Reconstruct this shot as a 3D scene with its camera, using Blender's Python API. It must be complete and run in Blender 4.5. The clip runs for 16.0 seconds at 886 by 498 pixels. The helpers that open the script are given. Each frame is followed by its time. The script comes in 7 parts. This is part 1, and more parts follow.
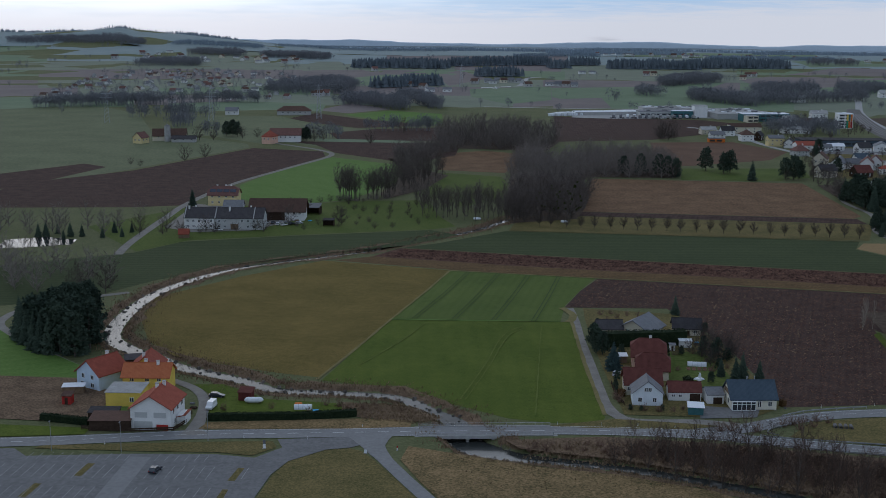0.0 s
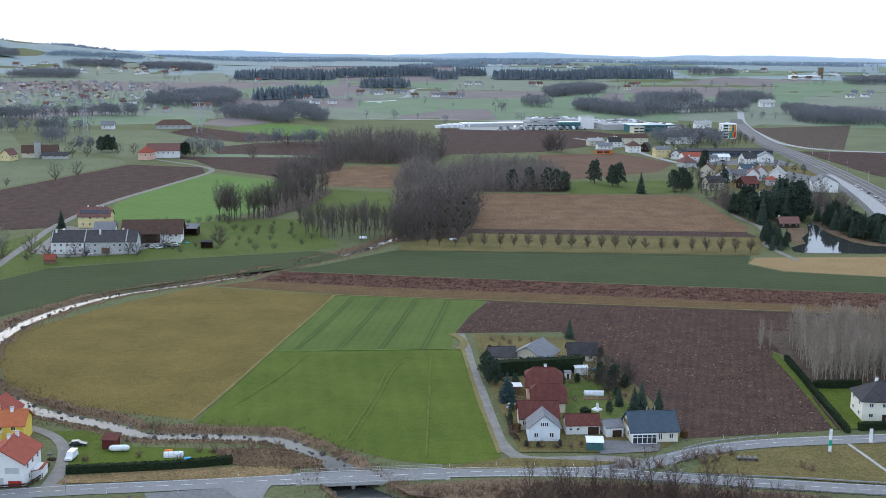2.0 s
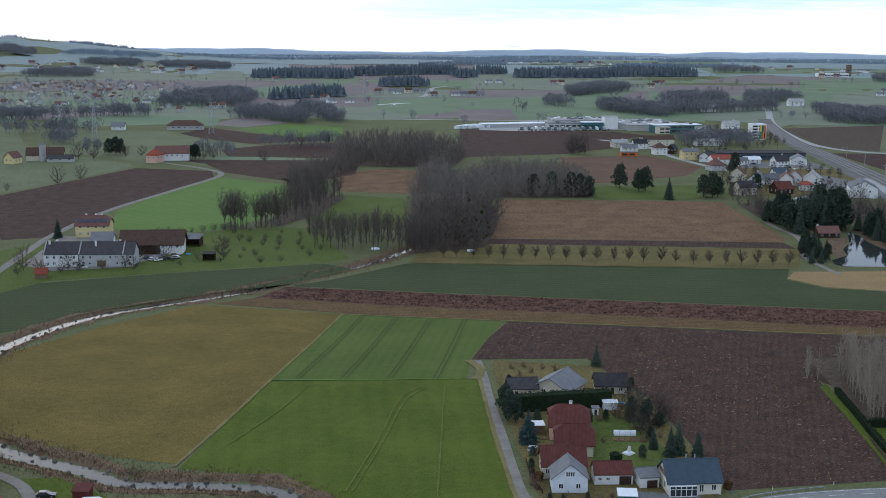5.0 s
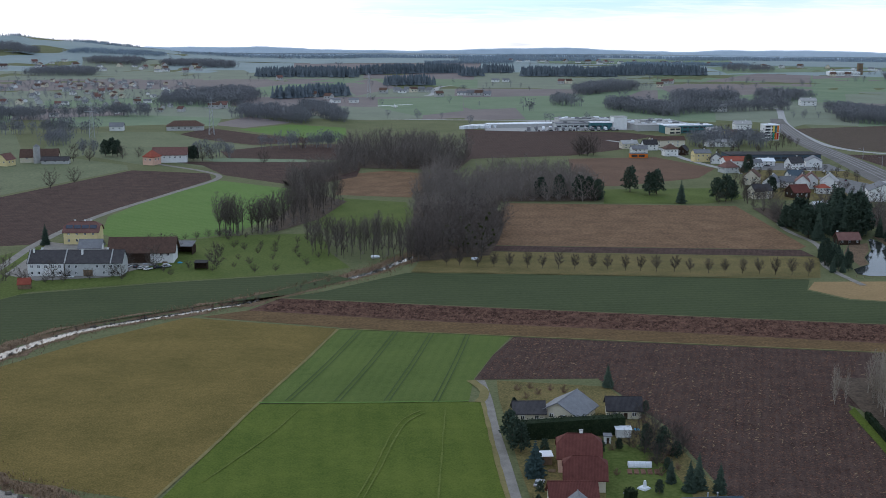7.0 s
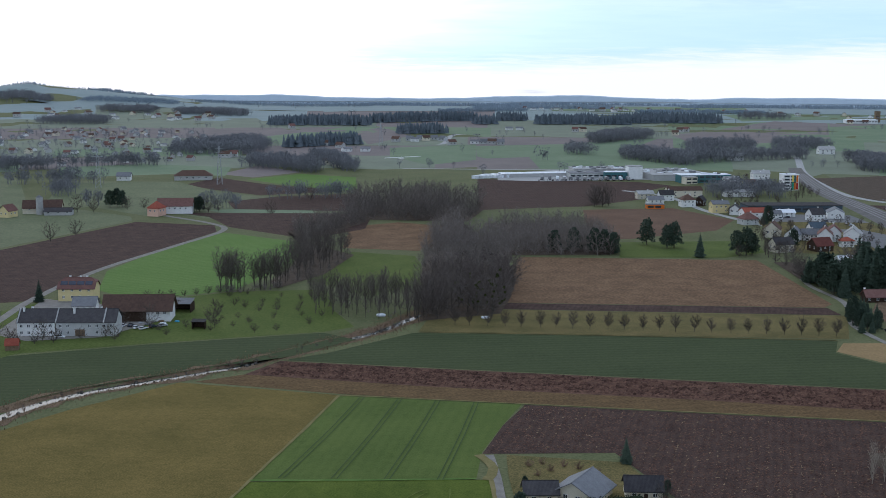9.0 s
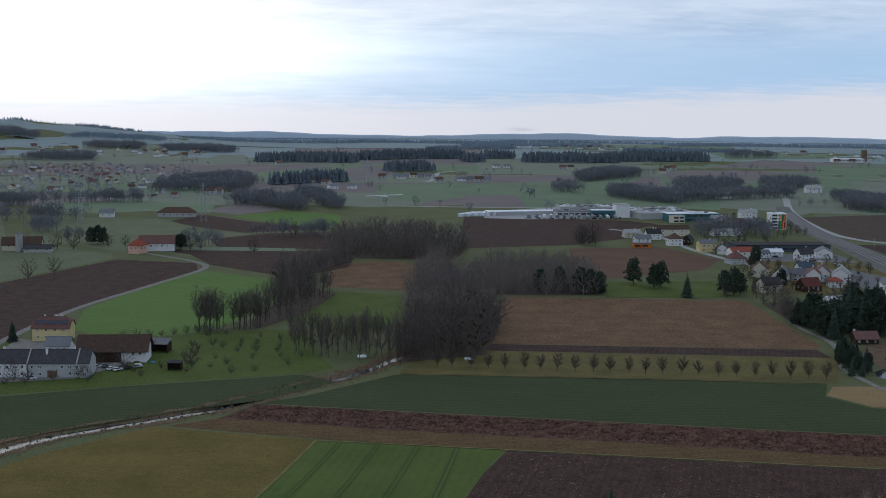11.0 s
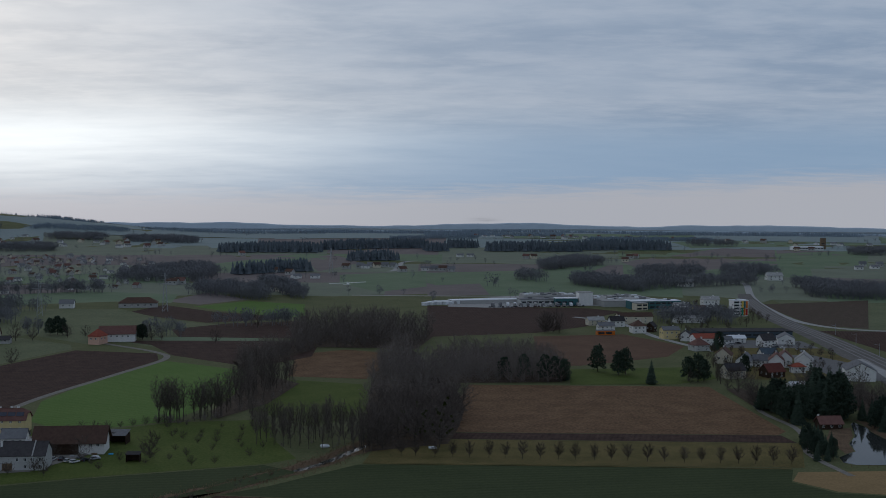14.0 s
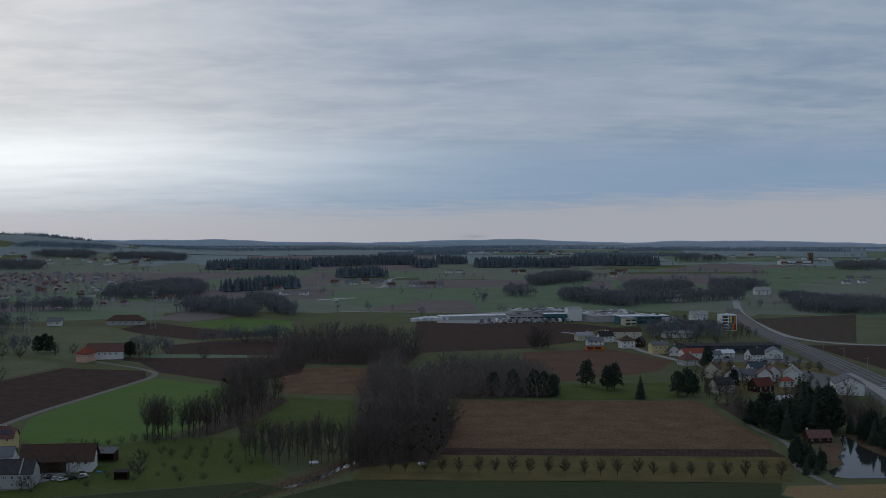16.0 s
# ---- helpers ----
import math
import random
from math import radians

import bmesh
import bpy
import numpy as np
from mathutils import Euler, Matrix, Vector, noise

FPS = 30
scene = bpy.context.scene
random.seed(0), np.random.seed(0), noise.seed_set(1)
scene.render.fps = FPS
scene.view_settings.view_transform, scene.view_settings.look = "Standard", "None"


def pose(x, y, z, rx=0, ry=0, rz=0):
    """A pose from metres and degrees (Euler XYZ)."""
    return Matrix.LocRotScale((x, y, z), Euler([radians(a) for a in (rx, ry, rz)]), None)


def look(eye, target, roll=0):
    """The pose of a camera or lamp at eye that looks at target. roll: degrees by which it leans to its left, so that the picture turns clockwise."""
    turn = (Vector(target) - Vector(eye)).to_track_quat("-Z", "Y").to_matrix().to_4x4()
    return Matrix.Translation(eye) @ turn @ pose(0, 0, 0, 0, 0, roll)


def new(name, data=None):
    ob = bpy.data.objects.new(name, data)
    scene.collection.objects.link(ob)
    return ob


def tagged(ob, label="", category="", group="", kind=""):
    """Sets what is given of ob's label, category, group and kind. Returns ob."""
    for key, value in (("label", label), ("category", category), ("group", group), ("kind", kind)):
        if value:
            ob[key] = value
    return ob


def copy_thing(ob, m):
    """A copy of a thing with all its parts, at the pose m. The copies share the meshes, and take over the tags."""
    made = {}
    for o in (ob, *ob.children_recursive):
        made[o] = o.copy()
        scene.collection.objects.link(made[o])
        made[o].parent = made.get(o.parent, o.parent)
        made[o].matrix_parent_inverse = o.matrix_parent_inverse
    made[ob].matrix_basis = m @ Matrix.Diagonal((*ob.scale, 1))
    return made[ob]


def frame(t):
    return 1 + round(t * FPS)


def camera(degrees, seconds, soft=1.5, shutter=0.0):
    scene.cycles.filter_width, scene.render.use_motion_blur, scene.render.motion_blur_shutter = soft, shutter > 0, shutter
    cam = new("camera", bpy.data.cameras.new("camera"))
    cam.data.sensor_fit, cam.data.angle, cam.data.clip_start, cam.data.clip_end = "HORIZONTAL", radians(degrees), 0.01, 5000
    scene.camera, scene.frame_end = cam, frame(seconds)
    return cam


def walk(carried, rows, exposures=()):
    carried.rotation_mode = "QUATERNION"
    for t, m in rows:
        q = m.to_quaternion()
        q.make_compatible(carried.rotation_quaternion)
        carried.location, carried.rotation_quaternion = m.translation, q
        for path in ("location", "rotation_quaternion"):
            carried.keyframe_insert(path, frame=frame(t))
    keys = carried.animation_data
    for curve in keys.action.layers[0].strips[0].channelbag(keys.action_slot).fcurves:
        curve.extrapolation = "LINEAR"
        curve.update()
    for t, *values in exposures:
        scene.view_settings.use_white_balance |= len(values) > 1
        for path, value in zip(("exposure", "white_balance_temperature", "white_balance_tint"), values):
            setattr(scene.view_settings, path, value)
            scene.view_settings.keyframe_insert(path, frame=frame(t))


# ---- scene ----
cam = camera(39.77, 16.0, soft=0.75)


def row(t, x, y, z, yaw, pitch, roll):
    return t, pose(x, y, z, 90 - pitch, 0, yaw) @ pose(0, 0, 0, 0, 0, roll)


walk(cam, [
    row(0.0, 0.0, 0.0, 112.0, 4.23, 11.08, 0.40),
    row(0.1, 0.1, 1.1, 112.1, 4.33, 12.40, 0.41),
    row(0.2, 0.2, 2.3, 112.1, 3.31, 12.92, 0.41),
    row(0.3, 0.3, 3.4, 112.2, 1.68, 12.92, 0.42),
    row(0.4, 0.4, 4.6, 112.3, 0.38, 12.94, 0.42),
    row(0.5, 0.4, 5.7, 112.4, -0.21, 12.99, 0.43),
    row(0.7, 0.4, 8.0, 112.4, -1.16, 12.98, 0.45),
    row(1.0, 0.3, 11.4, 112.4, -1.17, 12.98, 0.47),
    row(1.2, 0.3, 13.8, 112.4, -1.18, 12.25, 0.47),
    row(1.5, 0.3, 17.4, 112.5, -1.09, 10.58, 0.46),
    row(2.0, 0.5, 23.6, 112.8, -1.03, 10.59, 0.44),
    row(2.5, 0.8, 29.8, 113.0, -0.97, 10.60, 0.41),
    row(3.0, 1.2, 36.1, 113.2, -0.91, 10.60, 0.40),
    row(3.5, 1.7, 42.4, 113.2, -0.85, 10.61, 0.38),
    row(4.0, 2.0, 48.8, 113.1, -0.78, 10.66, 0.37),
    row(4.5, 2.5, 55.2, 113.1, -0.22, 10.70, 0.34),
    row(5.5, 3.5, 68.3, 112.9, 0.00, 10.75, 0.31),
    row(7.0, 4.9, 88.1, 112.6, 0.30, 10.80, 0.26),
    row(7.5, 5.4, 94.8, 112.5, 0.40, 10.78, 0.21),
    row(8.0, 6.1, 101.5, 112.4, 0.51, 10.76, 0.18),
    row(8.5, 6.7, 107.8, 112.6, 0.60, 10.78, 0.14),
    row(9.0, 7.3, 113.1, 113.2, 1.00, 8.63, 0.19),
    row(9.2, 7.6, 114.6, 113.2, 1.13, 7.41, 0.21),
    row(11.3, 10.0, 124.2, 112.9, 0.40, 6.75, 0.47),
    row(11.5, 10.2, 124.7, 112.8, 0.36, 6.41, 0.48),
    row(12.0, 10.4, 125.3, 112.4, -0.18, 3.92, 0.42),
    row(12.5, 10.4, 125.3, 112.1, -0.44, 3.84, 0.40),
    row(13.0, 10.4, 125.1, 111.9, -0.73, 3.33, 0.36),
    row(13.5, 10.3, 124.8, 111.7, -0.98, 2.94, 0.33),
    row(14.0, 10.2, 124.5, 111.5, -1.19, 2.67, 0.25),
    row(14.5, 10.2, 124.4, 111.5, -1.35, 2.62, 0.23),
    row(15.0, 10.1, 124.4, 111.4, -1.50, 2.35, 0.16),
    row(15.5, 10.2, 124.3, 111.2, -1.63, 1.92, 0.09),
    row(16.0, 10.2, 124.2, 111.1, -1.72, 1.90, 0.03),
], exposures=[(0.0, -0.6, 5700, 10), (0.3, 0.33, 5700, 10), (0.5, 0.78, 5700, 10), (0.7, 0.95, 5740, 10), (1.0, 1.05, 5760, 10), (1.5, 1.03, 5840, 10), (2.5, 0.5, 5840, 10), (4.0, 0.24, 5840, 10), (7.0, 0.16, 5840, 10),
              (8.5, 0.16, 5840, 10), (9.2, 0.05, 5800, 10), (11.5, -0.64, 5850, 10), (12.5, -0.98, 5850, 10), (14.0, -1.25, 5850, 10), (16.0, -1.35, 5850, 10)])

# ---- world and sun: thin winter overcast, the sun behind the clouds ahead on the left ----
SUN_AZ, SUN_EL = radians(-22), radians(20)
world = bpy.data.worlds.new("winter_sky")
scene.world = world
world.use_nodes = True


def build_sky(tree):
    n, link = tree.nodes, tree.links.new
    n.clear()

    def node(kind):
        return n.new(kind)

    def smooth_range():
        made = n.new("ShaderNodeMapRange")
        made.interpolation_type = "SMOOTHSTEP"
        return made

    def math_node(op, a, b=None):
        made = node("ShaderNodeMath")
        made.operation = op
        for i, v in enumerate((a, b)):
            if v is None:
                continue
            if isinstance(v, (int, float)):
                made.inputs[i].default_value = v
            else:
                link(v, made.inputs[i])
        return made.outputs[0]

    def mix(fac, a, b):
        made = node("ShaderNodeMix")
        made.data_type = "RGBA"
        for i, v in ((0, fac), (6, a), (7, b)):
            if isinstance(v, (int, float)):
                made.inputs[i].default_value = v
            elif isinstance(v, tuple):
                made.inputs[i].default_value = (*v, 1)
            else:
                link(v, made.inputs[i])
        return made.outputs[2]

    coord = node("ShaderNodeTexCoord").outputs["Generated"]
    split = node("ShaderNodeSeparateXYZ")
    link(coord, split.inputs[0])
    sx, sy, sz = split.outputs
    up = math_node("MAXIMUM", math_node("ADD", sz, 0.03), 0.0)
    # the clear sky behind the clouds
    lifted = node("ShaderNodeCombineXYZ")
    link(sx, lifted.inputs[0]), link(sy, lifted.inputs[1]), link(math_node("ADD", up, 0.02), lifted.inputs[2])
    sky = node("ShaderNodeTexSky")
    sky.sky_type, sky.sun_disc, sky.sun_elevation, sky.sun_rotation, sky.dust_density = "NISHITA", False, SUN_EL, SUN_AZ, 3.0
    link(lifted.outputs[0], sky.inputs[0])
    dim = node("ShaderNodeVectorMath")
    dim.operation = "SCALE"
    link(sky.outputs[0], dim.inputs[0])
    dim.inputs["Scale"].default_value = 0.1
    # a flat cloud deck seen in perspective
    deep = math_node("ADD", up, 0.07)
    flat = node("ShaderNodeCombineXYZ")
    link(math_node("DIVIDE", sx, deep), flat.inputs[0]), link(math_node("DIVIDE", sy, deep), flat.inputs[1])

    def cloud(sx_, sy_, scale, detail, lo, hi, shift):
        place = node("ShaderNodeMapping")
        place.inputs["Scale"].default_value = (sx_, sy_, 1)
        place.inputs["Location"].default_value = (shift, shift * 0.7, 0)
        link(flat.outputs[0], place.inputs[0])
        tex = node("ShaderNodeTexNoise")
        tex.inputs["Scale"].default_value, tex.inputs["Detail"].default_value, tex.inputs["Roughness"].default_value = scale, detail, 0.62
        tex.inputs["Distortion"].default_value = 0.15
        link(place.outputs[0], tex.inputs["Vector"])
        ramp = smooth_range()
        ramp.inputs["From Min"].default_value, ramp.inputs["From Max"].default_value = lo, hi
        link(tex.outputs[0], ramp.inputs[0])
        return ramp.outputs[0]

    def ramp_of(value, lo, hi):
        made = smooth_range()
        made.inputs["From Min"].default_value, made.inputs["From Max"].default_value = lo, hi
        link(value, made.inputs[0])
        return made.outputs[0]

    broad = cloud(0.75, 1.0, 1.0, 5, 0.28, 0.72, 3.1)
    fine = cloud(0.9, 1.25, 2.8, 8, 0.38, 0.68, 8.4)
    low = mix(broad, (0.46, 0.56, 0.68), (0.80, 0.86, 0.92))
    low = mix(math_node("MULTIPLY", fine, 0.46), low, (1.02, 1.03, 1.04))
    low = mix(0.10, low, dim.outputs[0])
    # darker, bluer cloud away from the sun, a clear blue layer under it, then the pale band over the horizon
    right = ramp_of(sx, -0.34, 0.12)
    low = mix(math_node("MULTIPLY", right, 0.42), low, (0.30, 0.39, 0.52))
    blue = math_node("MULTIPLY", ramp_of(up, 0.105, 0.062), math_node("ADD", math_node("MULTIPLY", right, 0.5), 0.36))
    low = mix(blue, low, (0.41, 0.55, 0.70))
    sloped = math_node("SUBTRACT", up, math_node("MULTIPLY", math_node("MAXIMUM", sx, 0.0), 0.045))
    low = mix(ramp_of(math_node("ADD", sloped, math_node("MULTIPLY", fine, -0.006)), 0.036, 0.014), low, mix(right, (0.88, 0.82, 0.79), (0.68, 0.66, 0.66)))
    # a faint smoke plume hanging over the horizon
    ahead = math_node("DIVIDE", sx, math_node("MAXIMUM", sy, 0.05))
    wide_ = math_node("DIVIDE", math_node("SUBTRACT", ahead, 0.054), 0.010)
    tall_ = math_node("DIVIDE", math_node("ADD", sz, 0.0225), 0.0017)
    plume = math_node("POWER", 2.718, math_node("MULTIPLY", math_node("ADD", math_node("MULTIPLY", wide_, wide_), math_node("MULTIPLY", tall_, tall_)), -1.0))
    low = mix(math_node("MULTIPLY", plume, math_node("ADD", math_node("MULTIPLY", fine, 0.45), 0.2)), low, (0.36, 0.35, 0.36))
    # sky overhead, out of view, darkened to hold down the light on the land
    low = mix(math_node("MULTIPLY", ramp_of(up, 0.2, 0.5), 0.7), low, (0.31, 0.36, 0.45))
    # brighter towards the hidden sun
    across = math_node("DIVIDE", math_node("ADD", math_node("DIVIDE", sx, math_node("MAXIMUM", sy, 0.05)), 0.36), 0.27)
    high = math_node("DIVIDE", math_node("SUBTRACT", up, 0.069), 0.031)
    spread = math_node("ADD", math_node("MULTIPLY", across, across), math_node("MULTIPLY", high, high))
    glow = math_node("POWER", 2.718, math_node("MULTIPLY", spread, -1.0))
    glow = math_node("MULTIPLY", glow, math_node("ADD", math_node("MULTIPLY", broad, 0.25), 0.75))
    low = mix(math_node("MINIMUM", glow, 1.0), low, (1.8, 1.75, 1.6))
    back = node("ShaderNodeBackground")
    back.inputs["Strength"].default_value = 1.45
    link(low, back.inputs[0])
    link(back.outputs[0], node("ShaderNodeOutputWorld").inputs[0])


build_sky(world.node_tree)
sun = new("sun", bpy.data.lights.new("sun", "SUN"))
sun.data.energy, sun.data.angle, sun.data.color = 0.8, radians(60), (1.0, 0.93, 0.84)
sun.matrix_world = look((0, 0, 0), (-math.sin(SUN_AZ) * math.cos(SUN_EL), -math.cos(SUN_AZ) * math.cos(SUN_EL), -math.sin(SUN_EL)))

# ---- materials ----
def material(name, dark, light, size=1.0, rough=0.85, metal=0.0, bump=0.2, grain=0.0, stripe=None, world_space=True, vary=0.0, spec=0.04, islands=0.0, speckle=0.0):
    """Two colours mixed by noise at two scales (size: metres of the broad patches); stripe: (angle, metres, strength) for furrows and rows."""
    m = bpy.data.materials.new(name)
    m.use_nodes = True
    n, link = m.node_tree.nodes, m.node_tree.links.new
    bsdf = n["Principled BSDF"]
    bsdf.inputs["Roughness"].default_value, bsdf.inputs["Metallic"].default_value = rough, metal
    bsdf.inputs["Specular IOR Level"].default_value = spec
    where = n.new("ShaderNodeNewGeometry").outputs["Position"] if world_space else n.new("ShaderNodeTexCoord").outputs["Object"]

    def noise_at(scale, detail):
        tex = n.new("ShaderNodeTexNoise")
        tex.inputs["Scale"].default_value, tex.inputs["Detail"].default_value, tex.inputs["Roughness"].default_value = scale, detail, 0.6
        link(where, tex.inputs["Vector"])
        return tex.outputs[0]

    def mathn(op, a, b):
        made = n.new("ShaderNodeMath")
        made.operation = op
        for i, v in enumerate((a, b)):
            if isinstance(v, (int, float)):
                made.inputs[i].default_value = v
            else:
                link(v, made.inputs[i])
        return made.outputs[0]

    broad = noise_at(1.0 / size, 5)
    fine = noise_at(9.0 / size, 6)
    fac = mathn("ADD", mathn("MULTIPLY", broad, 0.6), mathn("MULTIPLY", fine, 0.4))
    if speckle:
        speck = noise_at(speckle, 4)
        fac = mathn("ADD", mathn("MULTIPLY", fac, 0.5), mathn("MULTIPLY", speck, 0.5))
        fac = mathn("MULTIPLY", mathn("SUBTRACT", fac, 0.39), 4.7)
    else:
        fac = mathn("MULTIPLY", mathn("SUBTRACT", fac, 0.34), 3.1)
    height = fine
    if stripe:
        angle, metres, strength = stripe
        turn = n.new("ShaderNodeMapping")
        turn.inputs["Rotation"].default_value = (0, 0, radians(angle))
        link(where, turn.inputs[0])
        wave = n.new("ShaderNodeTexWave")
        wave.inputs["Scale"].default_value = 6.2832 / (20 * metres)
        wave.inputs["Distortion"].default_value, wave.inputs["Detail"].default_value = 1.2, 3
        wave.inputs["Detail Scale"].default_value = 0.6
        link(turn.outputs[0], wave.inputs["Vector"])
        fac = mathn("ADD", mathn("MULTIPLY", fac, 1 - strength), mathn("MULTIPLY", wave.outputs[1], strength))
        height = mathn("ADD", fine, mathn("MULTIPLY", wave.outputs[1], 0.6))
    if vary:
        fac = mathn("ADD", fac, mathn("MULTIPLY", mathn("SUBTRACT", n.new("ShaderNodeObjectInfo").outputs["Random"], 0.5), vary))
    if islands:
        fac = mathn("ADD", fac, mathn("MULTIPLY", mathn("SUBTRACT", n.new("ShaderNodeNewGeometry").outputs["Random Per Island"], 0.5), islands))
    clamp = n.new("ShaderNodeClamp")
    link(fac, clamp.inputs[0])
    mix = n.new("ShaderNodeMix")
    mix.data_type = "RGBA"
    mix.inputs[6].default_value, mix.inputs[7].default_value = (*dark, 1), (*light, 1)
    link(clamp.outputs[0], mix.inputs[0])
    link(mix.outputs[2], bsdf.inputs["Base Color"])
    if bump:
        b = n.new("ShaderNodeBump")
        b.inputs["Strength"].default_value, b.inputs["Distance"].default_value = bump, max(grain, 0.02 * size)
        link(height, b.inputs["Height"])
        link(b.outputs[0], bsdf.inputs["Normal"])
    return m


M = {}
# ground and fields
M["rough_grass"] = material("rough_grass", (0.07, 0.07, 0.025), (0.195, 0.148, 0.062), 14, 0.95, grain=0.2, speckle=1.8)
M["meadow"] = material("meadow", (0.088, 0.074, 0.02), (0.192, 0.137, 0.044), 22, 0.95, grain=0.15, speckle=1.8)
M["young_crop"] = material("young_crop", (0.0645, 0.094, 0.0216), (0.1092, 0.14, 0.0353), 26, 0.9, stripe=(8, 3.2, 0.12), speckle=1.8)
M["lawn"] = material("lawn", (0.052, 0.079, 0.011), (0.112, 0.136, 0.024), 24, 0.9, stripe=(-6, 6.0, 0.1), speckle=1.8)
M["track_grass"] = material("track_grass", (0.085, 0.112, 0.022), (0.145, 0.165, 0.042), 3, 0.95, speckle=0.9)
M["bright_crop"] = material("bright_crop", (0.082, 0.145, 0.03), (0.13, 0.195, 0.052), 30, 0.9, stripe=(60, 5, 0.2), speckle=0.8)
M["dark_crop"] = material("dark_crop", (0.042, 0.054, 0.024), (0.068, 0.082, 0.036), 26, 0.92, stripe=(83, 4, 0.2), speckle=0.8)
M["plough"] = material("plough", (0.031, 0.02, 0.017), (0.104, 0.067, 0.053), 7, 0.97, bump=0.6, grain=0.35, stripe=(14, 2.6, 0.16), speckle=1.7)
M["stubble"] = material("stubble", (0.09, 0.054, 0.032), (0.218, 0.136, 0.077), 14, 0.97, bump=0.3, stripe=(84, 3.2, 0.06), speckle=0.7)
M["clod"] = material("clod", (0.0491, 0.027, 0.0206), (0.1853, 0.105, 0.0735), 5, 0.98, bump=0.8, grain=0.3, islands=0.8)
M["straw_strip"] = material("straw_strip", (0.0763, 0.048, 0.0245), (0.1635, 0.105, 0.049), 10, 0.97, stripe=(81, 5, 0.14), speckle=0.9)
M["dry_margin"] = material("dry_margin", (0.13, 0.115, 0.045), (0.23, 0.19, 0.085), 6, 0.95)
M["young_track"] = material("young_track", (0.05, 0.075, 0.03), (0.07, 0.095, 0.04), 6, 0.95)
# haze painted in: paler and bluer than the nearer grass
M["hazed_pale"] = material("hazed_pale", (0.2, 0.245, 0.24), (0.255, 0.295, 0.285), 80, 0.95)
M["orchard_grass"] = material("orchard_grass", (0.062, 0.088, 0.02), (0.118, 0.138, 0.04), 18, 0.95, grain=0.2, speckle=0.9)
M["pasture"] = material("pasture", (0.084, 0.096, 0.042), (0.152, 0.152, 0.075), 30, 0.95, grain=0.2, speckle=0.9)
M["dead_grass"] = material("dead_grass", (0.072, 0.062, 0.026), (0.29, 0.195, 0.098), 7, 0.95, grain=0.2, speckle=1.6)
M["tan"] = material("tan", (0.218, 0.15, 0.0735), (0.3052, 0.21, 0.1029), 14, 0.97, speckle=1.0)
M["red_soil"] = material("red_soil", (0.10, 0.06, 0.042), (0.16, 0.10, 0.065), 25, 0.97, speckle=0.8)
M["bank"] = material("bank", (0.08, 0.055, 0.036), (0.215, 0.148, 0.094), 6, 0.97, bump=0.6, grain=0.3, speckle=1.6)
# distant fields: base colours lightened and greyed in place of haze
M["hazed_green"] = material("hazed_green", (0.13, 0.178, 0.105), (0.185, 0.225, 0.14), 60, 0.95)
M["hazed_olive"] = material("hazed_olive", (0.16, 0.178, 0.13), (0.21, 0.228, 0.165), 60, 0.95)
M["hazed_brown"] = material("hazed_brown", (0.16, 0.135, 0.128), (0.215, 0.18, 0.165), 60, 0.95)
M["slope_grass"] = material("slope_grass", (0.105, 0.12, 0.066), (0.17, 0.18, 0.10), 40, 0.95, speckle=0.5)
# far slopes tinted blue-grey, the colour standing in for haze
M["hazed_hill"] = material("hazed_hill", (0.175, 0.21, 0.215), (0.245, 0.275, 0.275), 160, 0.98)
# roads, water
M["asphalt"] = material("asphalt", (0.19, 0.186, 0.18), (0.238, 0.233, 0.226), 9, 0.8, bump=0.1, speckle=0.9)
M["old_asphalt"] = material("old_asphalt", (0.138, 0.134, 0.13), (0.192, 0.187, 0.182), 6, 0.85, bump=0.15, speckle=0.8)
M["gravel_lane"] = material("gravel_lane", (0.17, 0.155, 0.135), (0.27, 0.25, 0.22), 4, 0.95, bump=0.3)
M["paint_white"] = material("paint_white", (0.6, 0.6, 0.58), (0.8, 0.8, 0.78), 2, 0.7, bump=0)
M["leaf_litter"] = material("leaf_litter", (0.052, 0.04, 0.03), (0.12, 0.09, 0.066), 5, 0.97, bump=0.5, grain=0.2, speckle=1.1)
M["worn_paint"] = material("worn_paint", (0.26, 0.26, 0.25), (0.42, 0.42, 0.4), 1.5, 0.8, bump=0, speckle=2.0)
M["concrete"] = material("concrete", (0.27, 0.265, 0.25), (0.42, 0.41, 0.39), 3, 0.9)
M["rail_steel"] = material("rail_steel", (0.30, 0.31, 0.32), (0.46, 0.47, 0.48), 1, 0.45, metal=0.7, bump=0)
M["ballast"] = material("ballast", (0.10, 0.092, 0.085), (0.19, 0.175, 0.16), 12, 0.95, bump=0.3, speckle=1.2)
M["track_steel"] = material("track_steel", (0.16, 0.15, 0.145), (0.25, 0.235, 0.225), 2, 0.6, metal=0.3, bump=0)
M["shed_red"] = material("shed_red", (0.075, 0.022, 0.02), (0.14, 0.04, 0.035), 1, 0.8, bump=0, world_space=False)
M["stone"] = material("stone", (0.06, 0.052, 0.044), (0.17, 0.148, 0.125), 1.2, 0.9, islands=0.8)


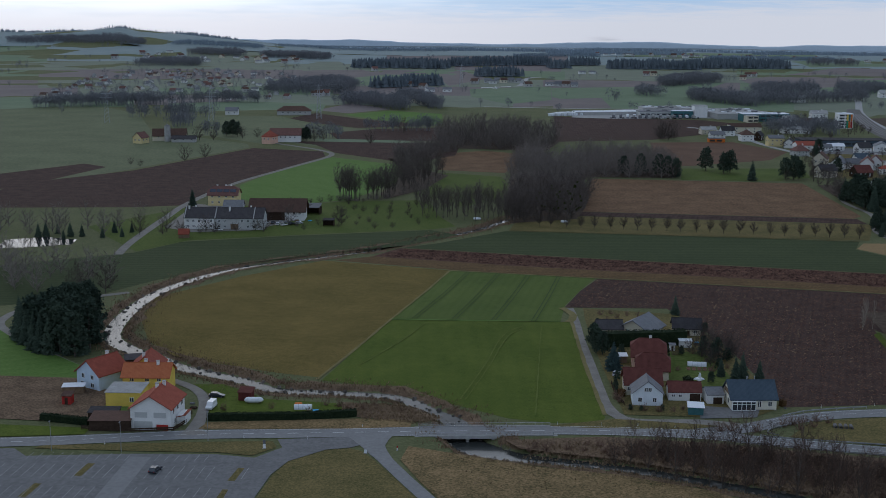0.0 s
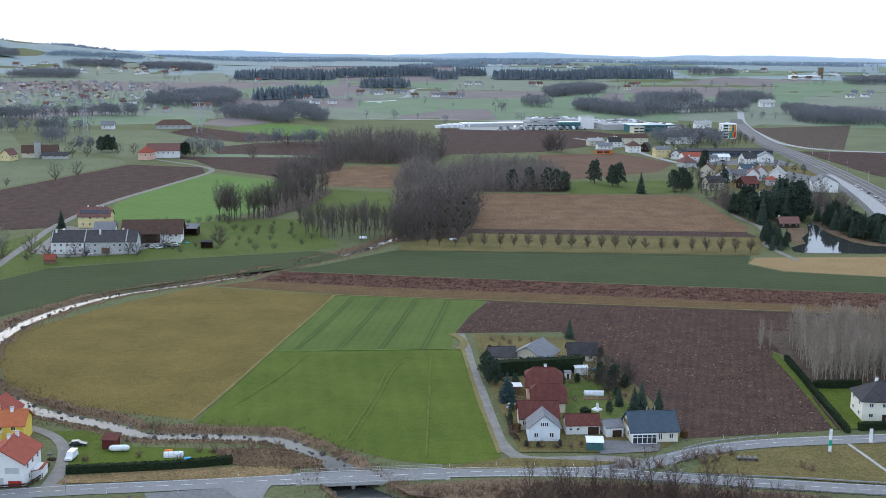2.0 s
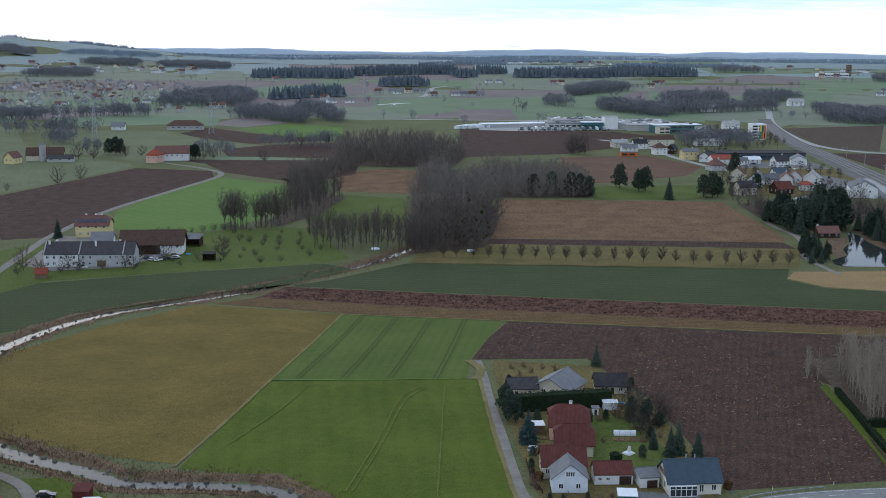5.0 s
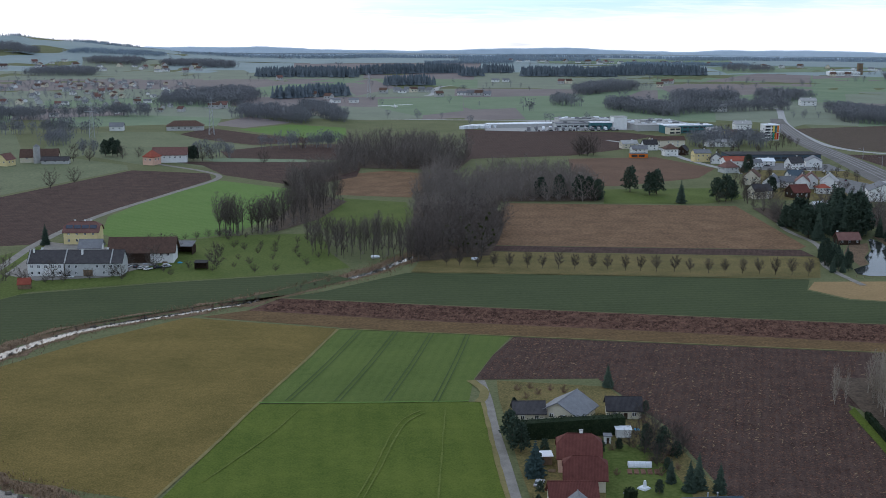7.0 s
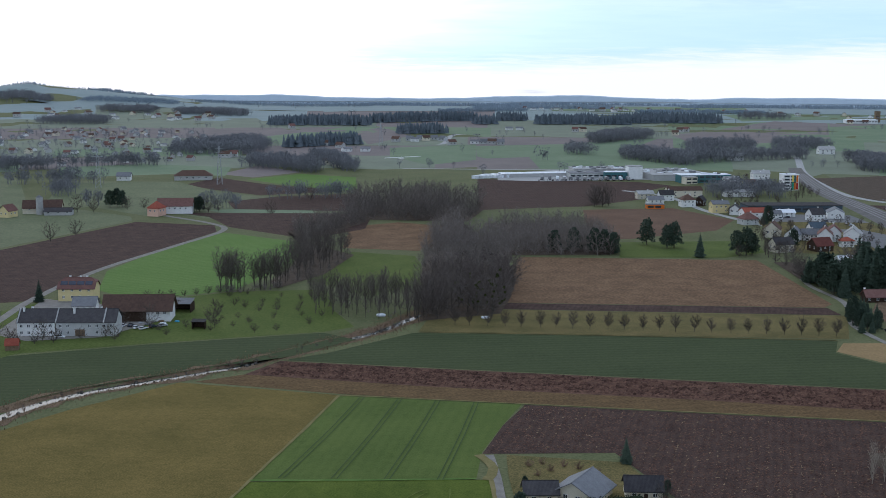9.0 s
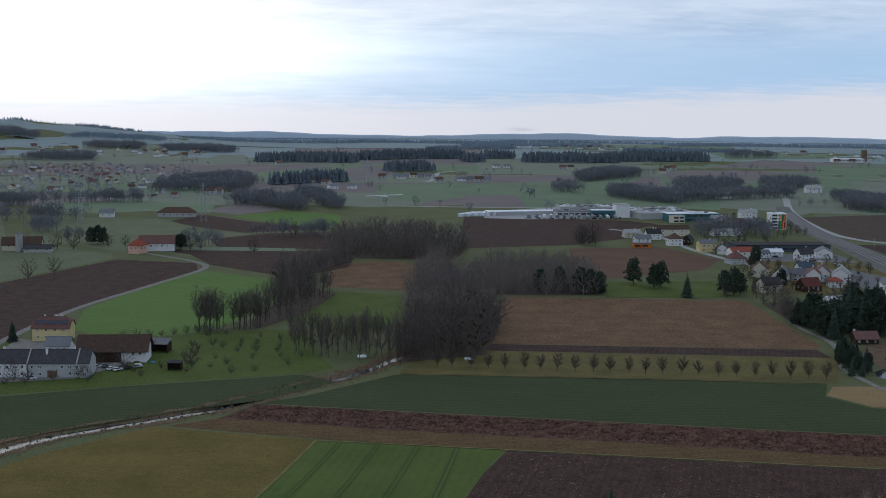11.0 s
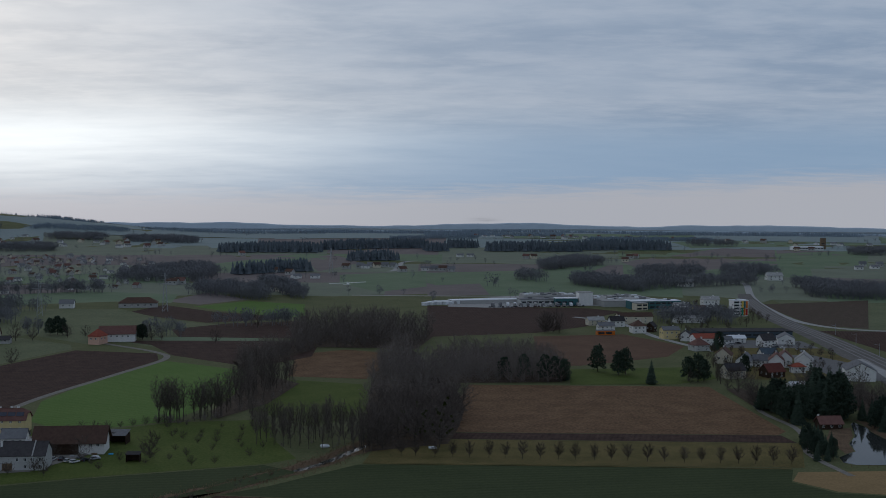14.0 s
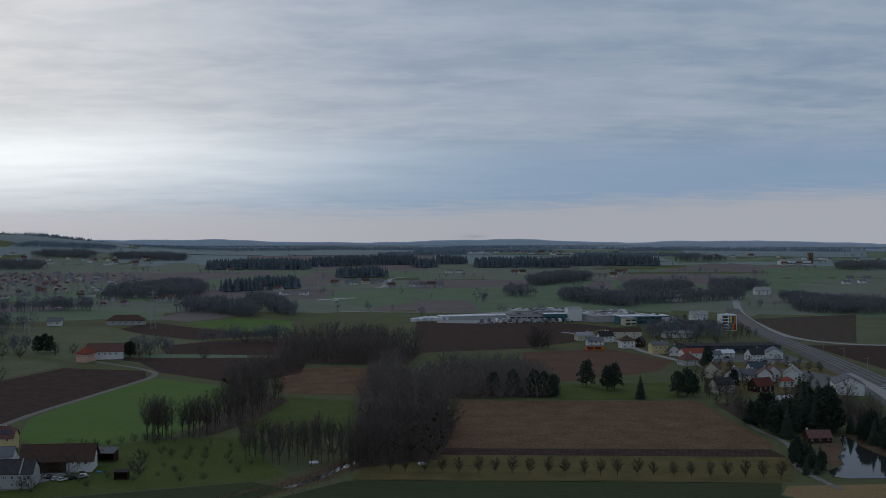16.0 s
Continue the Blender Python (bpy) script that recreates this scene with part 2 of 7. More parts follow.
def water_material(name, rough, relief):
    m = bpy.data.materials.new(name)
    m.use_nodes = True
    n, link = m.node_tree.nodes, m.node_tree.links.new
    bsdf = n["Principled BSDF"]
    bsdf.inputs["Base Color"].default_value = (0.035, 0.038, 0.035, 1)
    bsdf.inputs["Roughness"].default_value, bsdf.inputs["IOR"].default_value = rough, 1.33
    bsdf.inputs["Specular IOR Level"].default_value = 0.18
    tex, b = n.new("ShaderNodeTexNoise"), n.new("ShaderNodeBump")
    tex.inputs["Scale"].default_value, tex.inputs["Detail"].default_value = 0.9, 5
    link(n.new("ShaderNodeNewGeometry").outputs["Position"], tex.inputs["Vector"])
    b.inputs["Strength"].default_value, b.inputs["Distance"].default_value = relief, 0.06
    link(tex.outputs[0], b.inputs["Height"]), link(b.outputs[0], bsdf.inputs["Normal"])
    return m


M["water"], M["still_water"] = water_material("river_water", 0.14, 0.02), water_material("still_water", 0.05, 0.015)
# buildings
def plaster(name, c):
    return material(name, tuple(v * 0.82 for v in c), c, 2.5, 0.9, bump=0.05, world_space=False)


M["white"], M["yellow"], M["pale_blue"] = plaster("white_plaster", (0.78, 0.77, 0.74)), plaster("yellow_plaster", (0.80, 0.58, 0.12)), plaster("pale_blue_plaster", (0.56, 0.66, 0.76))
M["ivory"] = plaster("ivory_plaster", (0.78, 0.74, 0.62))
M["bluish_white"], M["muted"] = plaster("bluish_white_plaster", (0.72, 0.76, 0.80)), plaster("muted_plaster", (0.46, 0.45, 0.43))
M["pale_yellow"] = plaster("pale_yellow_plaster", (0.70, 0.58, 0.30))
M["cream"], M["ochre"], M["grey_plaster"], M["pink"] = plaster("cream_plaster", (0.66, 0.60, 0.47)), plaster("ochre_plaster", (0.62, 0.45, 0.17)), plaster("grey_plaster", (0.50, 0.50, 0.48)), plaster("pink_plaster", (0.70, 0.45, 0.34))


def roofing(name, dark, light, rough=0.8):
    return material(name, dark, light, 1.6, rough, bump=0.5, grain=0.05, stripe=(0, 0.35, 0.3), world_space=False, vary=0.5)


M["weathered_tile"] = roofing("weathered_tile", (0.11, 0.058, 0.05), (0.21, 0.115, 0.095))
M["red_tile"], M["orange_tile"] = roofing("red_tile", (0.20, 0.055, 0.038), (0.34, 0.10, 0.065)), roofing("orange_tile", (0.34, 0.1, 0.045), (0.46, 0.165, 0.075))
M["maroon_tile"], M["dark_tile"] = roofing("maroon_tile", (0.075, 0.028, 0.024), (0.155, 0.06, 0.048)), roofing("dark_tile", (0.035, 0.033, 0.035), (0.085, 0.078, 0.078))
M["slate_blue"], M["grey_sheet"] = roofing("slate_blue", (0.055, 0.075, 0.095), (0.09, 0.115, 0.14), 0.6), roofing("grey_sheet", (0.12, 0.12, 0.125), (0.22, 0.22, 0.225), 0.7)
M["brown_tile"], M["white_sheet"] = roofing("brown_tile", (0.07, 0.045, 0.035), (0.14, 0.085, 0.065)), material("white_sheet", (0.62, 0.64, 0.66), (0.82, 0.83, 0.84), 6, 0.5, bump=0)
M["window_glass"] = material("window_glass", (0.025, 0.03, 0.035), (0.05, 0.055, 0.06), 1, 0.08, bump=0, spec=0.8, world_space=False)
M["frame_white"] = material("frame_white", (0.7, 0.7, 0.69), (0.82, 0.82, 0.8), 1, 0.5, bump=0, world_space=False)
M["dark_wood"], M["wood"] = material("dark_wood", (0.03, 0.02, 0.015), (0.075, 0.05, 0.035), 1, 0.85, world_space=False), material("wood", (0.12, 0.085, 0.055), (0.24, 0.17, 0.11), 1, 0.85, world_space=False)
M["brick"] = material("brick", (0.22, 0.10, 0.07), (0.36, 0.19, 0.13), 0.6, 0.9, world_space=False)
M["solar"] = material("solar", (0.012, 0.016, 0.03), (0.02, 0.026, 0.05), 1, 0.15, bump=0, world_space=False, spec=0.6)
M["teal_paint"] = material("teal_paint", (0.045, 0.115, 0.125), (0.07, 0.165, 0.172), 1, 0.6, bump=0, world_space=False)
M["red_paint"] = material("red_paint", (0.30, 0.03, 0.025), (0.42, 0.05, 0.04), 1, 0.6, bump=0, world_space=False)
M["green_paint"] = material("green_paint", (0.03, 0.30, 0.17), (0.05, 0.40, 0.24), 1, 0.6, bump=0, world_space=False)
M["blue_tarp"] = material("blue_tarp", (0.05, 0.28, 0.50), (0.10, 0.40, 0.65), 1, 0.5, bump=0, world_space=False)
M["orange_paint"] = material("orange_paint", (0.5, 0.13, 0.02), (0.65, 0.2, 0.04), 1, 0.6, bump=0, world_space=False)
# plants
M["bark"] = material("bark", (0.055, 0.047, 0.04), (0.14, 0.12, 0.1), 0.8, 0.95, world_space=False, vary=0.5)
M["pale_bark"] = material("pale_bark", (0.24, 0.205, 0.165), (0.4, 0.345, 0.28), 0.8, 0.95, world_space=False, vary=0.5)
M["twig"] = material("twig", (0.115, 0.097, 0.084), (0.24, 0.205, 0.178), 2, 0.95, bump=0, world_space=False, vary=0.7)
M["dark_twig"] = material("dark_twig", (0.052, 0.042, 0.036), (0.125, 0.102, 0.086), 2, 0.95, bump=0, world_space=False, vary=0.6)
M["grove_twig"] = material("grove_twig", (0.082, 0.067, 0.058), (0.172, 0.143, 0.123), 2, 0.95, bump=0, world_space=False, vary=0.6)
M["red_twig"] = material("red_twig", (0.12, 0.078, 0.058), (0.25, 0.165, 0.12), 2, 0.95, bump=0, world_space=False, vary=0.6)
M["scrub_twig"] = material("scrub_twig", (0.06, 0.04, 0.032), (0.145, 0.098, 0.074), 2, 0.95, bump=0, world_space=False, vary=0.6)
M["pale_twig"] = material("pale_twig", (0.22, 0.18, 0.14), (0.38, 0.315, 0.245), 2, 0.95, bump=0, world_space=False, vary=0.5)
M["needle"] = material("needle", (0.028, 0.042, 0.031), (0.078, 0.105, 0.072), 1.5, 0.85, bump=0, world_space=False, vary=0.5)
M["blue_needle"] = material("blue_needle", (0.022, 0.038, 0.036), (0.055, 0.082, 0.078), 1.5, 0.85, bump=0, world_space=False)
M["hedge_leaf"] = material("hedge_leaf", (0.012, 0.021, 0.011), (0.036, 0.05, 0.024), 1.2, 0.85, bump=0, islands=0.7)
M["brown_leaf"] = material("brown_leaf", (0.05, 0.03, 0.014), (0.14, 0.08, 0.035), 1.2, 0.9, bump=0, islands=0.7)
M["mistletoe"] = material("mistletoe", (0.04, 0.05, 0.015), (0.09, 0.10, 0.035), 1, 0.9, bump=0, world_space=False)
# far trees carry painted haze: bluish and pale, strongest at the rim
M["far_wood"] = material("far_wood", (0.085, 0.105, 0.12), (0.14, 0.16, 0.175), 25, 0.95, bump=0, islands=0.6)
M["hazed_bare"] = material("hazed_bare", (0.15, 0.152, 0.16), (0.215, 0.215, 0.22), 25, 0.95, bump=0, islands=0.3)
M["hazed_rim_wood"] = material("hazed_rim_wood", (0.18, 0.225, 0.265), (0.255, 0.3, 0.34), 40, 0.95, bump=0, islands=0.5)
# ridge colours include the haze, the farther one paler
M["hazed_ridge_near"] = material("hazed_ridge_near", (0.3, 0.36, 0.41), (0.38, 0.44, 0.49), 120, 0.98, bump=0)
M["hazed_ridge_far"] = material("hazed_ridge_far", (0.44, 0.51, 0.57), (0.52, 0.585, 0.64), 200, 0.98, bump=0)
M["reed"] = material("reed", (0.13, 0.09, 0.055), (0.29, 0.205, 0.122), 5, 0.95, bump=0, islands=0.8)
# vehicles
for paint, c in (("white", (0.75, 0.75, 0.74)), ("dark", (0.02, 0.025, 0.035)), ("silver", (0.42, 0.43, 0.44)), ("blue", (0.03, 0.06, 0.14))):
    M["car_" + paint] = material("car_paint_" + paint, tuple(v * 0.9 for v in c), c, 2, 0.25, bump=0, world_space=False, spec=0.6)
M["rubber"] = material("rubber", (0.012, 0.012, 0.012), (0.025, 0.025, 0.025), 1, 0.9, bump=0, world_space=False)
M["lamp_glass"] = material("lamp_glass", (0.5, 0.5, 0.5), (0.7, 0.7, 0.7), 1, 0.15, bump=0, world_space=False)

# ---- building helpers ----
def thing(name, label, category, at=None, group="", kind=""):
    ob = new(name)
    ob.empty_display_size = 0.5
    if at is not None:
        ob.matrix_world = at
    return tagged(ob, label, category, group, kind)


def mesh_object(name, bm, mat, parent=None, label="", smooth=False):
    me = bpy.data.meshes.new(name)
    bm.normal_update()
    bm.to_mesh(me)
    bm.free()
    me.materials.append(mat)
    if smooth:
        me.shade_smooth()
    ob = new(name, me)
    if parent is not None:
        ob.parent = parent
    return tagged(ob, label)


def part(name, bm, mat, parent, label=""):
    return mesh_object(name, bm, mat, parent, label)


def data_object(name, verts, faces, mat, parent=None, label=""):
    me = bpy.data.meshes.new(name)
    me.from_pydata(verts, [], faces)
    me.materials.append(mat)
    me.update()
    ob = new(name, me)
    if parent is not None:
        ob.parent = parent
    return tagged(ob, label)


def add_box(bm, x0, x1, y0, y1, z0, z1, bevel=0.0):
    made = bmesh.ops.create_cube(bm, size=1.0, matrix=Matrix.LocRotScale(((x0 + x1) / 2, (y0 + y1) / 2, (z0 + z1) / 2), None, (x1 - x0, y1 - y0, z1 - z0)))
    if bevel:
        edges = {e for v in made["verts"] for e in v.link_edges}
        bmesh.ops.bevel(bm, geom=list(edges), offset=bevel, segments=1, affect="EDGES")


def box(x0, x1, y0, y1, z0, z1, bevel=0.0):
    bm = bmesh.new()
    add_box(bm, x0, x1, y0, y1, z0, z1, bevel)
    return bm


def add_tube(bm, a, b, ra, rb, sides=5):
    a, b = Vector(a), Vector(b)
    q = (b - a).to_track_quat("Z", "Y")
    rings = []
    for p, r in ((a, ra), (b, rb)):
        rings.append([bm.verts.new(p + q @ Vector((r * math.cos(6.2832 * i / sides), r * math.sin(6.2832 * i / sides), 0))) for i in range(sides)])
    for i in range(sides):
        bm.faces.new((rings[0][i], rings[0][(i + 1) % sides], rings[1][(i + 1) % sides], rings[1][i]))
    bm.faces.new(rings[1])


# ---- the river's line, and the lie of the land ----
RIVER = [(8, 684), (-13, 659), (-29, 626), (-52, 595), (-75, 566), (-87, 555), (-128, 520), (-147, 481), (-151, 445), (-146, 405), (-132, 386), (-121, 378), (-111, 369), (-87, 356),
         (-75, 348), (-54, 347), (-38, 344), (-28, 333), (-20, 325), (-18, 315), (-12, 305), (-3, 300), (9, 297), (23, 294), (46, 285), (67, 276), (81, 268), (96, 261), (130, 248), (190, 230)]
RIVER_W = [3, 3.2, 3.2, 3, 3, 3.2, 3.8, 4.6, 5.2, 5.6, 5.6, 5.4, 5, 4.6, 4.2, 4.2, 4.4, 5, 5.8, 8, 11, 7, 5, 4.4, 4.2, 4.2, 4.6, 5, 6, 7]


def smooth_line(points, widths, step):
    out = []
    for i in range(len(points) - 1):
        p = [np.array(points[max(0, min(len(points) - 1, i + k))], float) for k in (-1, 0, 1, 2)]
        n = max(2, int(np.linalg.norm(p[2] - p[1]) / step))
        for k in range(n):
            t = k / n
            q = 0.5 * (2 * p[1] + (p[2] - p[0]) * t + (2 * p[0] - 5 * p[1] + 4 * p[2] - p[3]) * t * t + (3 * p[1] - p[0] - 3 * p[2] + p[3]) * t ** 3)
            out.append((q[0], q[1], widths[i] * (1 - t) + widths[i + 1] * t))
    out.append((*points[-1], widths[-1]))
    return np.array(out)


RIVER_LINE = smooth_line(RIVER, RIVER_W, 3.0)


def step01(x):
    x = np.clip(x, 0, 1)
    return x * x * (3 - 2 * x)


def depth(y):
    """How deep the river lies, as a share of its depth at the bridge: made shallow above and below it so the camera
    sees its water.
    """
    return 0.36 + 0.54 * np.exp(-((np.asarray(y, float) - 314) / 13) ** 2)


def waves(x, y):
    return np.sin(x * 0.0031 + 1.3 + 0.9 * np.sin(y * 0.0017)) * np.cos(y * 0.0043 + 0.6 + 0.8 * np.sin(x * 0.0023)) + 0.45 * np.sin(x * 0.0079 + y * 0.0061)


def land(x, y):
    """Height of the land: a flat valley floor, a river bed, rolling country far off and a hill on the far left."""
    x, y = np.asarray(x, float), np.asarray(y, float)
    r = np.hypot(x, y)
    far = step01((r - 1500) / 1500)
    z = far * 2.0 * waves(x, y) - 26.0 * step01((r - 3000) / 1700)
    az = np.degrees(np.arctan2(x, y))
    crest = 50.0 * step01((-6.0 - az) / 13.0) ** 1.4 + 13.0 * np.exp(-((az + 19.1) / 0.8) ** 2) + 1.6 * np.sin(az * 2.3) * step01((-9 - az) / 4)
    return z + crest * np.exp(-((r - 3600) / 600) ** 2)


def bed(x, y):
    """The cut of the river bed, 0 on the level."""
    x, y = np.asarray(x, float), np.asarray(y, float)
    out = np.zeros(x.shape)
    near = (x > -175) & (x < 205) & (y > 210) & (y < 775)
    px, py = x[near], y[near]
    if px.size:
        d = np.full(px.shape, 1e9)
        for qx, qy, w in RIVER_LINE:
            d = np.minimum(d, np.hypot(px - qx, py - qy) - w / 2)
        out[near] = -2.9 * depth(py) * (1 - step01((d + 0.8) / 4.5))
    return out


def stretch(lo, hi, step, end_lo, end_hi, grow=1.16):
    v, s, a = list(np.arange(lo, hi, step)), step, hi
    while a < end_hi:
        v.append(a)
        s *= grow
        a += min(s, 160)
    v.append(end_hi)
    s, a = step, lo
    low = []
    while a > end_lo:
        s *= grow
        a -= min(s, 160)
        low.append(a)
    return np.array(low[::-1] + v)


gx, gy = stretch(-180, 200, 2.5, -4800, 4800), stretch(215, 690, 2.5, -900, 4850)
GX, GY = np.meshgrid(gx, gy)
GZ = land(GX, GY) + bed(GX, GY)
cols = len(gx)
idx = np.arange(GX.size).reshape(GX.shape)
quads = np.stack([idx[:-1, :-1], idx[:-1, 1:], idx[1:, 1:], idx[1:, :-1]], -1).reshape(-1, 4)
ground = data_object("ground", np.stack([GX, GY, GZ], -1).reshape(-1, 3).tolist(), quads.tolist(), M["pasture"])
tagged(ground, "rough winter grass and pasture of the valley floor", "ground", kind="structure")
ground.data.shade_smooth()

LAYER = [0.05]


def sheet(name, outline, mat, label, category="field", lift=None, cell=0.0, kind="structure"):
    """A piece of land laid on the ground: a field, yard or road. cell: metres of its mesh where the land rolls."""
    if lift is None:
        LAYER[0] += 0.0015
        lift = LAYER[0]
    bm = bmesh.new()
    bm.faces.new([bm.verts.new((x, y, 0)) for x, y in outline])
    if cell:
        lo = [min(p[i] for p in outline) for i in (0, 1)]
        hi = [max(p[i] for p in outline) for i in (0, 1)]
        for i in (0, 1):
            for c in np.arange(lo[i] + cell, hi[i], cell):
                bmesh.ops.bisect_plane(bm, geom=bm.verts[:] + bm.edges[:] + bm.faces[:], plane_co=(c, c, 0), plane_no=(1 - i, i, 0))
    bmesh.ops.triangulate(bm, faces=bm.faces[:])
    zz = land([v.co.x for v in bm.verts], [v.co.y for v in bm.verts])
    for v, z in zip(bm.verts, zz):
        v.co.z = float(z) + lift
    for f in bm.faces:
        if f.normal.z < 0:
            f.normal_flip()
    return tagged(mesh_object(name, bm, mat), label, category, kind=kind)


def ribbon_data(points, width, z, step=4.0, thick=0.0, wander=0.0):
    widths = width if isinstance(width, (list, tuple)) else [width] * len(points)
    line = smooth_line(points, widths, step)
    d = np.gradient(line[:, :2], axis=0)
    nrm = np.stack([-d[:, 1], d[:, 0]], 1) / np.maximum(np.linalg.norm(d, axis=1), 1e-6)[:, None]
    verts, faces = [], []
    for i, (p, nn) in enumerate(zip(line, nrm)):
        for s in (-1, 1):
            w = p[2] / 2 + (random.uniform(-wander, wander) if wander else 0)
            q = p[:2] + s * nn * w
            verts.append((q[0], q[1], z))
        if i:
            a = 2 * i
            faces.append((a - 2, a - 1, a + 1, a))
    return verts, faces


def ribbon(name, points, width, mat, label, category, lift=0.0, wander=0.0, step=4.0):
    verts, faces = ribbon_data(points, width, 0, step, wander=wander)
    zz = land([v[0] for v in verts], [v[1] for v in verts])
    LAYER[0] += 0.0015
    verts = [(v[0], v[1], float(z) + (lift or LAYER[0])) for v, z in zip(verts, zz)]
    ob = data_object(name, verts, [f[::-1] for f in faces], mat)
    return tagged(ob, label, category, kind="structure")


# the river itself
verts, faces = ribbon_data(RIVER, [w + 0.6 for w in RIVER_W], 0.0, 3.0)
verts = [(x, y, -2.1 * float(depth(y))) for x, y, z in verts]
tagged(data_object("water", verts, [f[::-1] for f in faces], M["water"]), "shallow stony river reflecting the pale winter sky", "river", kind="structure")

# ---- fields of the valley floor ----
sheet("field", [(-147, 459), (-123, 500), (-94, 537), (-36, 522), (-51, 434), (-65, 360), (-80, 364), (-97, 371), (-116, 379), (-130, 396), (-142, 425)], M["meadow"], "yellowed winter meadow in the bend of the river")
sheet("field", [(-35, 521), (27, 512), (20, 489), (13, 461), (11, 437), (-51, 434)], M["young_crop"], "young green winter crop with tramlines")
sheet("field", [(-51.5, 433), (11, 436.5), (15, 436), (18, 377), (21.5, 330), (20, 326), (6, 324), (-6, 327), (-22, 338), (-39, 351), (-63.5, 357)], M["lawn"], "bright green field of short winter grass")
sheet("field", [(28, 511.5), (146, 494), (200, 486), (260, 470), (260, 380), (150, 385), (123, 436), (121, 383), (119, 352), (73, 344), (73, 355), (66, 415), (52, 461), (13, 459), (20, 488)], M["plough"], "bare ploughed field of dark brown soil")
sheet("field", [(-89, 538), (-34, 523), (28, 513), (146, 495.5), (260, 478), (260, 486), (86, 519.5), (-10, 535), (-73, 549)], M["straw_strip"], "strip of stubble and dead grass between fields")
sheet("field", [(-73, 549), (-10, 535), (86, 519.5), (260, 486), (260, 518), (89, 545), (2, 559), (-63, 570)], M["clod"], "strip of coarse freshly turned brown clods")
sheet("field", [(-62, 571), (2, 560), (89, 546), (260, 519), (270, 548), (213, 561), (167, 573), (155, 590), (162, 611), (80, 617), (-14, 621), (-46, 584)], M["dark_crop"], "dark green field of winter wheat")
sheet("field", [(156, 592), (168, 575), (213, 562), (270, 549), (280, 612), (222, 610), (163, 607)], M["tan"], "pale tan stubble field beside the pond")
sheet("field", [(-12, 624), (168, 615), (182, 663), (27, 672), (-6, 670)], M["rough_grass"], "strip of olive grass under a row of young trees")
sheet("field", [(25, 673), (180, 664), (178, 681), (27, 688)], M["plough"], "narrow strip of dark ploughed soil")
sheet("field", [(27, 689), (177, 682), (183, 690), (178, 822), (40, 829), (30, 760)], M["stubble"], "large brown stubble field")
sheet("field", [(-250, 500), (-184, 546), (-170, 574), (-120, 596), (-52, 620), (-37, 607), (-60, 577), (-87, 560), (-129, 526), (-156, 490), (-170, 462), (-200, 440), (-300, 440)], M["dark_crop"], "dark green winter crop beyond the river")
sheet("field", [(-184, 548), (-168, 578), (-120, 598), (-52, 622), (-40, 632), (-52, 665), (-62, 720), (-107, 712), (-150, 684), (-190, 690), (-230, 610)], M["orchard_grass"], "green orchard meadow around the farmstead")
sheet("field", [(-188, 770), (-176, 863), (-154, 926), (-93, 881), (-80, 840), (-108, 716), (-150, 688), (-176, 714)], M["bright_crop"], "bright green field of young crop on a slope")
sheet("field", [(-330, 760), (-279, 830), (-228, 979), (-168, 963), (-160, 930), (-194, 778), (-202, 684), (-227, 674), (-330, 660)], M["plough"], "ploughed brown field along a farm lane")
sheet("field", [(-40, 700), (-8, 745), (-22, 830), (-75, 850), (-98, 780)], M["orchard_grass"], "green clearing between bare groves")
sheet("field", [(-68, 860), (-20, 850), (4, 960), (-40, 985), (-72, 960)], M["stubble"], "brown stubble patch beside the wood")

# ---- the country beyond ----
sheet("field", [(-191, 1052), (-126, 1078), (-106, 1045), (-111, 1023), (-170, 1025)], M["hazed_green"], "green strip of grass beyond a dark field", cell=0)
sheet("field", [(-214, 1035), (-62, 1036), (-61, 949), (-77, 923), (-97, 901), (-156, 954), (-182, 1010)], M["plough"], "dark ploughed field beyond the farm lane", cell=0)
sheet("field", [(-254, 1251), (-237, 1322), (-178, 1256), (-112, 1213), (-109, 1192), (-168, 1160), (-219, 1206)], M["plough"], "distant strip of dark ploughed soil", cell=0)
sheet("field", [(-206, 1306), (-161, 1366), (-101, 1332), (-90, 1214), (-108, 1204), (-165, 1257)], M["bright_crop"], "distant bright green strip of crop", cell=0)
sheet("field", [(-244, 1360), (-221, 1469), (-163, 1386), (-203, 1325)], M["hazed_brown"], "distant brown field, paled for haze", cell=60)
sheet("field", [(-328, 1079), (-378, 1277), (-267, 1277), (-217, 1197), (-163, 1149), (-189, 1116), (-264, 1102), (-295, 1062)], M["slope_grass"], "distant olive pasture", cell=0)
sheet("field", [(-433, 1430), (-355, 1483), (-247, 1444), (-234, 1341), (-293, 1357), (-390, 1312)], M["hazed_green"], "distant green pasture", cell=60)
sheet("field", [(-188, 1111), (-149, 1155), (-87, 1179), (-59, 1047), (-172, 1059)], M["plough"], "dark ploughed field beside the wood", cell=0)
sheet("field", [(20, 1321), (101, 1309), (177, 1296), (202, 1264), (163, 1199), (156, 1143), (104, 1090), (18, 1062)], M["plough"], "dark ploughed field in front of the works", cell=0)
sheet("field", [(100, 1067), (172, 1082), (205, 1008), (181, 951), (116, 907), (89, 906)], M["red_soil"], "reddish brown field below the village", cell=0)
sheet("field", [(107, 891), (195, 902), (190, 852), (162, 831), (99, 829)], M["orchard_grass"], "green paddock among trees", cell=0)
sheet("field", [(23, 1811), (147, 1860), (276, 1997), (303, 2000), (219, 1727), (204, 1578), (115, 1449), (77, 1446), (22, 1618)], M["hazed_green"], "distant green meadow", cell=60)
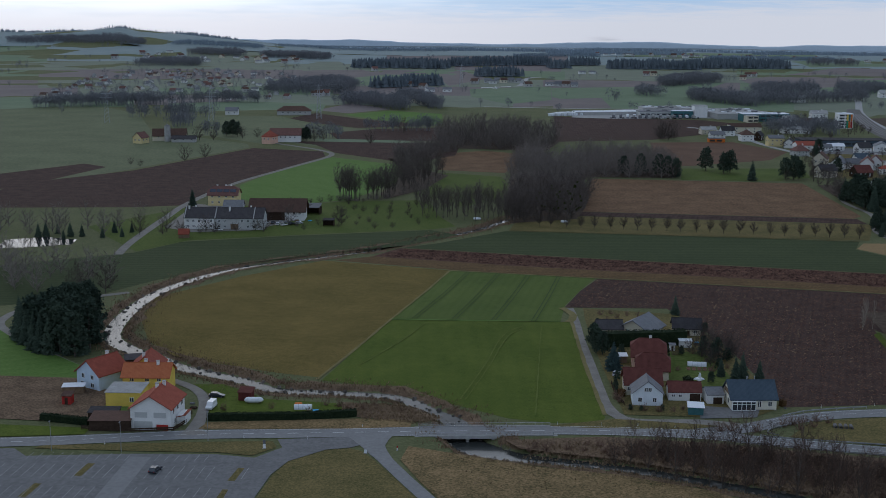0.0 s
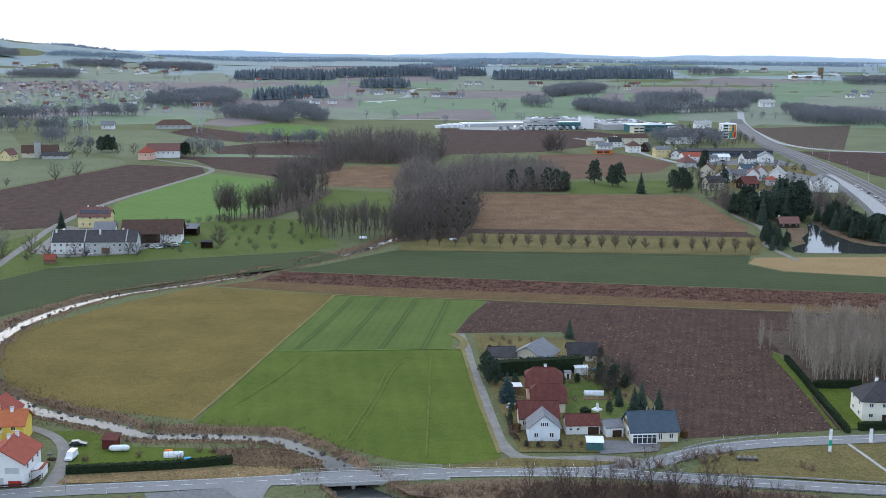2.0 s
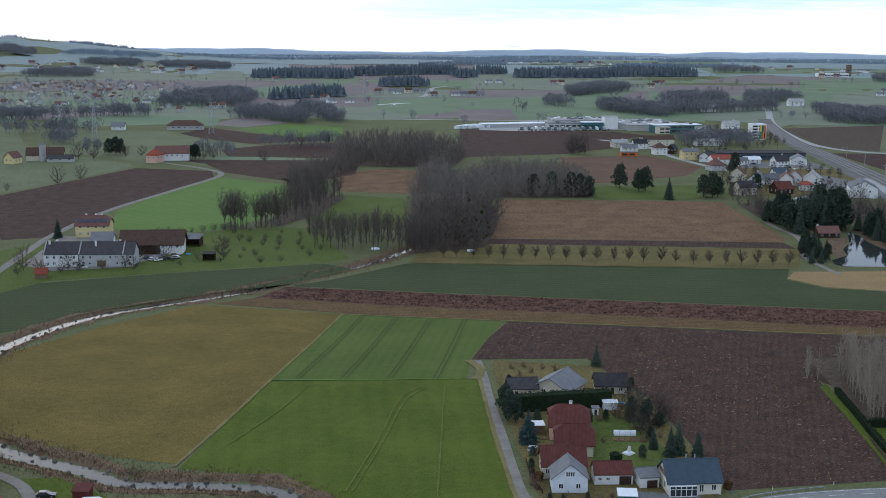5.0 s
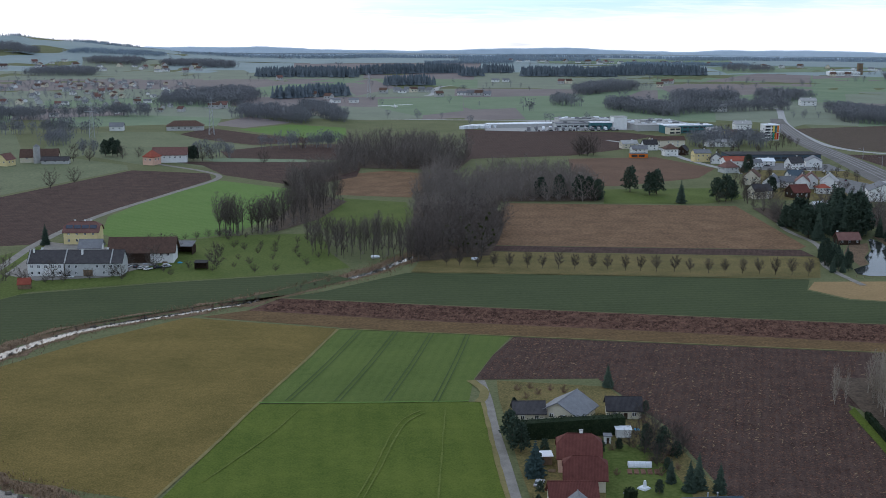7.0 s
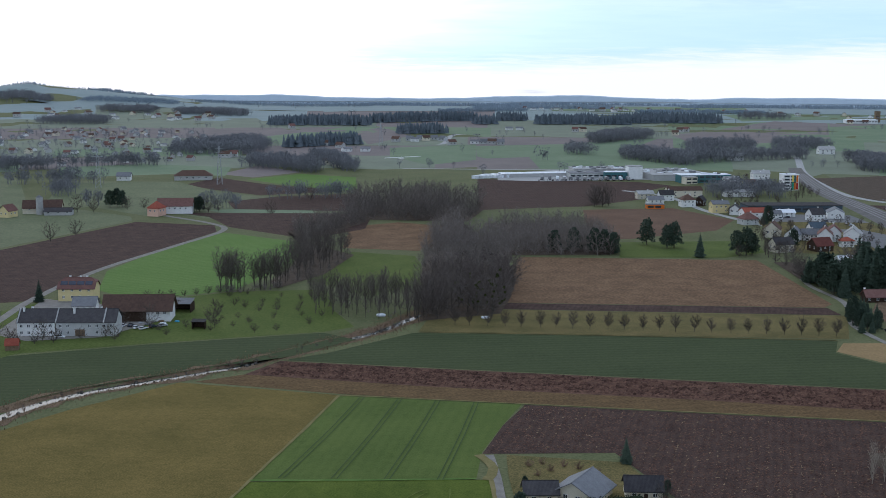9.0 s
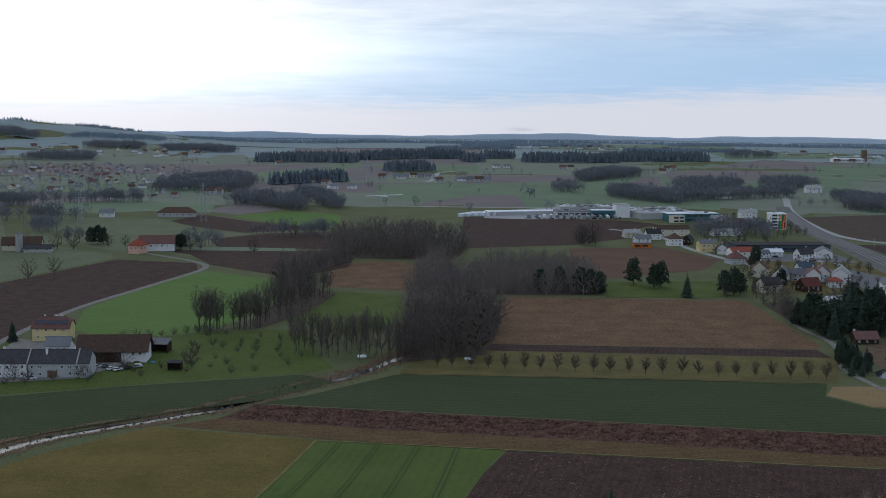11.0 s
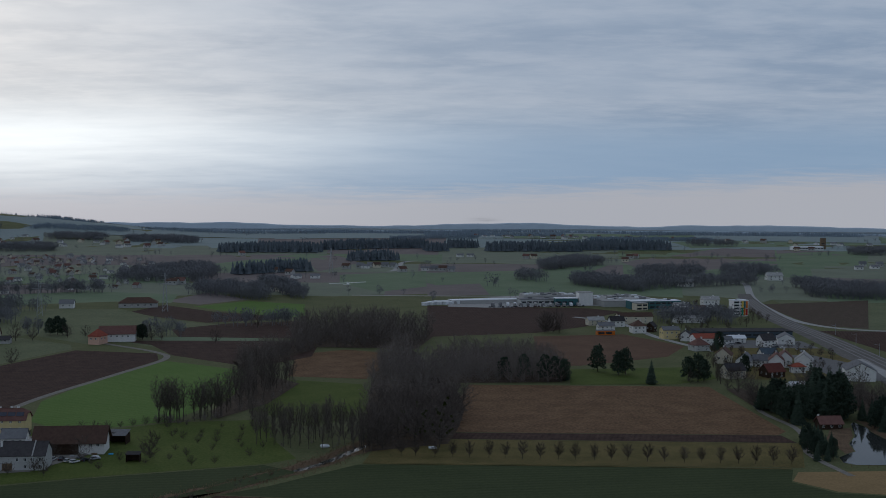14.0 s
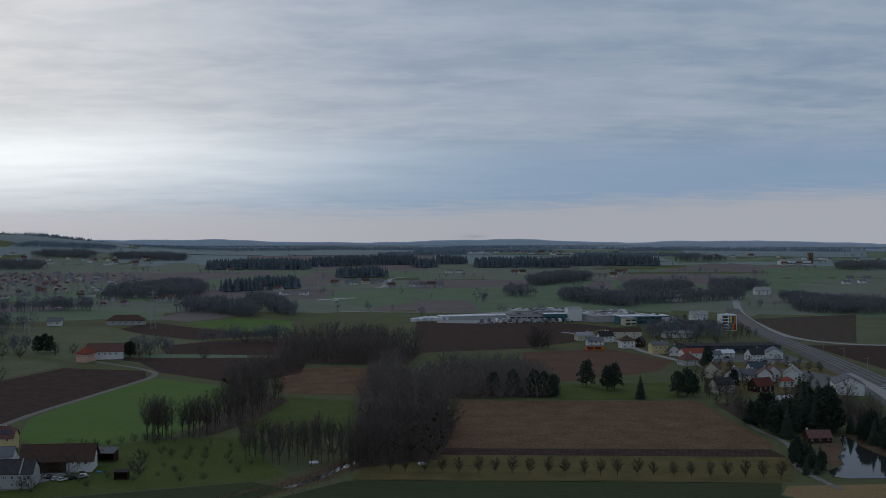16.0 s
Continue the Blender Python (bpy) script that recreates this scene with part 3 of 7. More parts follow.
sheet("field", [(22, 1579), (86, 1612), (89, 1447), (21, 1429)], M["hazed_brown"], "distant brown strip of soil", cell=60)
sheet("field", [(341, 2096), (616, 2546), (703, 2487), (574, 2029), (427, 1888), (330, 1805)], M["hazed_brown"], "distant brown field on a rise", cell=60)
sheet("field", [(664, 2353), (896, 2513), (706, 1999), (638, 1992), (550, 1862), (569, 2010)], M["hazed_green"], "distant green field on a rise", cell=60)
sheet("field", [(-313, 1977), (-203, 2303), (-117, 2314), (-168, 1949), (-252, 1821)], M["hazed_green"], "distant green field", cell=60)
sheet("field", [(-175, 2137), (-141, 2311), (-79, 2049), (-128, 1833)], M["hazed_brown"], "distant brown strip", cell=60)
sheet("field", [(-94, 1764), (23, 1848), (21, 1563), (-33, 1484), (-84, 1609)], M["hazed_green"], "distant green field near the hamlet", cell=60)
sheet("field", [(579, 2867), (862, 3347), (1282, 3558), (985, 2753), (747, 2639), (552, 2537)], M["hazed_green"], "far green fields under the woods", cell=60)
sheet("field", [(-529, 2609), (-419, 2626), (-346, 2347), (-420, 2216)], M["hazed_olive"], "far olive field", cell=60)
sheet("field", [(336, 1108), (408, 1102), (480, 1096), (500, 900), (352, 900), (342, 940)], M["plough"], "dark field beyond the railway", cell=0)
sheet("field", [(385, 1492), (544, 1724), (469, 1548), (387, 1405), (361, 1363)], M["hazed_olive"], "grass embankment beside the road", cell=60)
sheet("field", [(355, 1344), (481, 1391), (382, 1122), (345, 1151), (351, 1283)], M["leaf_litter"], "brown scrub land beyond the railway", cell=0)

sheet("field", [(-800, 690), (-345, 690), (-282, 838), (-232, 985), (-240, 1010), (-350, 1100), (-420, 1280), (-560, 1460), (-1000, 1460)], M["slope_grass"], "green pasture beyond the ploughed slope", lift=0.03)
sheet("field", [(345, 700), (760, 700), (1000, 1500), (440, 1500), (385, 1440), (362, 1150)], M["slope_grass"], "rough olive land beyond the railway", lift=0.03)
sheet("field", [(-228, 1012), (-214, 1030), (-180, 1000), (-70, 1010), (-90, 1130), (-300, 1200), (-340, 1120)], M["slope_grass"], "green pasture behind the lane", lift=0.032)

sheet("field", [(-362, 803), (-326, 864), (-303, 847), (-323, 748), (-345, 712), (-420, 690), (-480, 740)], M["plough"], "strip of ploughed soil beyond the grass slope", lift=0.04)

# a patchwork of fields out to the horizon, laid under the others
rnd = random.Random(4)
PATCH = ("hazed_green", "hazed_olive", "hazed_brown", "hazed_green", "hazed_olive", "hazed_olive")
r0 = 1450.0
while r0 < 4300:
    r1 = r0 * rnd.uniform(1.10, 1.2)
    a = -34.0
    while a < 34:
        b = a + rnd.uniform(3.5, 8.5)
        c0, c1 = rnd.uniform(-0.02, 0.02), rnd.uniform(-0.02, 0.02)
        pts = []
        for ang, rad in ((a, r0 * (1 + c0)), ((a + b) / 2, r0 * (1 + c1)), (b, r0), (b, r1 * 1.004), (a, r1 * 1.004)):
            pts.append((rad * math.sin(radians(ang)), rad * math.cos(radians(ang))))
        # surface colour turns paler and bluer with distance to imitate haze
        m = "hazed_hill" if r0 > 3250 else "hazed_pale" if r0 > 2350 and rnd.random() < 0.6 else rnd.choice(PATCH)
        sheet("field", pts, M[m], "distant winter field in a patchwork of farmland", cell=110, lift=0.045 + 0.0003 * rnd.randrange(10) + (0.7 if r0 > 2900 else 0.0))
        a = b
    r0 = r1

ribbon("road", [(395, 1622), (414, 1623), (368, 1424), (348, 1290), (343, 1170), (378, 1112), (470, 1100)], 8.0, M["concrete"], "pale country road beside the railway", "road")
ribbon("railway", [(372, 1470), (357, 1400), (331, 1224), (323, 1067), (312, 930), (300, 830), (285, 740), (262, 640)], [14, 16, 20, 24, 28, 32, 34, 34], M["ballast"], "broad ballasted railway corridor with sidings", "railway")
ribbon("road", [(309, 940), (296, 840), (279, 745), (258, 650)], [6, 9, 12, 14], M["concrete"], "pale concrete station road", "road")
for off in (-6, -1, 4, 9):
    ribbon("railway_track", [(357 + off * 0.5, 1400), (331 + off * 0.7, 1224), (325 + off * 0.8, 1067), (316 + off, 930), (306 + off, 830), (292 + off, 740)], 1.1, M["track_steel"], "steel railway track on dark ballast", "railway track")
ribbon("road", [(150, 1215), (163, 1199), (184, 1158), (194, 1071), (207, 1018), (225, 960), (240, 900), (238, 850)], 6.0, M["concrete"], "pale village street", "road")
ribbon("road", [(-60, 1440), (-39, 1438), (21, 1433), (120, 1430)], 7.0, M["concrete"], "pale road to the works", "road")
ribbon("road", [(-30, 1840), (-21, 1882), (-14, 2056), (8, 2108)], 9.0, M["concrete"], "pale far road through a hamlet", "road")
sheet("yard", [(40, 1310), (83, 1300), (180, 1322), (268, 1290), (280, 1330), (215, 1420), (120, 1440), (40, 1380)], M["concrete"], "paved yard of the factory", "yard")
sheet("yard", [(208, 850), (262, 845), (300, 900), (300, 1040), (262, 1060), (222, 1030), (215, 930)], M["rough_grass"], "worn grass and gardens between the village houses", "gardens")
sheet("yard", [(232, 1000), (300, 996), (300, 1040), (236, 1046)], M["old_asphalt"], "paved yard between workshops", "yard")
sheet("yard", [(262, 850), (290, 842), (302, 900), (282, 960), (266, 960)], M["old_asphalt"], "paved yard beside the station road", "yard")
sheet("pond", [(187, 624), (188.7, 634), (194, 640), (200, 646), (203, 662), (212, 680), (220, 708), (223, 713), (224.5, 700), (222.5, 688), (223, 672), (226, 650), (232, 640), (246, 634), (250, 619), (222, 619), (191, 619.5)], M["still_water"], "still dark pond reflecting sky and spruces", "pond")
sheet("verge", [(226, 720), (230, 712), (232, 676), (236, 656), (252, 646), (258, 632), (247, 634.5), (232.5, 641), (226.5, 651), (223.6, 672), (223, 688), (225, 700)], M["bank"], "brown earth bank of the pond", "bank")
sheet("verge", [(194, 641), (199.5, 646.5), (202.5, 662), (211, 680), (217, 700), (205, 694), (196, 672)], M["bank"], "bare brown shore below the pond cottage", "bank")
sheet("pond", [(-252, 548), (-238, 552), (-220, 562), (-222, 574), (-240, 579), (-256, 570)], M["still_water"], "small pale pond among bare trees", "pond")


def ridge(radius, base, rise, seed, mat, label):
    """A long low rise that closes the view on the horizon."""
    vs, fs = [], []
    n = 150
    for i in range(n + 1):
        a = radians(-36 + 72 * i / n)
        h = noise.fractal(Vector((i * 0.055, seed * 3.7, 0.3)), 0.9, 2.0, 5)
        top = base + rise * (0.6 + 0.9 * h) + 1.4 * noise.noise(Vector((i * 0.9, seed, 0)))
        for rr, z in ((radius, -60.0), (radius, top - 3), (radius + 40, top), (radius + 160, -60.0)):
            vs.append((rr * math.sin(a), rr * math.cos(a), z))
        if i:
            k = 4 * i
            fs += [(k - 4 + j, k + j, k + j + 1, k - 3 + j) for j in range(3)]
    tagged(data_object("backdrop", vs, fs, M[mat]), label, "hills", kind="structure").data.shade_smooth()


# the blue of both rises is haze put into the surface colour
ridge(4050, -16, 7, 1, "hazed_ridge_near", "wooded hills along the horizon, coloured blue for haze")
ridge(4650, -19, 16, 2, "hazed_ridge_far", "hills at the limit of sight, coloured pale blue for haze")

# ---- roads, car park, bridge ----
ribbon("road", [(-420, 255), (-220, 283), (-138, 295), (-109, 301), (-89, 305.5), (-62, 309), (-34, 313), (6, 318), (29, 319), (48, 318), (66, 314), (94, 309.5), (117, 306), (180, 298), (330, 280)], 7.0, M["asphalt"], "two-lane grey asphalt country road", "road")
ribbon("road", [(44, 319), (56, 323), (66, 328.5), (77, 335), (95, 340.5), (131, 345), (200, 353), (330, 370)], 6.6, M["asphalt"], "grey asphalt branch road with a white edge line", "road")
ribbon("road", [(58, 326), (48, 328.5), (33, 327.5), (26, 330), (22.5, 340), (21, 358), (19.5, 382), (17.5, 412), (16.5, 438), (15, 458)], [5, 4.5, 4, 4, 3.6, 3.4, 3.4, 3.2, 3, 2.6], M["gravel_lane"], "narrow paved lane along the gardens", "lane")
sheet("road", [(24, 329), (4, 321), (16, 320.8), (44, 322), (52, 326), (40, 327.5)], M["rough_grass"], "grass verge between road and lane", "verge")
sheet("car_park", [(-330, 225), (-330, 262), (-220, 279), (-132, 291), (-127, 286), (-100, 290), (-79, 291.5), (-69, 290), (-63.5, 298), (-66, 304), (-40, 309), (-41, 304), (-46, 299.5), (-52, 297.5), (-60, 288.5), (-62.5, 279), (-63.5, 258), (-64, 225)], M["old_asphalt"], "worn asphalt car park with painted bays", "car park")
ribbon("road", [(-42, 310), (-40, 301), (-36, 292), (-29, 278.5), (-20, 262), (-6, 235), (8, 205)], [13, 6, 4, 3.8, 3.8, 3.8, 3.8], M["asphalt"], "narrow grey side road running off the junction", "road")
ribbon("road", [(-89, 305), (-90, 310), (-91, 321), (-93.5, 333), (-98.5, 343.5), (-108, 352), (-118, 356)], [8, 4.5, 3.4, 3.2, 3.2, 3.2, 3.2], M["gravel_lane"], "curved driveway beside the houses", "lane")
ribbon("road", [(-136, 358), (-148, 368), (-168, 388), (-182, 402), (-191, 416), (-190, 436), (-178, 452), (-160, 466)], 3.6, M["gravel_lane"], "curving gravel track beside dark spruces", "track")
ribbon("road", [(-190, 540), (-194, 572), (-198, 640), (-200, 694), (-193, 776), (-173, 863), (-157, 936), (-172, 972), (-214, 1014), (-232, 1040)], 4.4, M["gravel_lane"], "pale farm lane curving uphill", "lane")
ribbon("road", [(182, 600), (178, 640), (186, 672), (190, 700), (186, 740), (192, 790)], 3.0, M["gravel_lane"], "pale path at the edge of the brown field", "path")
# painted lines
def dashes(points, width, on, off, name, label):
    line = smooth_line(points, [1] * len(points), 0.5)
    seg = np.r_[0, np.cumsum(np.linalg.norm(np.diff(line[:, :2], axis=0), axis=1))]
    verts, faces, s = [], [], 0.0
    while s + on < seg[-1]:
        ends = [np.array([np.interp(q, seg, line[:, k]) for k in (0, 1)]) for q in (s, s + on)]
        d = (ends[1] - ends[0]) / np.linalg.norm(ends[1] - ends[0])
        n = np.array([-d[1], d[0]]) * width / 2
        k = len(verts)
        verts += [(*(ends[0] - n), LAYER[0] + 0.012), (*(ends[1] - n), LAYER[0] + 0.012), (*(ends[1] + n), LAYER[0] + 0.012), (*(ends[0] + n), LAYER[0] + 0.012)]
        faces.append((k, k + 1, k + 2, k + 3))
        s += on + off
    tagged(data_object(name, verts, faces, M["paint_white"]), label, "road marking", kind="structure")


MAIN = [(-420, 255), (-220, 283), (-138, 295), (-109, 301), (-89, 305.5), (-62, 309), (-34, 313), (6, 318), (29, 319), (48, 318), (66, 314), (94, 309.5), (117, 306), (180, 298)]
dashes(MAIN, 0.16, 3.0, 3.0, "road_marking", "white dashed centre line of the road")
dashes([(x + 0.5, y + 3.0) for x, y in MAIN], 0.14, 9.0, 0.05, "road_marking", "white edge line of the road")
dashes([(x, y - 3.0) for x, y in MAIN[6:]], 0.14, 9.0, 0.05, "road_marking", "white edge line of the road")
dashes([(66, 331.2), (77, 337.6), (95, 343.2), (131, 347.8), (200, 356)], 0.14, 9.0, 0.05, "road_marking", "white edge line of the branch road")
dashes([(60, 325.5), (66, 328.5), (77, 335), (95, 340.5), (131, 345), (200, 353)], 0.14, 4.0, 4.0, "road_marking", "white dashed centre line of the branch road")

# bays of the car park
for k, (y0, y1, x0, x1) in enumerate(((286.2, 291.0, -126, -78), (274.2, 282.8, -140, -73), (260.2, 268.8, -140, -72), (246.2, 254.8, -140, -72), (275, 283, -69, -66))):
    bm = bmesh.new()
    for i in range(int((x1 - x0) / 2.5)):
        x = x0 + i * 2.5
        if -100.5 < x < -94.5:
            continue
        off = (x + 80) * 0.05
        vs = [bm.verts.new(q) for q in ((x, y0 + off, 0), (x + 0.11, y0 + off, 0), (x + 0.27, y1 + off, 0), (x + 0.16, y1 + off, 0))]
        bm.faces.new(vs)
    ob = mesh_object("bay_marking", bm, M["worn_paint"])
    ob.location.z = LAYER[0] + 0.02
    tagged(ob, "worn white painted parking bay lines", "road marking", kind="structure")
ribbon("road", [(-97, 240), (-97.4, 265), (-97.8, 288)], 5.4, M["asphalt"], "paler aisle of the car park", "car park")
for pts in ([(-127, 291.5), (-100, 292), (-79, 293), (-70, 291.5), (-65, 298), (-67, 302.4), (-82, 300.6), (-102, 297.6), (-126, 293.6)], [(-72, 274.2), (-70.2, 274.2), (-69.8, 282.8), (-71.4, 282.8)], [(-72, 260.2), (-70.2, 260.2), (-70.4, 268.8), (-71.8, 268.8)],
            [(-110, 274), (-108, 274), (-107.6, 282.4), (-109.4, 282.4)], [(-118, 260), (-116, 260), (-115.6, 268.4), (-117.4, 268.4)]):
    sheet("verge", pts, M["rough_grass"], "kerbed grass strip in the car park", "verge")
sheet("verge", [(-42.5, 297), (-46, 299), (-52, 297), (-60, 288), (-62, 279), (-63, 258), (-63, 225), (-6, 225), (-22.5, 262), (-31.5, 278.5), (-38.5, 291)], M["rough_grass"], "winter meadow between the two side roads", "meadow")
sheet("verge", [(-330, 300), (-330, 266), (-140, 299), (-118, 303), (-118, 308), (-330, 312)], M["lawn"], "green lawn beside the road", "lawn")
sheet("verge", [(-89, 310), (-48, 314), (-32, 317), (-32, 323), (-48, 322.5), (-88, 315.5)], M["dead_grass"], "yellowed grass between hedge and road", "verge")
sheet("verge", [(-89, 318.5), (-50, 325.5), (-51, 335), (-76, 337), (-92, 350), (-101, 349), (-92, 338)], M["lawn"], "green garden lawn by the river", "garden")
sheet("verge", [(-300, 330), (-140, 318), (-118, 312), (-112, 320), (-120, 350), (-134, 358), (-180, 398), (-200, 420), (-300, 430)], M["bright_crop"], "green meadow behind the houses", "meadow")
sheet("verge", [(-250, 318), (-122, 312), (-120, 335), (-134, 352), (-250, 352)], M["bank"], "brown fallow garden ground", "garden")
sheet("verge", [(27, 333), (62, 333), (72, 343), (72, 360), (64, 415), (54, 452), (20, 458), (20, 440), (23, 382), (26, 345)], M["rough_grass"], "garden ground of grass and beds", "garden")
sheet("verge", [(42, 358), (64, 358), (60, 400), (46, 400)], M["orchard_grass"], "green lawn between sheds and trees", "garden")
sheet("verge", [(48, 331.5), (64, 334), (66, 341), (49, 343)], M["old_asphalt"], "dark paved forecourt", "yard")
sheet("verge", [(118, 352), (119.8, 378), (121.6, 389), (122.8, 405), (123.6, 423), (124, 433), (121, 429), (120, 400), (118.6, 376), (117, 352)], M["lawn"], "green grass margin beside the hedge", "verge")
sheet("verge", [(121.6, 352), (160, 356), (165, 390), (123.6, 391)], M["lawn"], "green lawn of the white house", "garden")
sheet("verge", [(70, 318.5), (117, 310), (200, 301), (200, 346), (131, 341), (95, 336.5), (78, 331)], M["rough_grass"], "mown grass between the two roads", "verge")
sheet("verge", [(5, 215), (25, 230), (60, 264), (45, 278), (22, 287), (4, 290), (-14, 296), (-31, 302), (-32, 292), (-26, 278.5), (-17.5, 262), (-3, 235)], M["dead_grass"], "dead yellow grass beside the stream", "meadow")
sheet("verge", [(-10, 190), (40, 240), (16, 253), (59, 262.5), (90, 246), (160, 190)], M["plough"], "ploughed soil near the stream", "field")
sheet("verge", [(-172, 600), (-143, 608), (-128, 640), (-136, 668), (-195, 690), (-190, 612)], M["gravel_lane"], "gravel farmyard", "yard")

# drainage ditch
ribbon("ditch", [(117, 340), (119, 326), (121, 310)], 1.0, M["concrete"], "straight concrete drainage channel", "ditch")

# bridge
bridge = thing("bridge", "low concrete road bridge with piers and steel railing", "bridge", pose(-11.5, 315.7, 0.0, 0, 0, 6.2))
part("deck", box(-18, 18, -4.0, 4.0, -0.7, 0.13, 0.04), M["concrete"], bridge)
part("roadway", box(-18, 18, -3.55, 3.55, 0.134, 0.165), M["asphalt"], bridge, "asphalt roadway")
for i in range(5):
    part("centre_line", box(-15.5 + i * 7, -12 + i * 7, -0.07, 0.07, 0.166, 0.172), M["paint_white"], bridge, "white painted dash")
for s in (-1, 1):
    part("kerb", box(-18, 18, s * 3.78 - 0.2, s * 3.78 + 0.2, 0.134, 0.3, 0.03), M["concrete"], bridge)
    part("rail", box(-18, 18, s * 3.85 - 0.04, s * 3.85 + 0.04, 1.04, 1.12, 0.02), M["rail_steel"], bridge, "galvanised hand rail")
    part("rail", box(-18, 18, s * 3.85 - 0.02, s * 3.85 + 0.02, 0.62, 0.67, 0.01), M["rail_steel"], bridge, "galvanised middle rail")
    for i in range(19):
        part("post", box(-18 + i * 2 - 0.04, -18 + i * 2 + 0.04, s * 3.85 - 0.04, s * 3.85 + 0.04, 0.2, 1.04), M["rail_steel"], bridge)
    part("abutment", box(s * 18 - 1.2, s * 18 + 1.2, -4.1, 4.1, -3.2, 0.03, 0.05), M["concrete"], bridge)
for x in (-5, 2, 9):
    for y in (-2.9, 2.9):
        bm = bmesh.new()
        add_tube(bm, (x, y, -3.4), (x, y, -0.72), 0.5, 0.5, 10)
        part("pier", bm, M["concrete"], bridge)
    part("crossbeam", box(x - 0.5, x + 0.5, -3.8, 3.8, -1.1, -0.71, 0.04), M["concrete"], bridge)


def guard_rail(points, label):
    line = smooth_line(points, [1] * len(points), 4.0)
    rail = thing("guard_rail", label, "guard rail", pose(line[0][0], line[0][1], 0))
    bm = bmesh.new()
    o = Vector((line[0][0], line[0][1], 0))
    for a, b in zip(line[:-1], line[1:]):
        p, q = Vector((a[0], a[1], 0.62)) - o, Vector((b[0], b[1], 0.62)) - o
        d = (q - p).normalized()
        n = Vector((-d.y, d.x, 0)) * 0.05
        vs = [bm.verts.new(c + n * s + Vector((0, 0, h))) for s, h in ((-1, -0.16), (1, -0.16), (1, 0.16), (-1, 0.16)) for c in (p, q)]
        for f in ((0, 1, 3, 2), (2, 3, 5, 4), (4, 5, 7, 6), (6, 7, 1, 0)):
            bm.faces.new([vs[i] for i in f])
    part("beam", bm, M["rail_steel"], rail)
    for a in line:
        p = part("post", box(-0.06, 0.06, -0.06, 0.06, -0.1, 0.7), M["rail_steel"], rail)
        p.location = Vector((a[0], a[1], 0)) - o
    return rail


guard_rail([(50, 314), (66, 310), (94, 305.2), (117, 301.7), (180, 293.6)], "galvanised steel guard rail beside the road")
guard_rail([(62, 318), (70, 316), (94, 313.6), (117, 310)], "galvanised steel guard rail on the inner verge")
guard_rail([(71, 334.8), (78, 339.6), (88, 343), (97, 345.4)], "galvanised steel guard rail along the field")
guard_rail([(72, 328), (66, 323.5), (64.5, 320.5), (67, 318.5)], "curved steel guard rail at the fork")

sheet("verge", [(-6, 309), (-2, 303), (10, 300), (24, 297), (47, 288), (68, 279), (97, 264), (114, 262), (112, 296), (94, 304), (66, 308.5), (48, 312), (20, 314)], M["bank"], "dead brown undergrowth along the stream", "bank")
sheet("verge", [(-52, 325), (-46, 323.5), (-30, 322), (-24, 324), (-33, 333), (-40, 335), (-54, 336.5)], M["bank"], "brown dead undergrowth in the river bend", "bank")

# ---- margins, tramlines, clods, stones and reeds ----
def margin(points, width, label="pale strip of dead grass between fields", mat="dry_margin"):
    ribbon("field_margin", points, width, M[mat], label, "field margin", wander=0.15)


margin([(-65, 358), (-58, 394), (-51, 434), (-43, 477), (-35.5, 521)], 0.9)
margin([(-51, 434), (-20, 435), (11, 437)], 0.9, mat="bright_crop")
margin([(-35, 521.5), (28, 512.5), (146, 495), (200, 487)], 0.9)
margin([(15, 437), (18.2, 377), (21.5, 332)], 1.3)
margin([(-12, 622.5), (80, 617.8), (162, 612.4)], 1.2, "pale green strip of grass along the crop", "rough_grass")
margin([(12, 458), (16, 446), (14, 436)], 3.0)
for i in range(4):
    for d in (0.0, 1.5):
        x = -35 + 7 + i * 13.0 + d
        ribbon("tramline", [(x - 15.5 + i * 1.6, 436), (x - 7 + i * 0.8, 478), (x, 519 - i * 1.6)], 0.32, M["young_track"], "dark wheel track through the young crop", "tramline")

for pts in ([(-20, 342), (-14, 380), (-11, 405), (-8, 420), (-3, 428)], [(-18.4, 342), (-12.4, 380), (-9.4, 404), (-6.6, 418), (-2, 426)], [(2, 330), (3, 380), (4, 430)], [(-55, 372), (-44, 405), (-38, 430)]):
    ribbon("wheel_track", pts, 0.4, M["track_grass"], "faint pale wheel track across the short grass", "wheel track", wander=0.12)


def clods(name, outline, n, lo, hi, mat, label, seed, flat=0.5):
    r = random.Random(seed)
    xs, ys = [p[0] for p in outline], [p[1] for p in outline]
    vs, fs = [], []
    while n:
        x, y = r.uniform(min(xs), max(xs)), r.uniform(min(ys), max(ys))
        if not inside(outline, x, y):
            continue
        n -= 1
        s = r.uniform(lo, hi)
        k = len(vs)
        a = r.random() * 6
        for j in range(4):
            vs.append((x + s * r.uniform(0.7, 1.2) * math.cos(a + j * 1.57), y + s * r.uniform(0.7, 1.2) * math.sin(a + j * 1.57), 0.05))
        vs.append((x + r.uniform(-0.3, 0.3) * s, y + r.uniform(-0.3, 0.3) * s, 0.1 + s * flat * r.uniform(0.6, 1.3)))
        fs += [(k, k + 1, k + 4), (k + 1, k + 2, k + 4), (k + 2, k + 3, k + 4), (k + 3, k, k + 4)]
    return tagged(data_object(name, vs, fs, M[mat]), label, "soil", kind="stuff")


def inside(poly, x, y):
    hit = False
    for i in range(len(poly)):
        (x0, y0), (x1, y1) = poly[i - 1], poly[i]
        if (y0 > y) != (y1 > y) and x < (x1 - x0) * (y - y0) / (y1 - y0) + x0:
            hit = not hit
    return hit


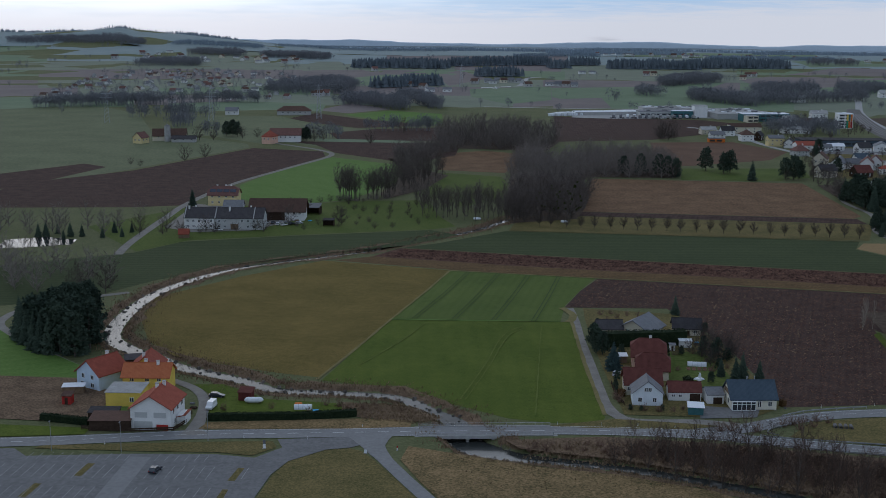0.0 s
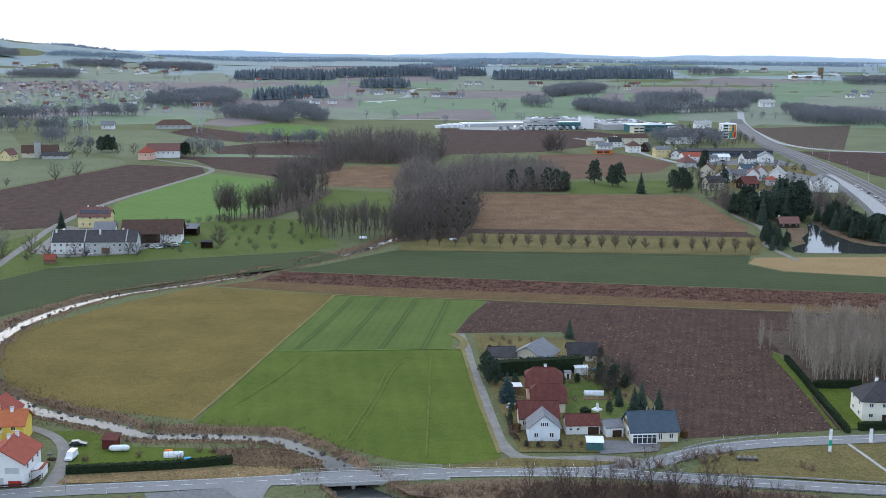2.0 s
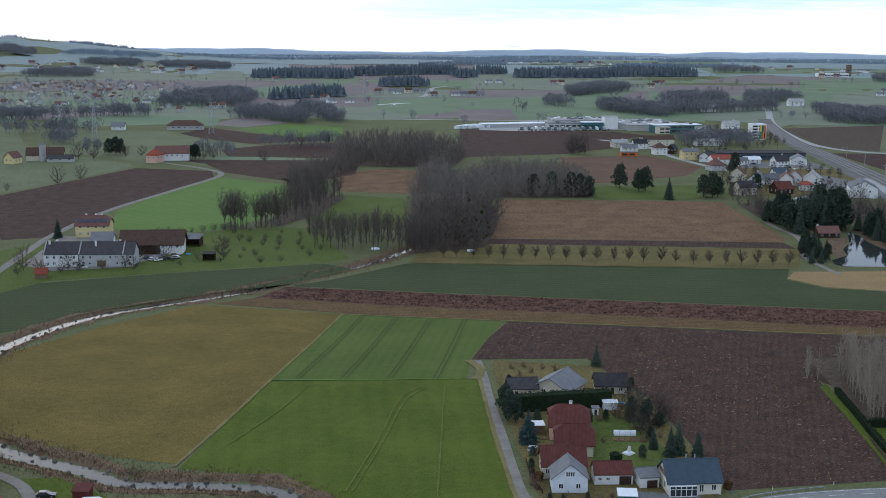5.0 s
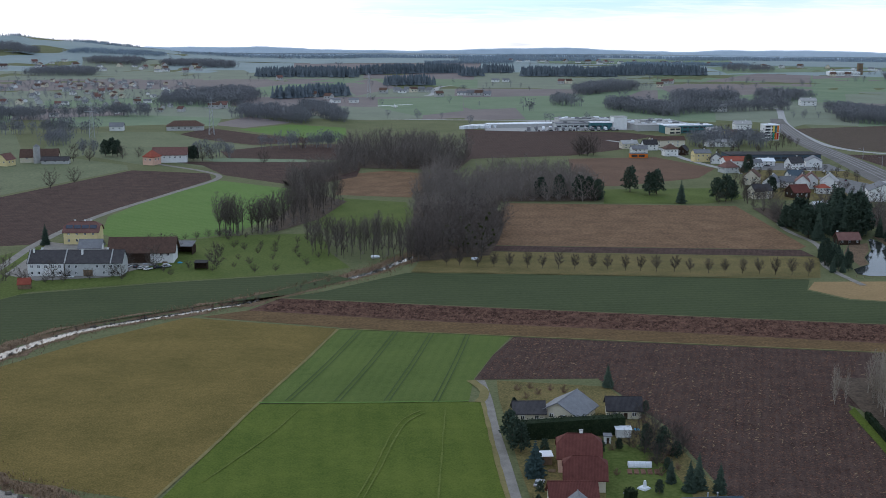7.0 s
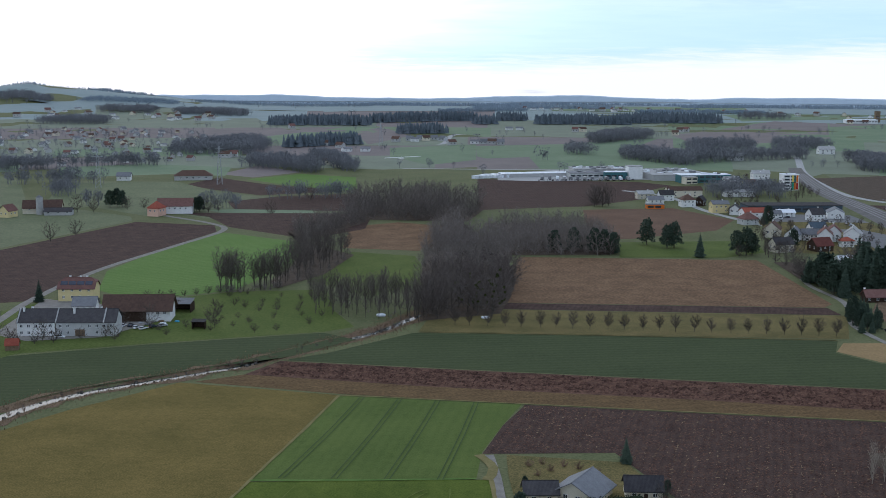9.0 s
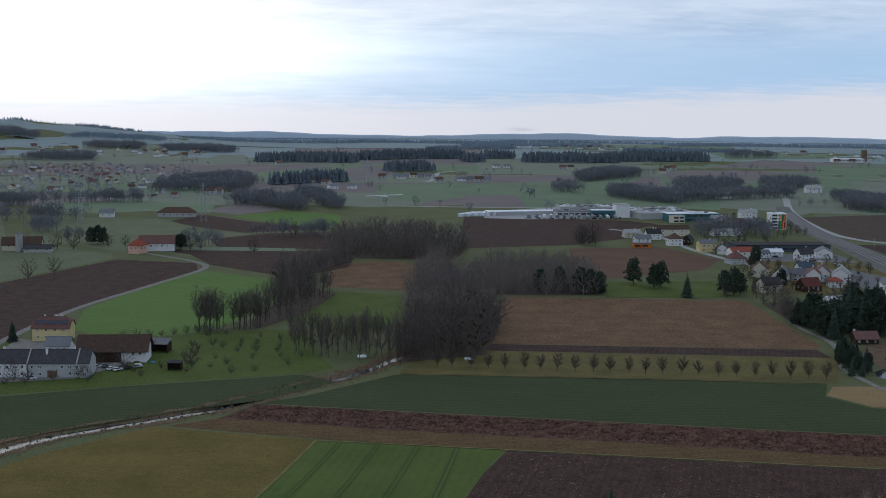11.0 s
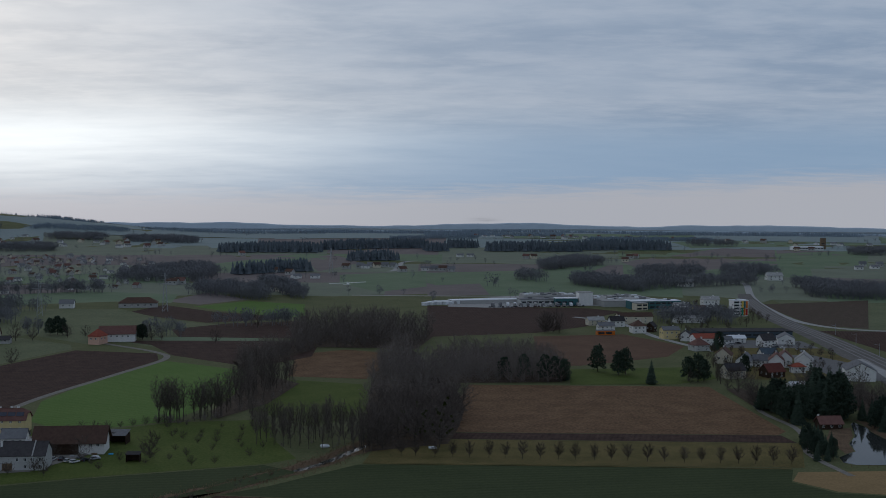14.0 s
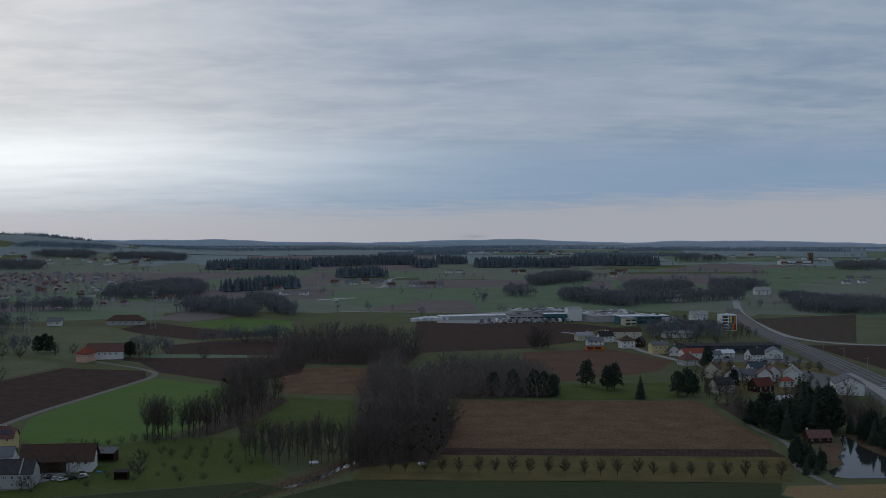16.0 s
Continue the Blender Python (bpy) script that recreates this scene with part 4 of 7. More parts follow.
clods("soil_clods", [(-69, 551), (-10, 537), (86, 521), (260, 488), (260, 516), (89, 543), (2, 557), (-60, 568)], 13000, 0.3, 1.1, "clod", "coarse brown clods of turned soil", 61)
clods("soil_clods", [(28, 511), (146, 494), (122, 436), (119, 352), (74, 345), (66, 415), (52, 461), (14, 460)], 12000, 0.15, 0.4, "clod", "small clods scattered over the ploughed field", 62, 0.45)

# bits of straw lying along the furrows
r = random.Random(65)
FURROWED = [(28, 509), (146, 492), (200, 484), (123, 440), (121, 429), (118, 376), (117, 354), (76, 346), (68, 415), (54, 461), (16, 461)]
vs, fs = [], []
for k in range(90):
    x0 = -40 + k * 3.0 + r.uniform(-0.5, 0.5)
    y = 345.0
    while y < 510:
        y += r.uniform(0.4, 7.0)
        x = x0 + 0.42 * (y - 345) * 0.6 + r.gauss(0, 0.35)
        if not inside(FURROWED, x, y) or noise.noise(Vector((x * 0.03, y * 0.03, 7.0))) < -0.12:
            continue
        a, w, b = r.gauss(1.3, 0.7), r.uniform(0.08, 0.16), r.uniform(0.25, 0.7)
        d = (math.cos(a) * b, math.sin(a) * b)
        n = (-math.sin(a) * w, math.cos(a) * w)
        q = len(vs)
        vs += [(x - d[0] - n[0], y - d[1] - n[1], 0.16), (x + d[0] - n[0], y + d[1] - n[1], 0.16), (x + d[0] + n[0], y + d[1] + n[1], 0.24), (x - d[0] + n[0], y - d[1] + n[1], 0.22)]
        fs.append((q, q + 1, q + 2, q + 3))
tagged(data_object("straw", vs, fs, M["reed"]), "pale bits of straw along the furrows", "straw", kind="stuff")

# stones in the river and along its edge
r = random.Random(63)
vs, fs = [], []
ALONG = np.gradient(RIVER_LINE[:, :2], axis=0)
ACROSS = np.stack([-ALONG[:, 1], ALONG[:, 0]], 1) / np.linalg.norm(ALONG, axis=1)[:, None]
for (qx, qy, w), (nx, ny) in zip(RIVER_LINE, ACROSS):
    for i in range(1 if qy < 300 or qy > 480 else r.choice((1, 2, 3, 4))):
        off = r.choice((-1, 1)) * (w / 2 + r.choice((-1.6, -0.6, -0.2, 0.2, 0.5, 0.9)))
        slip = r.uniform(-1.5, 1.5)
        x, y, s = qx + off * nx - slip * ny, qy + off * ny + slip * nx, r.choice((0.3, 0.4, 0.5, 0.7, 1.0))
        k = len(vs)
        zz = (-2.15 if abs(off) < w / 2 else -1.9) * float(depth(y))
        for j in range(5):
            vs.append((x + s * r.uniform(0.7, 1.2) * math.cos(j * 1.257), y + s * r.uniform(0.7, 1.2) * math.sin(j * 1.257), zz - 0.2))
        for j in range(5):
            vs.append((x + 0.6 * s * r.uniform(0.6, 1.1) * math.cos(j * 1.257), y + 0.6 * s * r.uniform(0.6, 1.1) * math.sin(j * 1.257), zz + s * r.uniform(0.35, 0.6)))
        fs += [(k + j, k + (j + 1) % 5, k + 5 + (j + 1) % 5, k + 5 + j) for j in range(5)] + [tuple(k + 5 + j for j in range(5))]
tagged(data_object("river_stones", vs, fs, M["stone"]), "grey stones in the river bed and banks", "stones", kind="stuff")

# the worn banks and their dry reeds
r = random.Random(64)
for side in (-1, 1):
    pts = RIVER_LINE[::2]
    d = np.gradient(pts[:, :2], axis=0)
    n = np.stack([-d[:, 1], d[:, 0]], 1) / np.linalg.norm(d, axis=1)[:, None]
    verts, faces = [], []
    offs = (0.3, 1.8, 3.4, 4.8)
    for i, (p, nn) in enumerate(zip(pts, n)):
        for k, o in enumerate(offs):
            o2 = o + (r.choice((-1.2, -0.6, 0.2, 0.8, 2.4)) if k == 3 else 0)
            q = p[:2] + side * nn * (p[2] / 2 + o2)
            verts.append((q[0], q[1], float(bed(np.array([q[0]]), np.array([q[1]]))[0]) + 0.09))
        if i:
            a = (i - 1) * 4
            for k in range(3):
                faces.append((a + k, a + k + 1, a + k + 5, a + k + 4))
    tagged(data_object("river_bank", verts, faces, M["bank"]), "eroded river bank with dead grass and earth", "bank", kind="structure")
vs, fs = [], []
for (qx, qy, w), (nx, ny) in zip(np.repeat(RIVER_LINE, 3, axis=0), np.repeat(ACROSS, 3, axis=0)):
    for i in range(44 if qy < 420 else 22):
        o = w / 2 + 0.9 + abs(r.gauss(0, 3.6))
        side, slip = r.choice((-1, 1)), r.uniform(-1.5, 1.5)
        x, y = qx + side * o * nx - slip * ny, qy + side * o * ny + slip * nx
        h = r.uniform(0.3, 1.0)
        b = r.random() * 6.28
        z = float(-2.9 * depth(y) * (1 - step01((o - w / 2 + 0.8) / 4.5)))
        if z < -2.0 * float(depth(y)):
            continue
        k = len(vs)
        vs += [(x - 0.14 * math.cos(b), y - 0.14 * math.sin(b), z), (x + 0.14 * math.cos(b), y + 0.14 * math.sin(b), z), (x + r.uniform(-0.3, 0.3), y + r.uniform(-0.3, 0.3), z + h)]
        fs.append((k, k + 1, k + 2))
for poly, n in (([(-45, 322), (-30, 320), (-24, 326), (-34, 335), (-50, 336), (-56, 333)], 2600), ([(-2, 296), (26, 292), (60, 280), (100, 262), (112, 262), (100, 300), (60, 308), (10, 310)], 6500), ([(-20, 240), (20, 262), (44, 274), (4, 284), (-16, 288)], 300)):
    xs, ys = [p[0] for p in poly], [p[1] for p in poly]
    while n:
        x, y = r.uniform(min(xs), max(xs)), r.uniform(min(ys), max(ys))
        if inside(poly, x, y):
            n -= 1
            h, b = r.uniform(0.25, 0.7), r.random() * 6.28
            k = len(vs)
            vs += [(x - 0.25 * math.cos(b), y - 0.25 * math.sin(b), 0), (x + 0.25 * math.cos(b), y + 0.25 * math.sin(b), 0), (x + r.uniform(-0.4, 0.4), y + r.uniform(-0.4, 0.4), h)]
            fs.append((k, k + 1, k + 2))
tagged(data_object("reeds", vs, fs, M["reed"]), "dry tan reeds and dead grass tufts", "reeds", kind="stuff")

# ---- buildings ----
def add_poly_prism(bm, outline, y0, y1):
    a = [bm.verts.new((x, y0, z)) for x, z in outline]
    b = [bm.verts.new((x, y1, z)) for x, z in outline]
    n = len(outline)
    bm.faces.new(a)
    bm.faces.new(b[::-1])
    for i in range(n):
        bm.faces.new((a[i], b[i], b[(i + 1) % n], a[(i + 1) % n]))
    bmesh.ops.recalc_face_normals(bm, faces=bm.faces[:])


def window(parent, x, z, side, hx, hy, w=1.1, h=1.3, mat_frame=None, name="window"):
    """A recessed-looking window on a wall. side: s, n, e, w; x runs along that wall."""
    turn = {"s": 0, "e": 90, "n": 180, "w": 270}[side]
    dist = hy if side in "sn" else hx
    frame_part = part(name, box(-w / 2, w / 2, -0.05, 0.12, -h / 2, h / 2), mat_frame or M["frame_white"], parent)
    frame_part.matrix_basis = pose(0, 0, z, 0, 0, turn) @ pose(x, -dist - 0.04, 0)
    for k in (-1, 1):
        pane = part("pane", box(k * w / 4 - w / 4 + 0.07, k * w / 4 + w / 4 - 0.07, -0.068, -0.02, -h / 2 + 0.09, h / 2 - 0.09), M["window_glass"], frame_part)
    return frame_part


def house(name, x, y, rot, w, d, eave, ridge, wall, roof, label, category="house", style="gable", over=0.6, windows=(), chimneys=(), doors=(), group="", base=0.0, hip_share=0.95):
    """A house with its ridge along local x. w, d: footprint; style gable, half or hip."""
    root = thing(name, label, category, pose(x, y, base, 0, 0, rot), group)
    hw, hd, rise = w / 2, d / 2, ridge - eave
    slope = rise / hd
    thick = 0.28
    bm = bmesh.new()
    hip = {"gable": 0.0, "half": hd * 0.45, "hip": hd * hip_share}[style]
    if style == "hip":
        add_box(bm, -hw, hw, -hd, hd, -0.3, eave)
    else:
        cut = 0.55 if style == "half" else 1.0
        top = [(-hd, -0.3), (hd, -0.3), (hd, eave), (hd * (1 - cut), eave + rise * cut), (-hd * (1 - cut), eave + rise * cut), (-hd, eave)] if cut < 1 else [(-hd, -0.3), (hd, -0.3), (hd, eave), (0, ridge), (-hd, eave)]
        add_poly_prism(bm, top, -hw, hw)
        bmesh.ops.rotate(bm, verts=bm.verts[:], cent=(0, 0, 0), matrix=Matrix.Rotation(radians(-90), 3, "Z"))
    part("wall", bm, M[wall], root)
    # roof: a closed shell of two or four slopes with eaves
    bm = bmesh.new()
    ex, ey, ez = hw + over, hd + over, eave - over * slope
    rx = hw - hip if style == "hip" else hw + over
    for dz, flip in ((thick, False), (0.02, True)):
        e = [bm.verts.new((sx * ex, sy * ey, ez + dz)) for sx, sy in ((-1, -1), (1, -1), (1, 1), (-1, 1))]
        if style == "half":
            kz, ky = eave + rise * 0.55, hd * 0.45
            k = [bm.verts.new((sx * ex, sy * ky, kz + dz)) for sx, sy in ((-1, -1), (1, -1), (1, 1), (-1, 1))]
            r = [bm.verts.new((s * (hw - hd * 0.4), 0, ridge + dz)) for s in (-1, 1)]
            fs = [(e[0], e[1], k[1], r[1], r[0], k[0]), (e[2], e[3], k[3], r[0], r[1], k[2]), (k[1], k[2], r[1]), (k[3], k[0], r[0])]
            edge = [e[0], e[1], k[1], k[2], e[2], e[3], k[3], k[0]]
        else:
            r = [bm.verts.new((s * rx, 0, ridge + dz)) for s in (-1, 1)]
            fs = [(e[0], e[1], r[1], r[0]), (e[2], e[3], r[0], r[1])]
            if style == "hip":
                fs += [(e[1], e[2], r[1]), (e[3], e[0], r[0])]
                edge = e
            else:
                edge = [e[0], e[1], r[1], e[2], e[3], r[0]]
        for f in fs:
            bm.faces.new(f[::-1] if flip else f)
        if flip:
            for i in range(len(edge)):
                j = (i + 1) % len(edge)
                bm.faces.new((edge[i], edge[j], top_edge[j], top_edge[i]))
        top_edge = edge
    part("roof", bm, M[roof], root)
    ridge_len = rx if style != "half" else hw - hd * 0.4
    bm = bmesh.new()
    add_tube(bm, (-ridge_len, 0, ridge + thick), (ridge_len, 0, ridge + thick), 0.14, 0.14, 6)
    part("ridge_cap", bm, M[roof], root)
    for cx, cy in chimneys:
        cz = ridge - abs(cy) * slope
        c = part("chimney", box(cx - 0.4, cx + 0.4, cy - 0.4, cy + 0.4, cz - 0.6, max(ridge, cz) + 1.0), M["white"], root, "plastered chimney")
        part("cap", box(cx - 0.5, cx + 0.5, cy - 0.5, cy + 0.5, max(ridge, cz) + 1.0, max(ridge, cz) + 1.12), M["concrete"], c)
    for side, xs, z, ww, hh in windows:
        for wx in xs:
            window(root, wx, z, side, hw, hd, ww, hh)
    for side, wx, ww, hh, mat in doors:
        turn = {"s": 0, "e": 90, "n": 180, "w": 270}[side]
        dist = hd if side in "sn" else hw
        p = part("door", box(-ww / 2, ww / 2, -0.06, 0.1, 0, hh), M[mat], root)
        p.matrix_basis = pose(0, 0, 0, 0, 0, turn) @ pose(wx, -dist - 0.03, 0)
    return root


def shed(name, x, y, rot, w, d, h, wall, roof, label, tilt=4.0, door=None, open_front=False):
    root = thing(name, label, "shed", pose(x, y, 0, 0, 0, rot))
    if open_front:
        for cx, cy, sx, sy in ((-w / 2, 0, 0.12, d), (w / 2, 0, 0.12, d), (0, d / 2, w, 0.12)):
            part("wall", box(cx - sx / 2, cx + sx / 2, cy - sy / 2, cy + sy / 2, -0.1, h), M[wall], root)
    else:
        part("wall", box(-w / 2, w / 2, -d / 2, d / 2, -0.1, h, 0.03), M[wall], root)
    top = part("roof", box(-w / 2 - 0.3, w / 2 + 0.3, -d / 2 - 0.3, d / 2 + 0.3, 0, 0.14, 0.02), M[roof], root)
    top.matrix_basis = pose(0, 0, h + 0.05 + math.tan(radians(tilt)) * d / 2, tilt, 0, 0)
    if door:
        part("door", box(-door / 2, door / 2, -d / 2 - 0.08, -d / 2 + 0.02, 0, h * 0.85), M["dark_wood"], root)
    return root


# houses at the river bend
white_house = house("house", -101.5, 315, 90, 13.5, 11, 6.0, 9.4, "white", "red_tile", "white rendered house with a red tiled gable roof", windows=(("s", (-4, 0, 4), 4.6, 1.2, 1.4), ("s", (-3, 3), 1.6, 1.2, 1.4)), chimneys=((2, 0.6), (4.5, -0.6)), doors=(("w", -2, 5, 2.4, "grey_plaster"), ("w", 3.2, 3.2, 1.6, "red_paint"), ))
house("house", -113, 343.5, 4, 13.5, 9.0, 5.2, 8.0, "yellow", "orange_tile", "yellow rendered house with an orange tiled roof", windows=(("s", (-4, 0.5, 4), 4.5, 1.2, 1.4),), chimneys=((-1, 1.0), (3, -0.5)))
house("house", -116, 352, 96, 10, 9, 5.2, 8.6, "yellow", "red_tile", "rear wing with a red tiled roof", chimneys=((-3, 0.5),))
house("house", -128.5, 347, 60, 11, 10, 4.8, 8.6, "pale_blue", "red_tile", "pale blue house with a red tiled gable roof", windows=(("w", (-2, 2), 3.8, 1.3, 1.4), ("w", (-2.5, 2), 1.4, 1.4, 1.3)), chimneys=((3, 1),))
annex = shed("annex", -115.5, 331, 3, 10, 9, 4.2, "yellow", "concrete", "yellow flat-roofed annex beside the yellow house", tilt=1.5)
window(annex, 2.5, 2.2, "s", 5, 4.5, 1.2, 1.4)
shed("shed", -112.5, 309.5, 5, 11, 6, 2.8, "dark_wood", "brown_tile", "dark timber carport behind the road fence", tilt=6)
shed("shed", -117, 316, 5, 8, 4, 2.4, "dark_wood", "dark_tile", "dark lean-to shed with stacked wood", tilt=5)
shed("shed", -134, 338, 10, 6, 3, 2.2, "wood", "white_sheet", "small garden shed with a pale sheet roof", tilt=4)
shed("shed", -132, 328, 0, 2.6, 2.6, 2.6, "red_paint", "brown_tile", "small red garden hut", tilt=12, door=0.9)
shed("shed", -124, 367, 20, 8, 5, 2.8, "dark_wood", "dark_tile", "dark shed by the river", tilt=5)
shed("shed", -82, 336.5, -3, 3.8, 3.4, 2.6, "shed_red", "maroon_tile", "dark red wooden garden shed", tilt=10)

# garden estate on the lane
house("house", 34.2, 345.4, 90, 7.4, 8.6, 3.8, 7.3, "bluish_white", "grey_sheet", "small whitish blue house with a grey gable roof", windows=(("w", (-0.55, 0.55), 4.9, 1.0, 1.2), ("w", (-2.2, 2.0), 1.9, 1.1, 1.3), ("s", (-2, 1.6), 2.0, 1.0, 1.2)), over=0.4)
house("house", 33.6, 355.2, 2, 10.6, 8.2, 3.7, 7.2, "cream", "maroon_tile", "older house with a weathered red tiled roof", windows=(("s", (-4.2, 4.2), 2.2, 1.0, 1.2), ("w", (-1.5, 2), 2.0, 1.1, 1.3)), chimneys=())
house("barn", 38.2, 371, -4, 9.8, 8.8, 3.6, 7.5, "cream", "maroon_tile", "barn with a dark red half-hipped roof", "barn", style="half")
house("barn", 38.0, 384, -3, 10.4, 10, 4.2, 8.6, "pink", "maroon_tile", "tall barn with a dark red half-hipped roof", "barn", style="half", chimneys=((0.5, 0.3),))
house("outbuilding", 45.4, 350, 2, 9.4, 5.6, 2.8, 5.0, "white", "maroon_tile", "low white outbuilding with a dark red roof", "outbuilding", windows=(("s", (-3.4, -1.4), 1.7, 0.9, 0.8),), doors=(("s", 2.9, 3.0, 2.3, "dark_wood"),), over=0.3)
house("garage", 53.6, 348.4, 8, 4.8, 6.6, 2.8, 4.0, "white", "grey_sheet", "white garage with a shallow grey roof", "garage", doors=(("s", 0.6, 2.6, 2.1, "dark_wood"),), over=0.25)
blue = house("house", 63.8, 346, 5, 13.0, 10.2, 3.3, 7.2, "ivory", "slate_blue", "cream white bungalow with a slate-blue roof and glazed veranda", windows=(("s", (1.6,), 1.8, 1.0, 1.9), ("s", (4.6,), 1.9, 1.1, 1.4), ("w", (-2, 2), 2, 1.0, 1.6)), over=0.5)
veranda = part("veranda", box(-6.4, 0.4, -6.2, -5.1, 0, 2.8, 0.03), M["frame_white"], blue, "white glazed veranda")
for i in range(5):
    part("pane", box(-6.25 + i * 1.32, -5.13 + i * 1.32, -6.23, -6.19, 0.35, 1.95), M["window_glass"], veranda)
    part("pane", box(-6.25 + i * 1.32, -5.13 + i * 1.32, -6.23, -6.19, 2.1, 2.7), M["window_glass"], veranda)
for i in range(2):
    bm = bmesh.new()
    add_tube(bm, (-1 + i * 2.2, 0.2, 7.3), (-1 + i * 2.2, 0.2, 8.5), 0.18, 0.18, 8)
    part("flue", bm, M["rail_steel"], blue)
part("gable_boarding", box(-6.54, -6.51, -3.4, 3.4, 3.6, 5.0), M["wood"], blue, "brown boarded gable")
shed("shed", 47.2, 336.2, -4, 4.2, 3.6, 2.3, "teal_paint", "white_sheet", "teal garden shed with a pale sheet roof", tilt=6)
house("house", 27.6, 421.5, 3, 8.5, 7, 2.8, 5.0, "cream", "dark_tile", "low house with a dark roof", windows=(("s", (-2, 2), 1.6, 1.1, 1.1),))
house("house", 38.8, 423.5, 62, 13, 12, 2.6, 6.0, "cream", "grey_sheet", "bungalow with a broad grey gable roof", windows=(("w", (-2, 1.5), 2.0, 1.2, 1.2),), over=0.9)
house("house", 55, 425, -2, 9.5, 7.5, 2.8, 5.4, "cream", "dark_tile", "low garden house with a dark roof", windows=(("s", (-2.6, 2.8), 1.6, 1.2, 1.1),), doors=(("s", 0.4, 1.0, 2.0, "dark_wood"),))
shed("shed", 52.5, 406.5, 2, 4, 2.6, 2.4, "white", "white_sheet", "small whitish wooden garden shed", tilt=3)
shed("shed", 29.5, 386, 5, 3.6, 3, 2.4, "wood", "white_sheet", "wooden shed with a pale roof", tilt=5)
shed("shed", 47.6, 401.5, 0, 1.8, 1.8, 2.2, "white", "grey_sheet", "small white garden cabin", tilt=4, door=0.7)

# white houses by the branch road
house("house", 135.5, 365, -4, 15, 12, 6.2, 10.2, "ivory", "dark_tile", "two-storey ivory white house with a dark hipped roof", style="hip", windows=(("s", (-5, -1.2, 1.8, 5), 4.8, 1.2, 1.2), ("s", (-5, 1.8, 5), 1.8, 1.2, 1.2), ("w", (-3, 3), 4.8, 1.2, 1.2), ("w", (-3, 3), 1.8, 1.2, 1.2)), chimneys=((-2, 0.8),), doors=(("s", -1.2, 1.1, 2.1, "dark_wood"),))
house("house", 152, 384, 70, 14, 10, 6.0, 10.5, "white", "grey_sheet", "white gabled house behind a hedge", windows=(("w", (-2, 2), 5, 1.2, 1.2),))

# farmstead beyond the river
east_wing = house("farmhouse", -150.4, 616, 3, 24.5, 12, 6.0, 10.4, "grey_plaster", "dark_tile", "long greyish white farmhouse with a dark tiled roof", "farmhouse", over=0.4, windows=(("s", (-10.5, -7.5, 1.5, 4.5, 7.5, 10.5), 4.5, 1.1, 1.3), ("s", (-10.5, -7.5, 4.5, 7.5, 10.5), 1.7, 1.1, 1.2)), doors=(("s", -2.5, 4, 3, "wood"),), chimneys=((-5.5, -2), (5, 1)))
west_wing = house("farmhouse", -171, 615, 3, 15.5, 12, 6.0, 10.4, "white", "dark_tile", "white wing of the farmhouse with a dark tiled roof", "farmhouse", over=0.4, windows=(("s", (-6, -3, 0, 3, 6), 4.5, 1.1, 1.3), ("s", (-6, -3, 3, 6), 1.7, 1.1, 1.2)), chimneys=((-3, 1), (-6, -1)))
for wing, xs in ((east_wing, (-12.4, 7.4)), (west_wing, (-7.6,))):
    for x in xs:
        bm = bmesh.new()
        add_poly_prism(bm, [(-6.5, 5.6), (0, 10.1), (6.5, 5.6), (6.5, 6.25), (0, 11.05), (-6.5, 6.25)], x - 0.25, x + 0.25)
        bmesh.ops.rotate(bm, verts=bm.verts[:], cent=(0, 0, 0), matrix=Matrix.Rotation(radians(-90), 3, "Z"))
        part("fire_wall", bm, M["concrete"], wing, "raised pale fire wall")
# the wide dark door panel stands in for the shaded open bay
house("barn", -137, 646, 4, 29, 13, 5.6, 10.8, "white", "brown_tile", "long barn with a brown tiled roof and a dark panel for its open bay", "barn", windows=(("s", (9, 12), 4, 1.2, 1.2),), doors=(("s", -4, 16, 4.6, "dark_wood"),), over=1.2)
house("house", -163, 652, 4, 10, 8, 5.5, 8.6, "white", "grey_sheet", "white annex with a grey roof in the farmyard", windows=(("s", (-3, 0, 3), 4, 1.2, 1.2),))
yf = house("house", -178, 690, 3, 17, 11, 6.4, 10.6, "pale_yellow", "weathered_tile", "pale yellow house with red roof and solar panels", style="half", windows=(("s", (-6, -2, 2, 6), 5.6, 1.1, 1.3), ("s", (-6, -2, 2, 6), 2.2, 1.1, 1.3)), chimneys=((-4, 0.5), (1, 0.5), (4, 0.5)))
for i in range(4):
    p = part("solar_panel", box(-1.7, 1.7, -1.2, 1.2, 0, 0.08), M["solar"], yf)
    p.matrix_basis = pose(-6 + i * 3.9, -3.1, 8.62, math.degrees(math.atan2(4.2, 5.5)), 0, 0)
shed("shed", -122.5, 664, -2, 10, 8, 4.0, "dark_wood", "grey_sheet", "open dark timber shed with a grey roof", tilt=9, open_front=True)
shed("shed", -106.5, 627, 0, 5.4, 4, 3.2, "dark_wood", "dark_tile", "small dark timber hut in the meadow", tilt=6, open_front=True)
house("shed", -172, 585.5, 10, 5, 4, 2.2, 4.2, "wood", "red_tile", "small hut with a red roof", "shed", over=0.3)

# grey shutters, porch and bins at the white house
for x, z in ((-2.6, 4.2), (2.6, 4.2), (-2.6, 1.6)):
    p = part("shutter", box(-1.7, 1.7, -0.05, 0.1, -0.75, 0.75, 0.01), M["grey_plaster"], white_house, "grey roller shutter")
    p.matrix_basis = pose(0, 0, z, 0, 0, 270) @ pose(x, -6.78, 0)
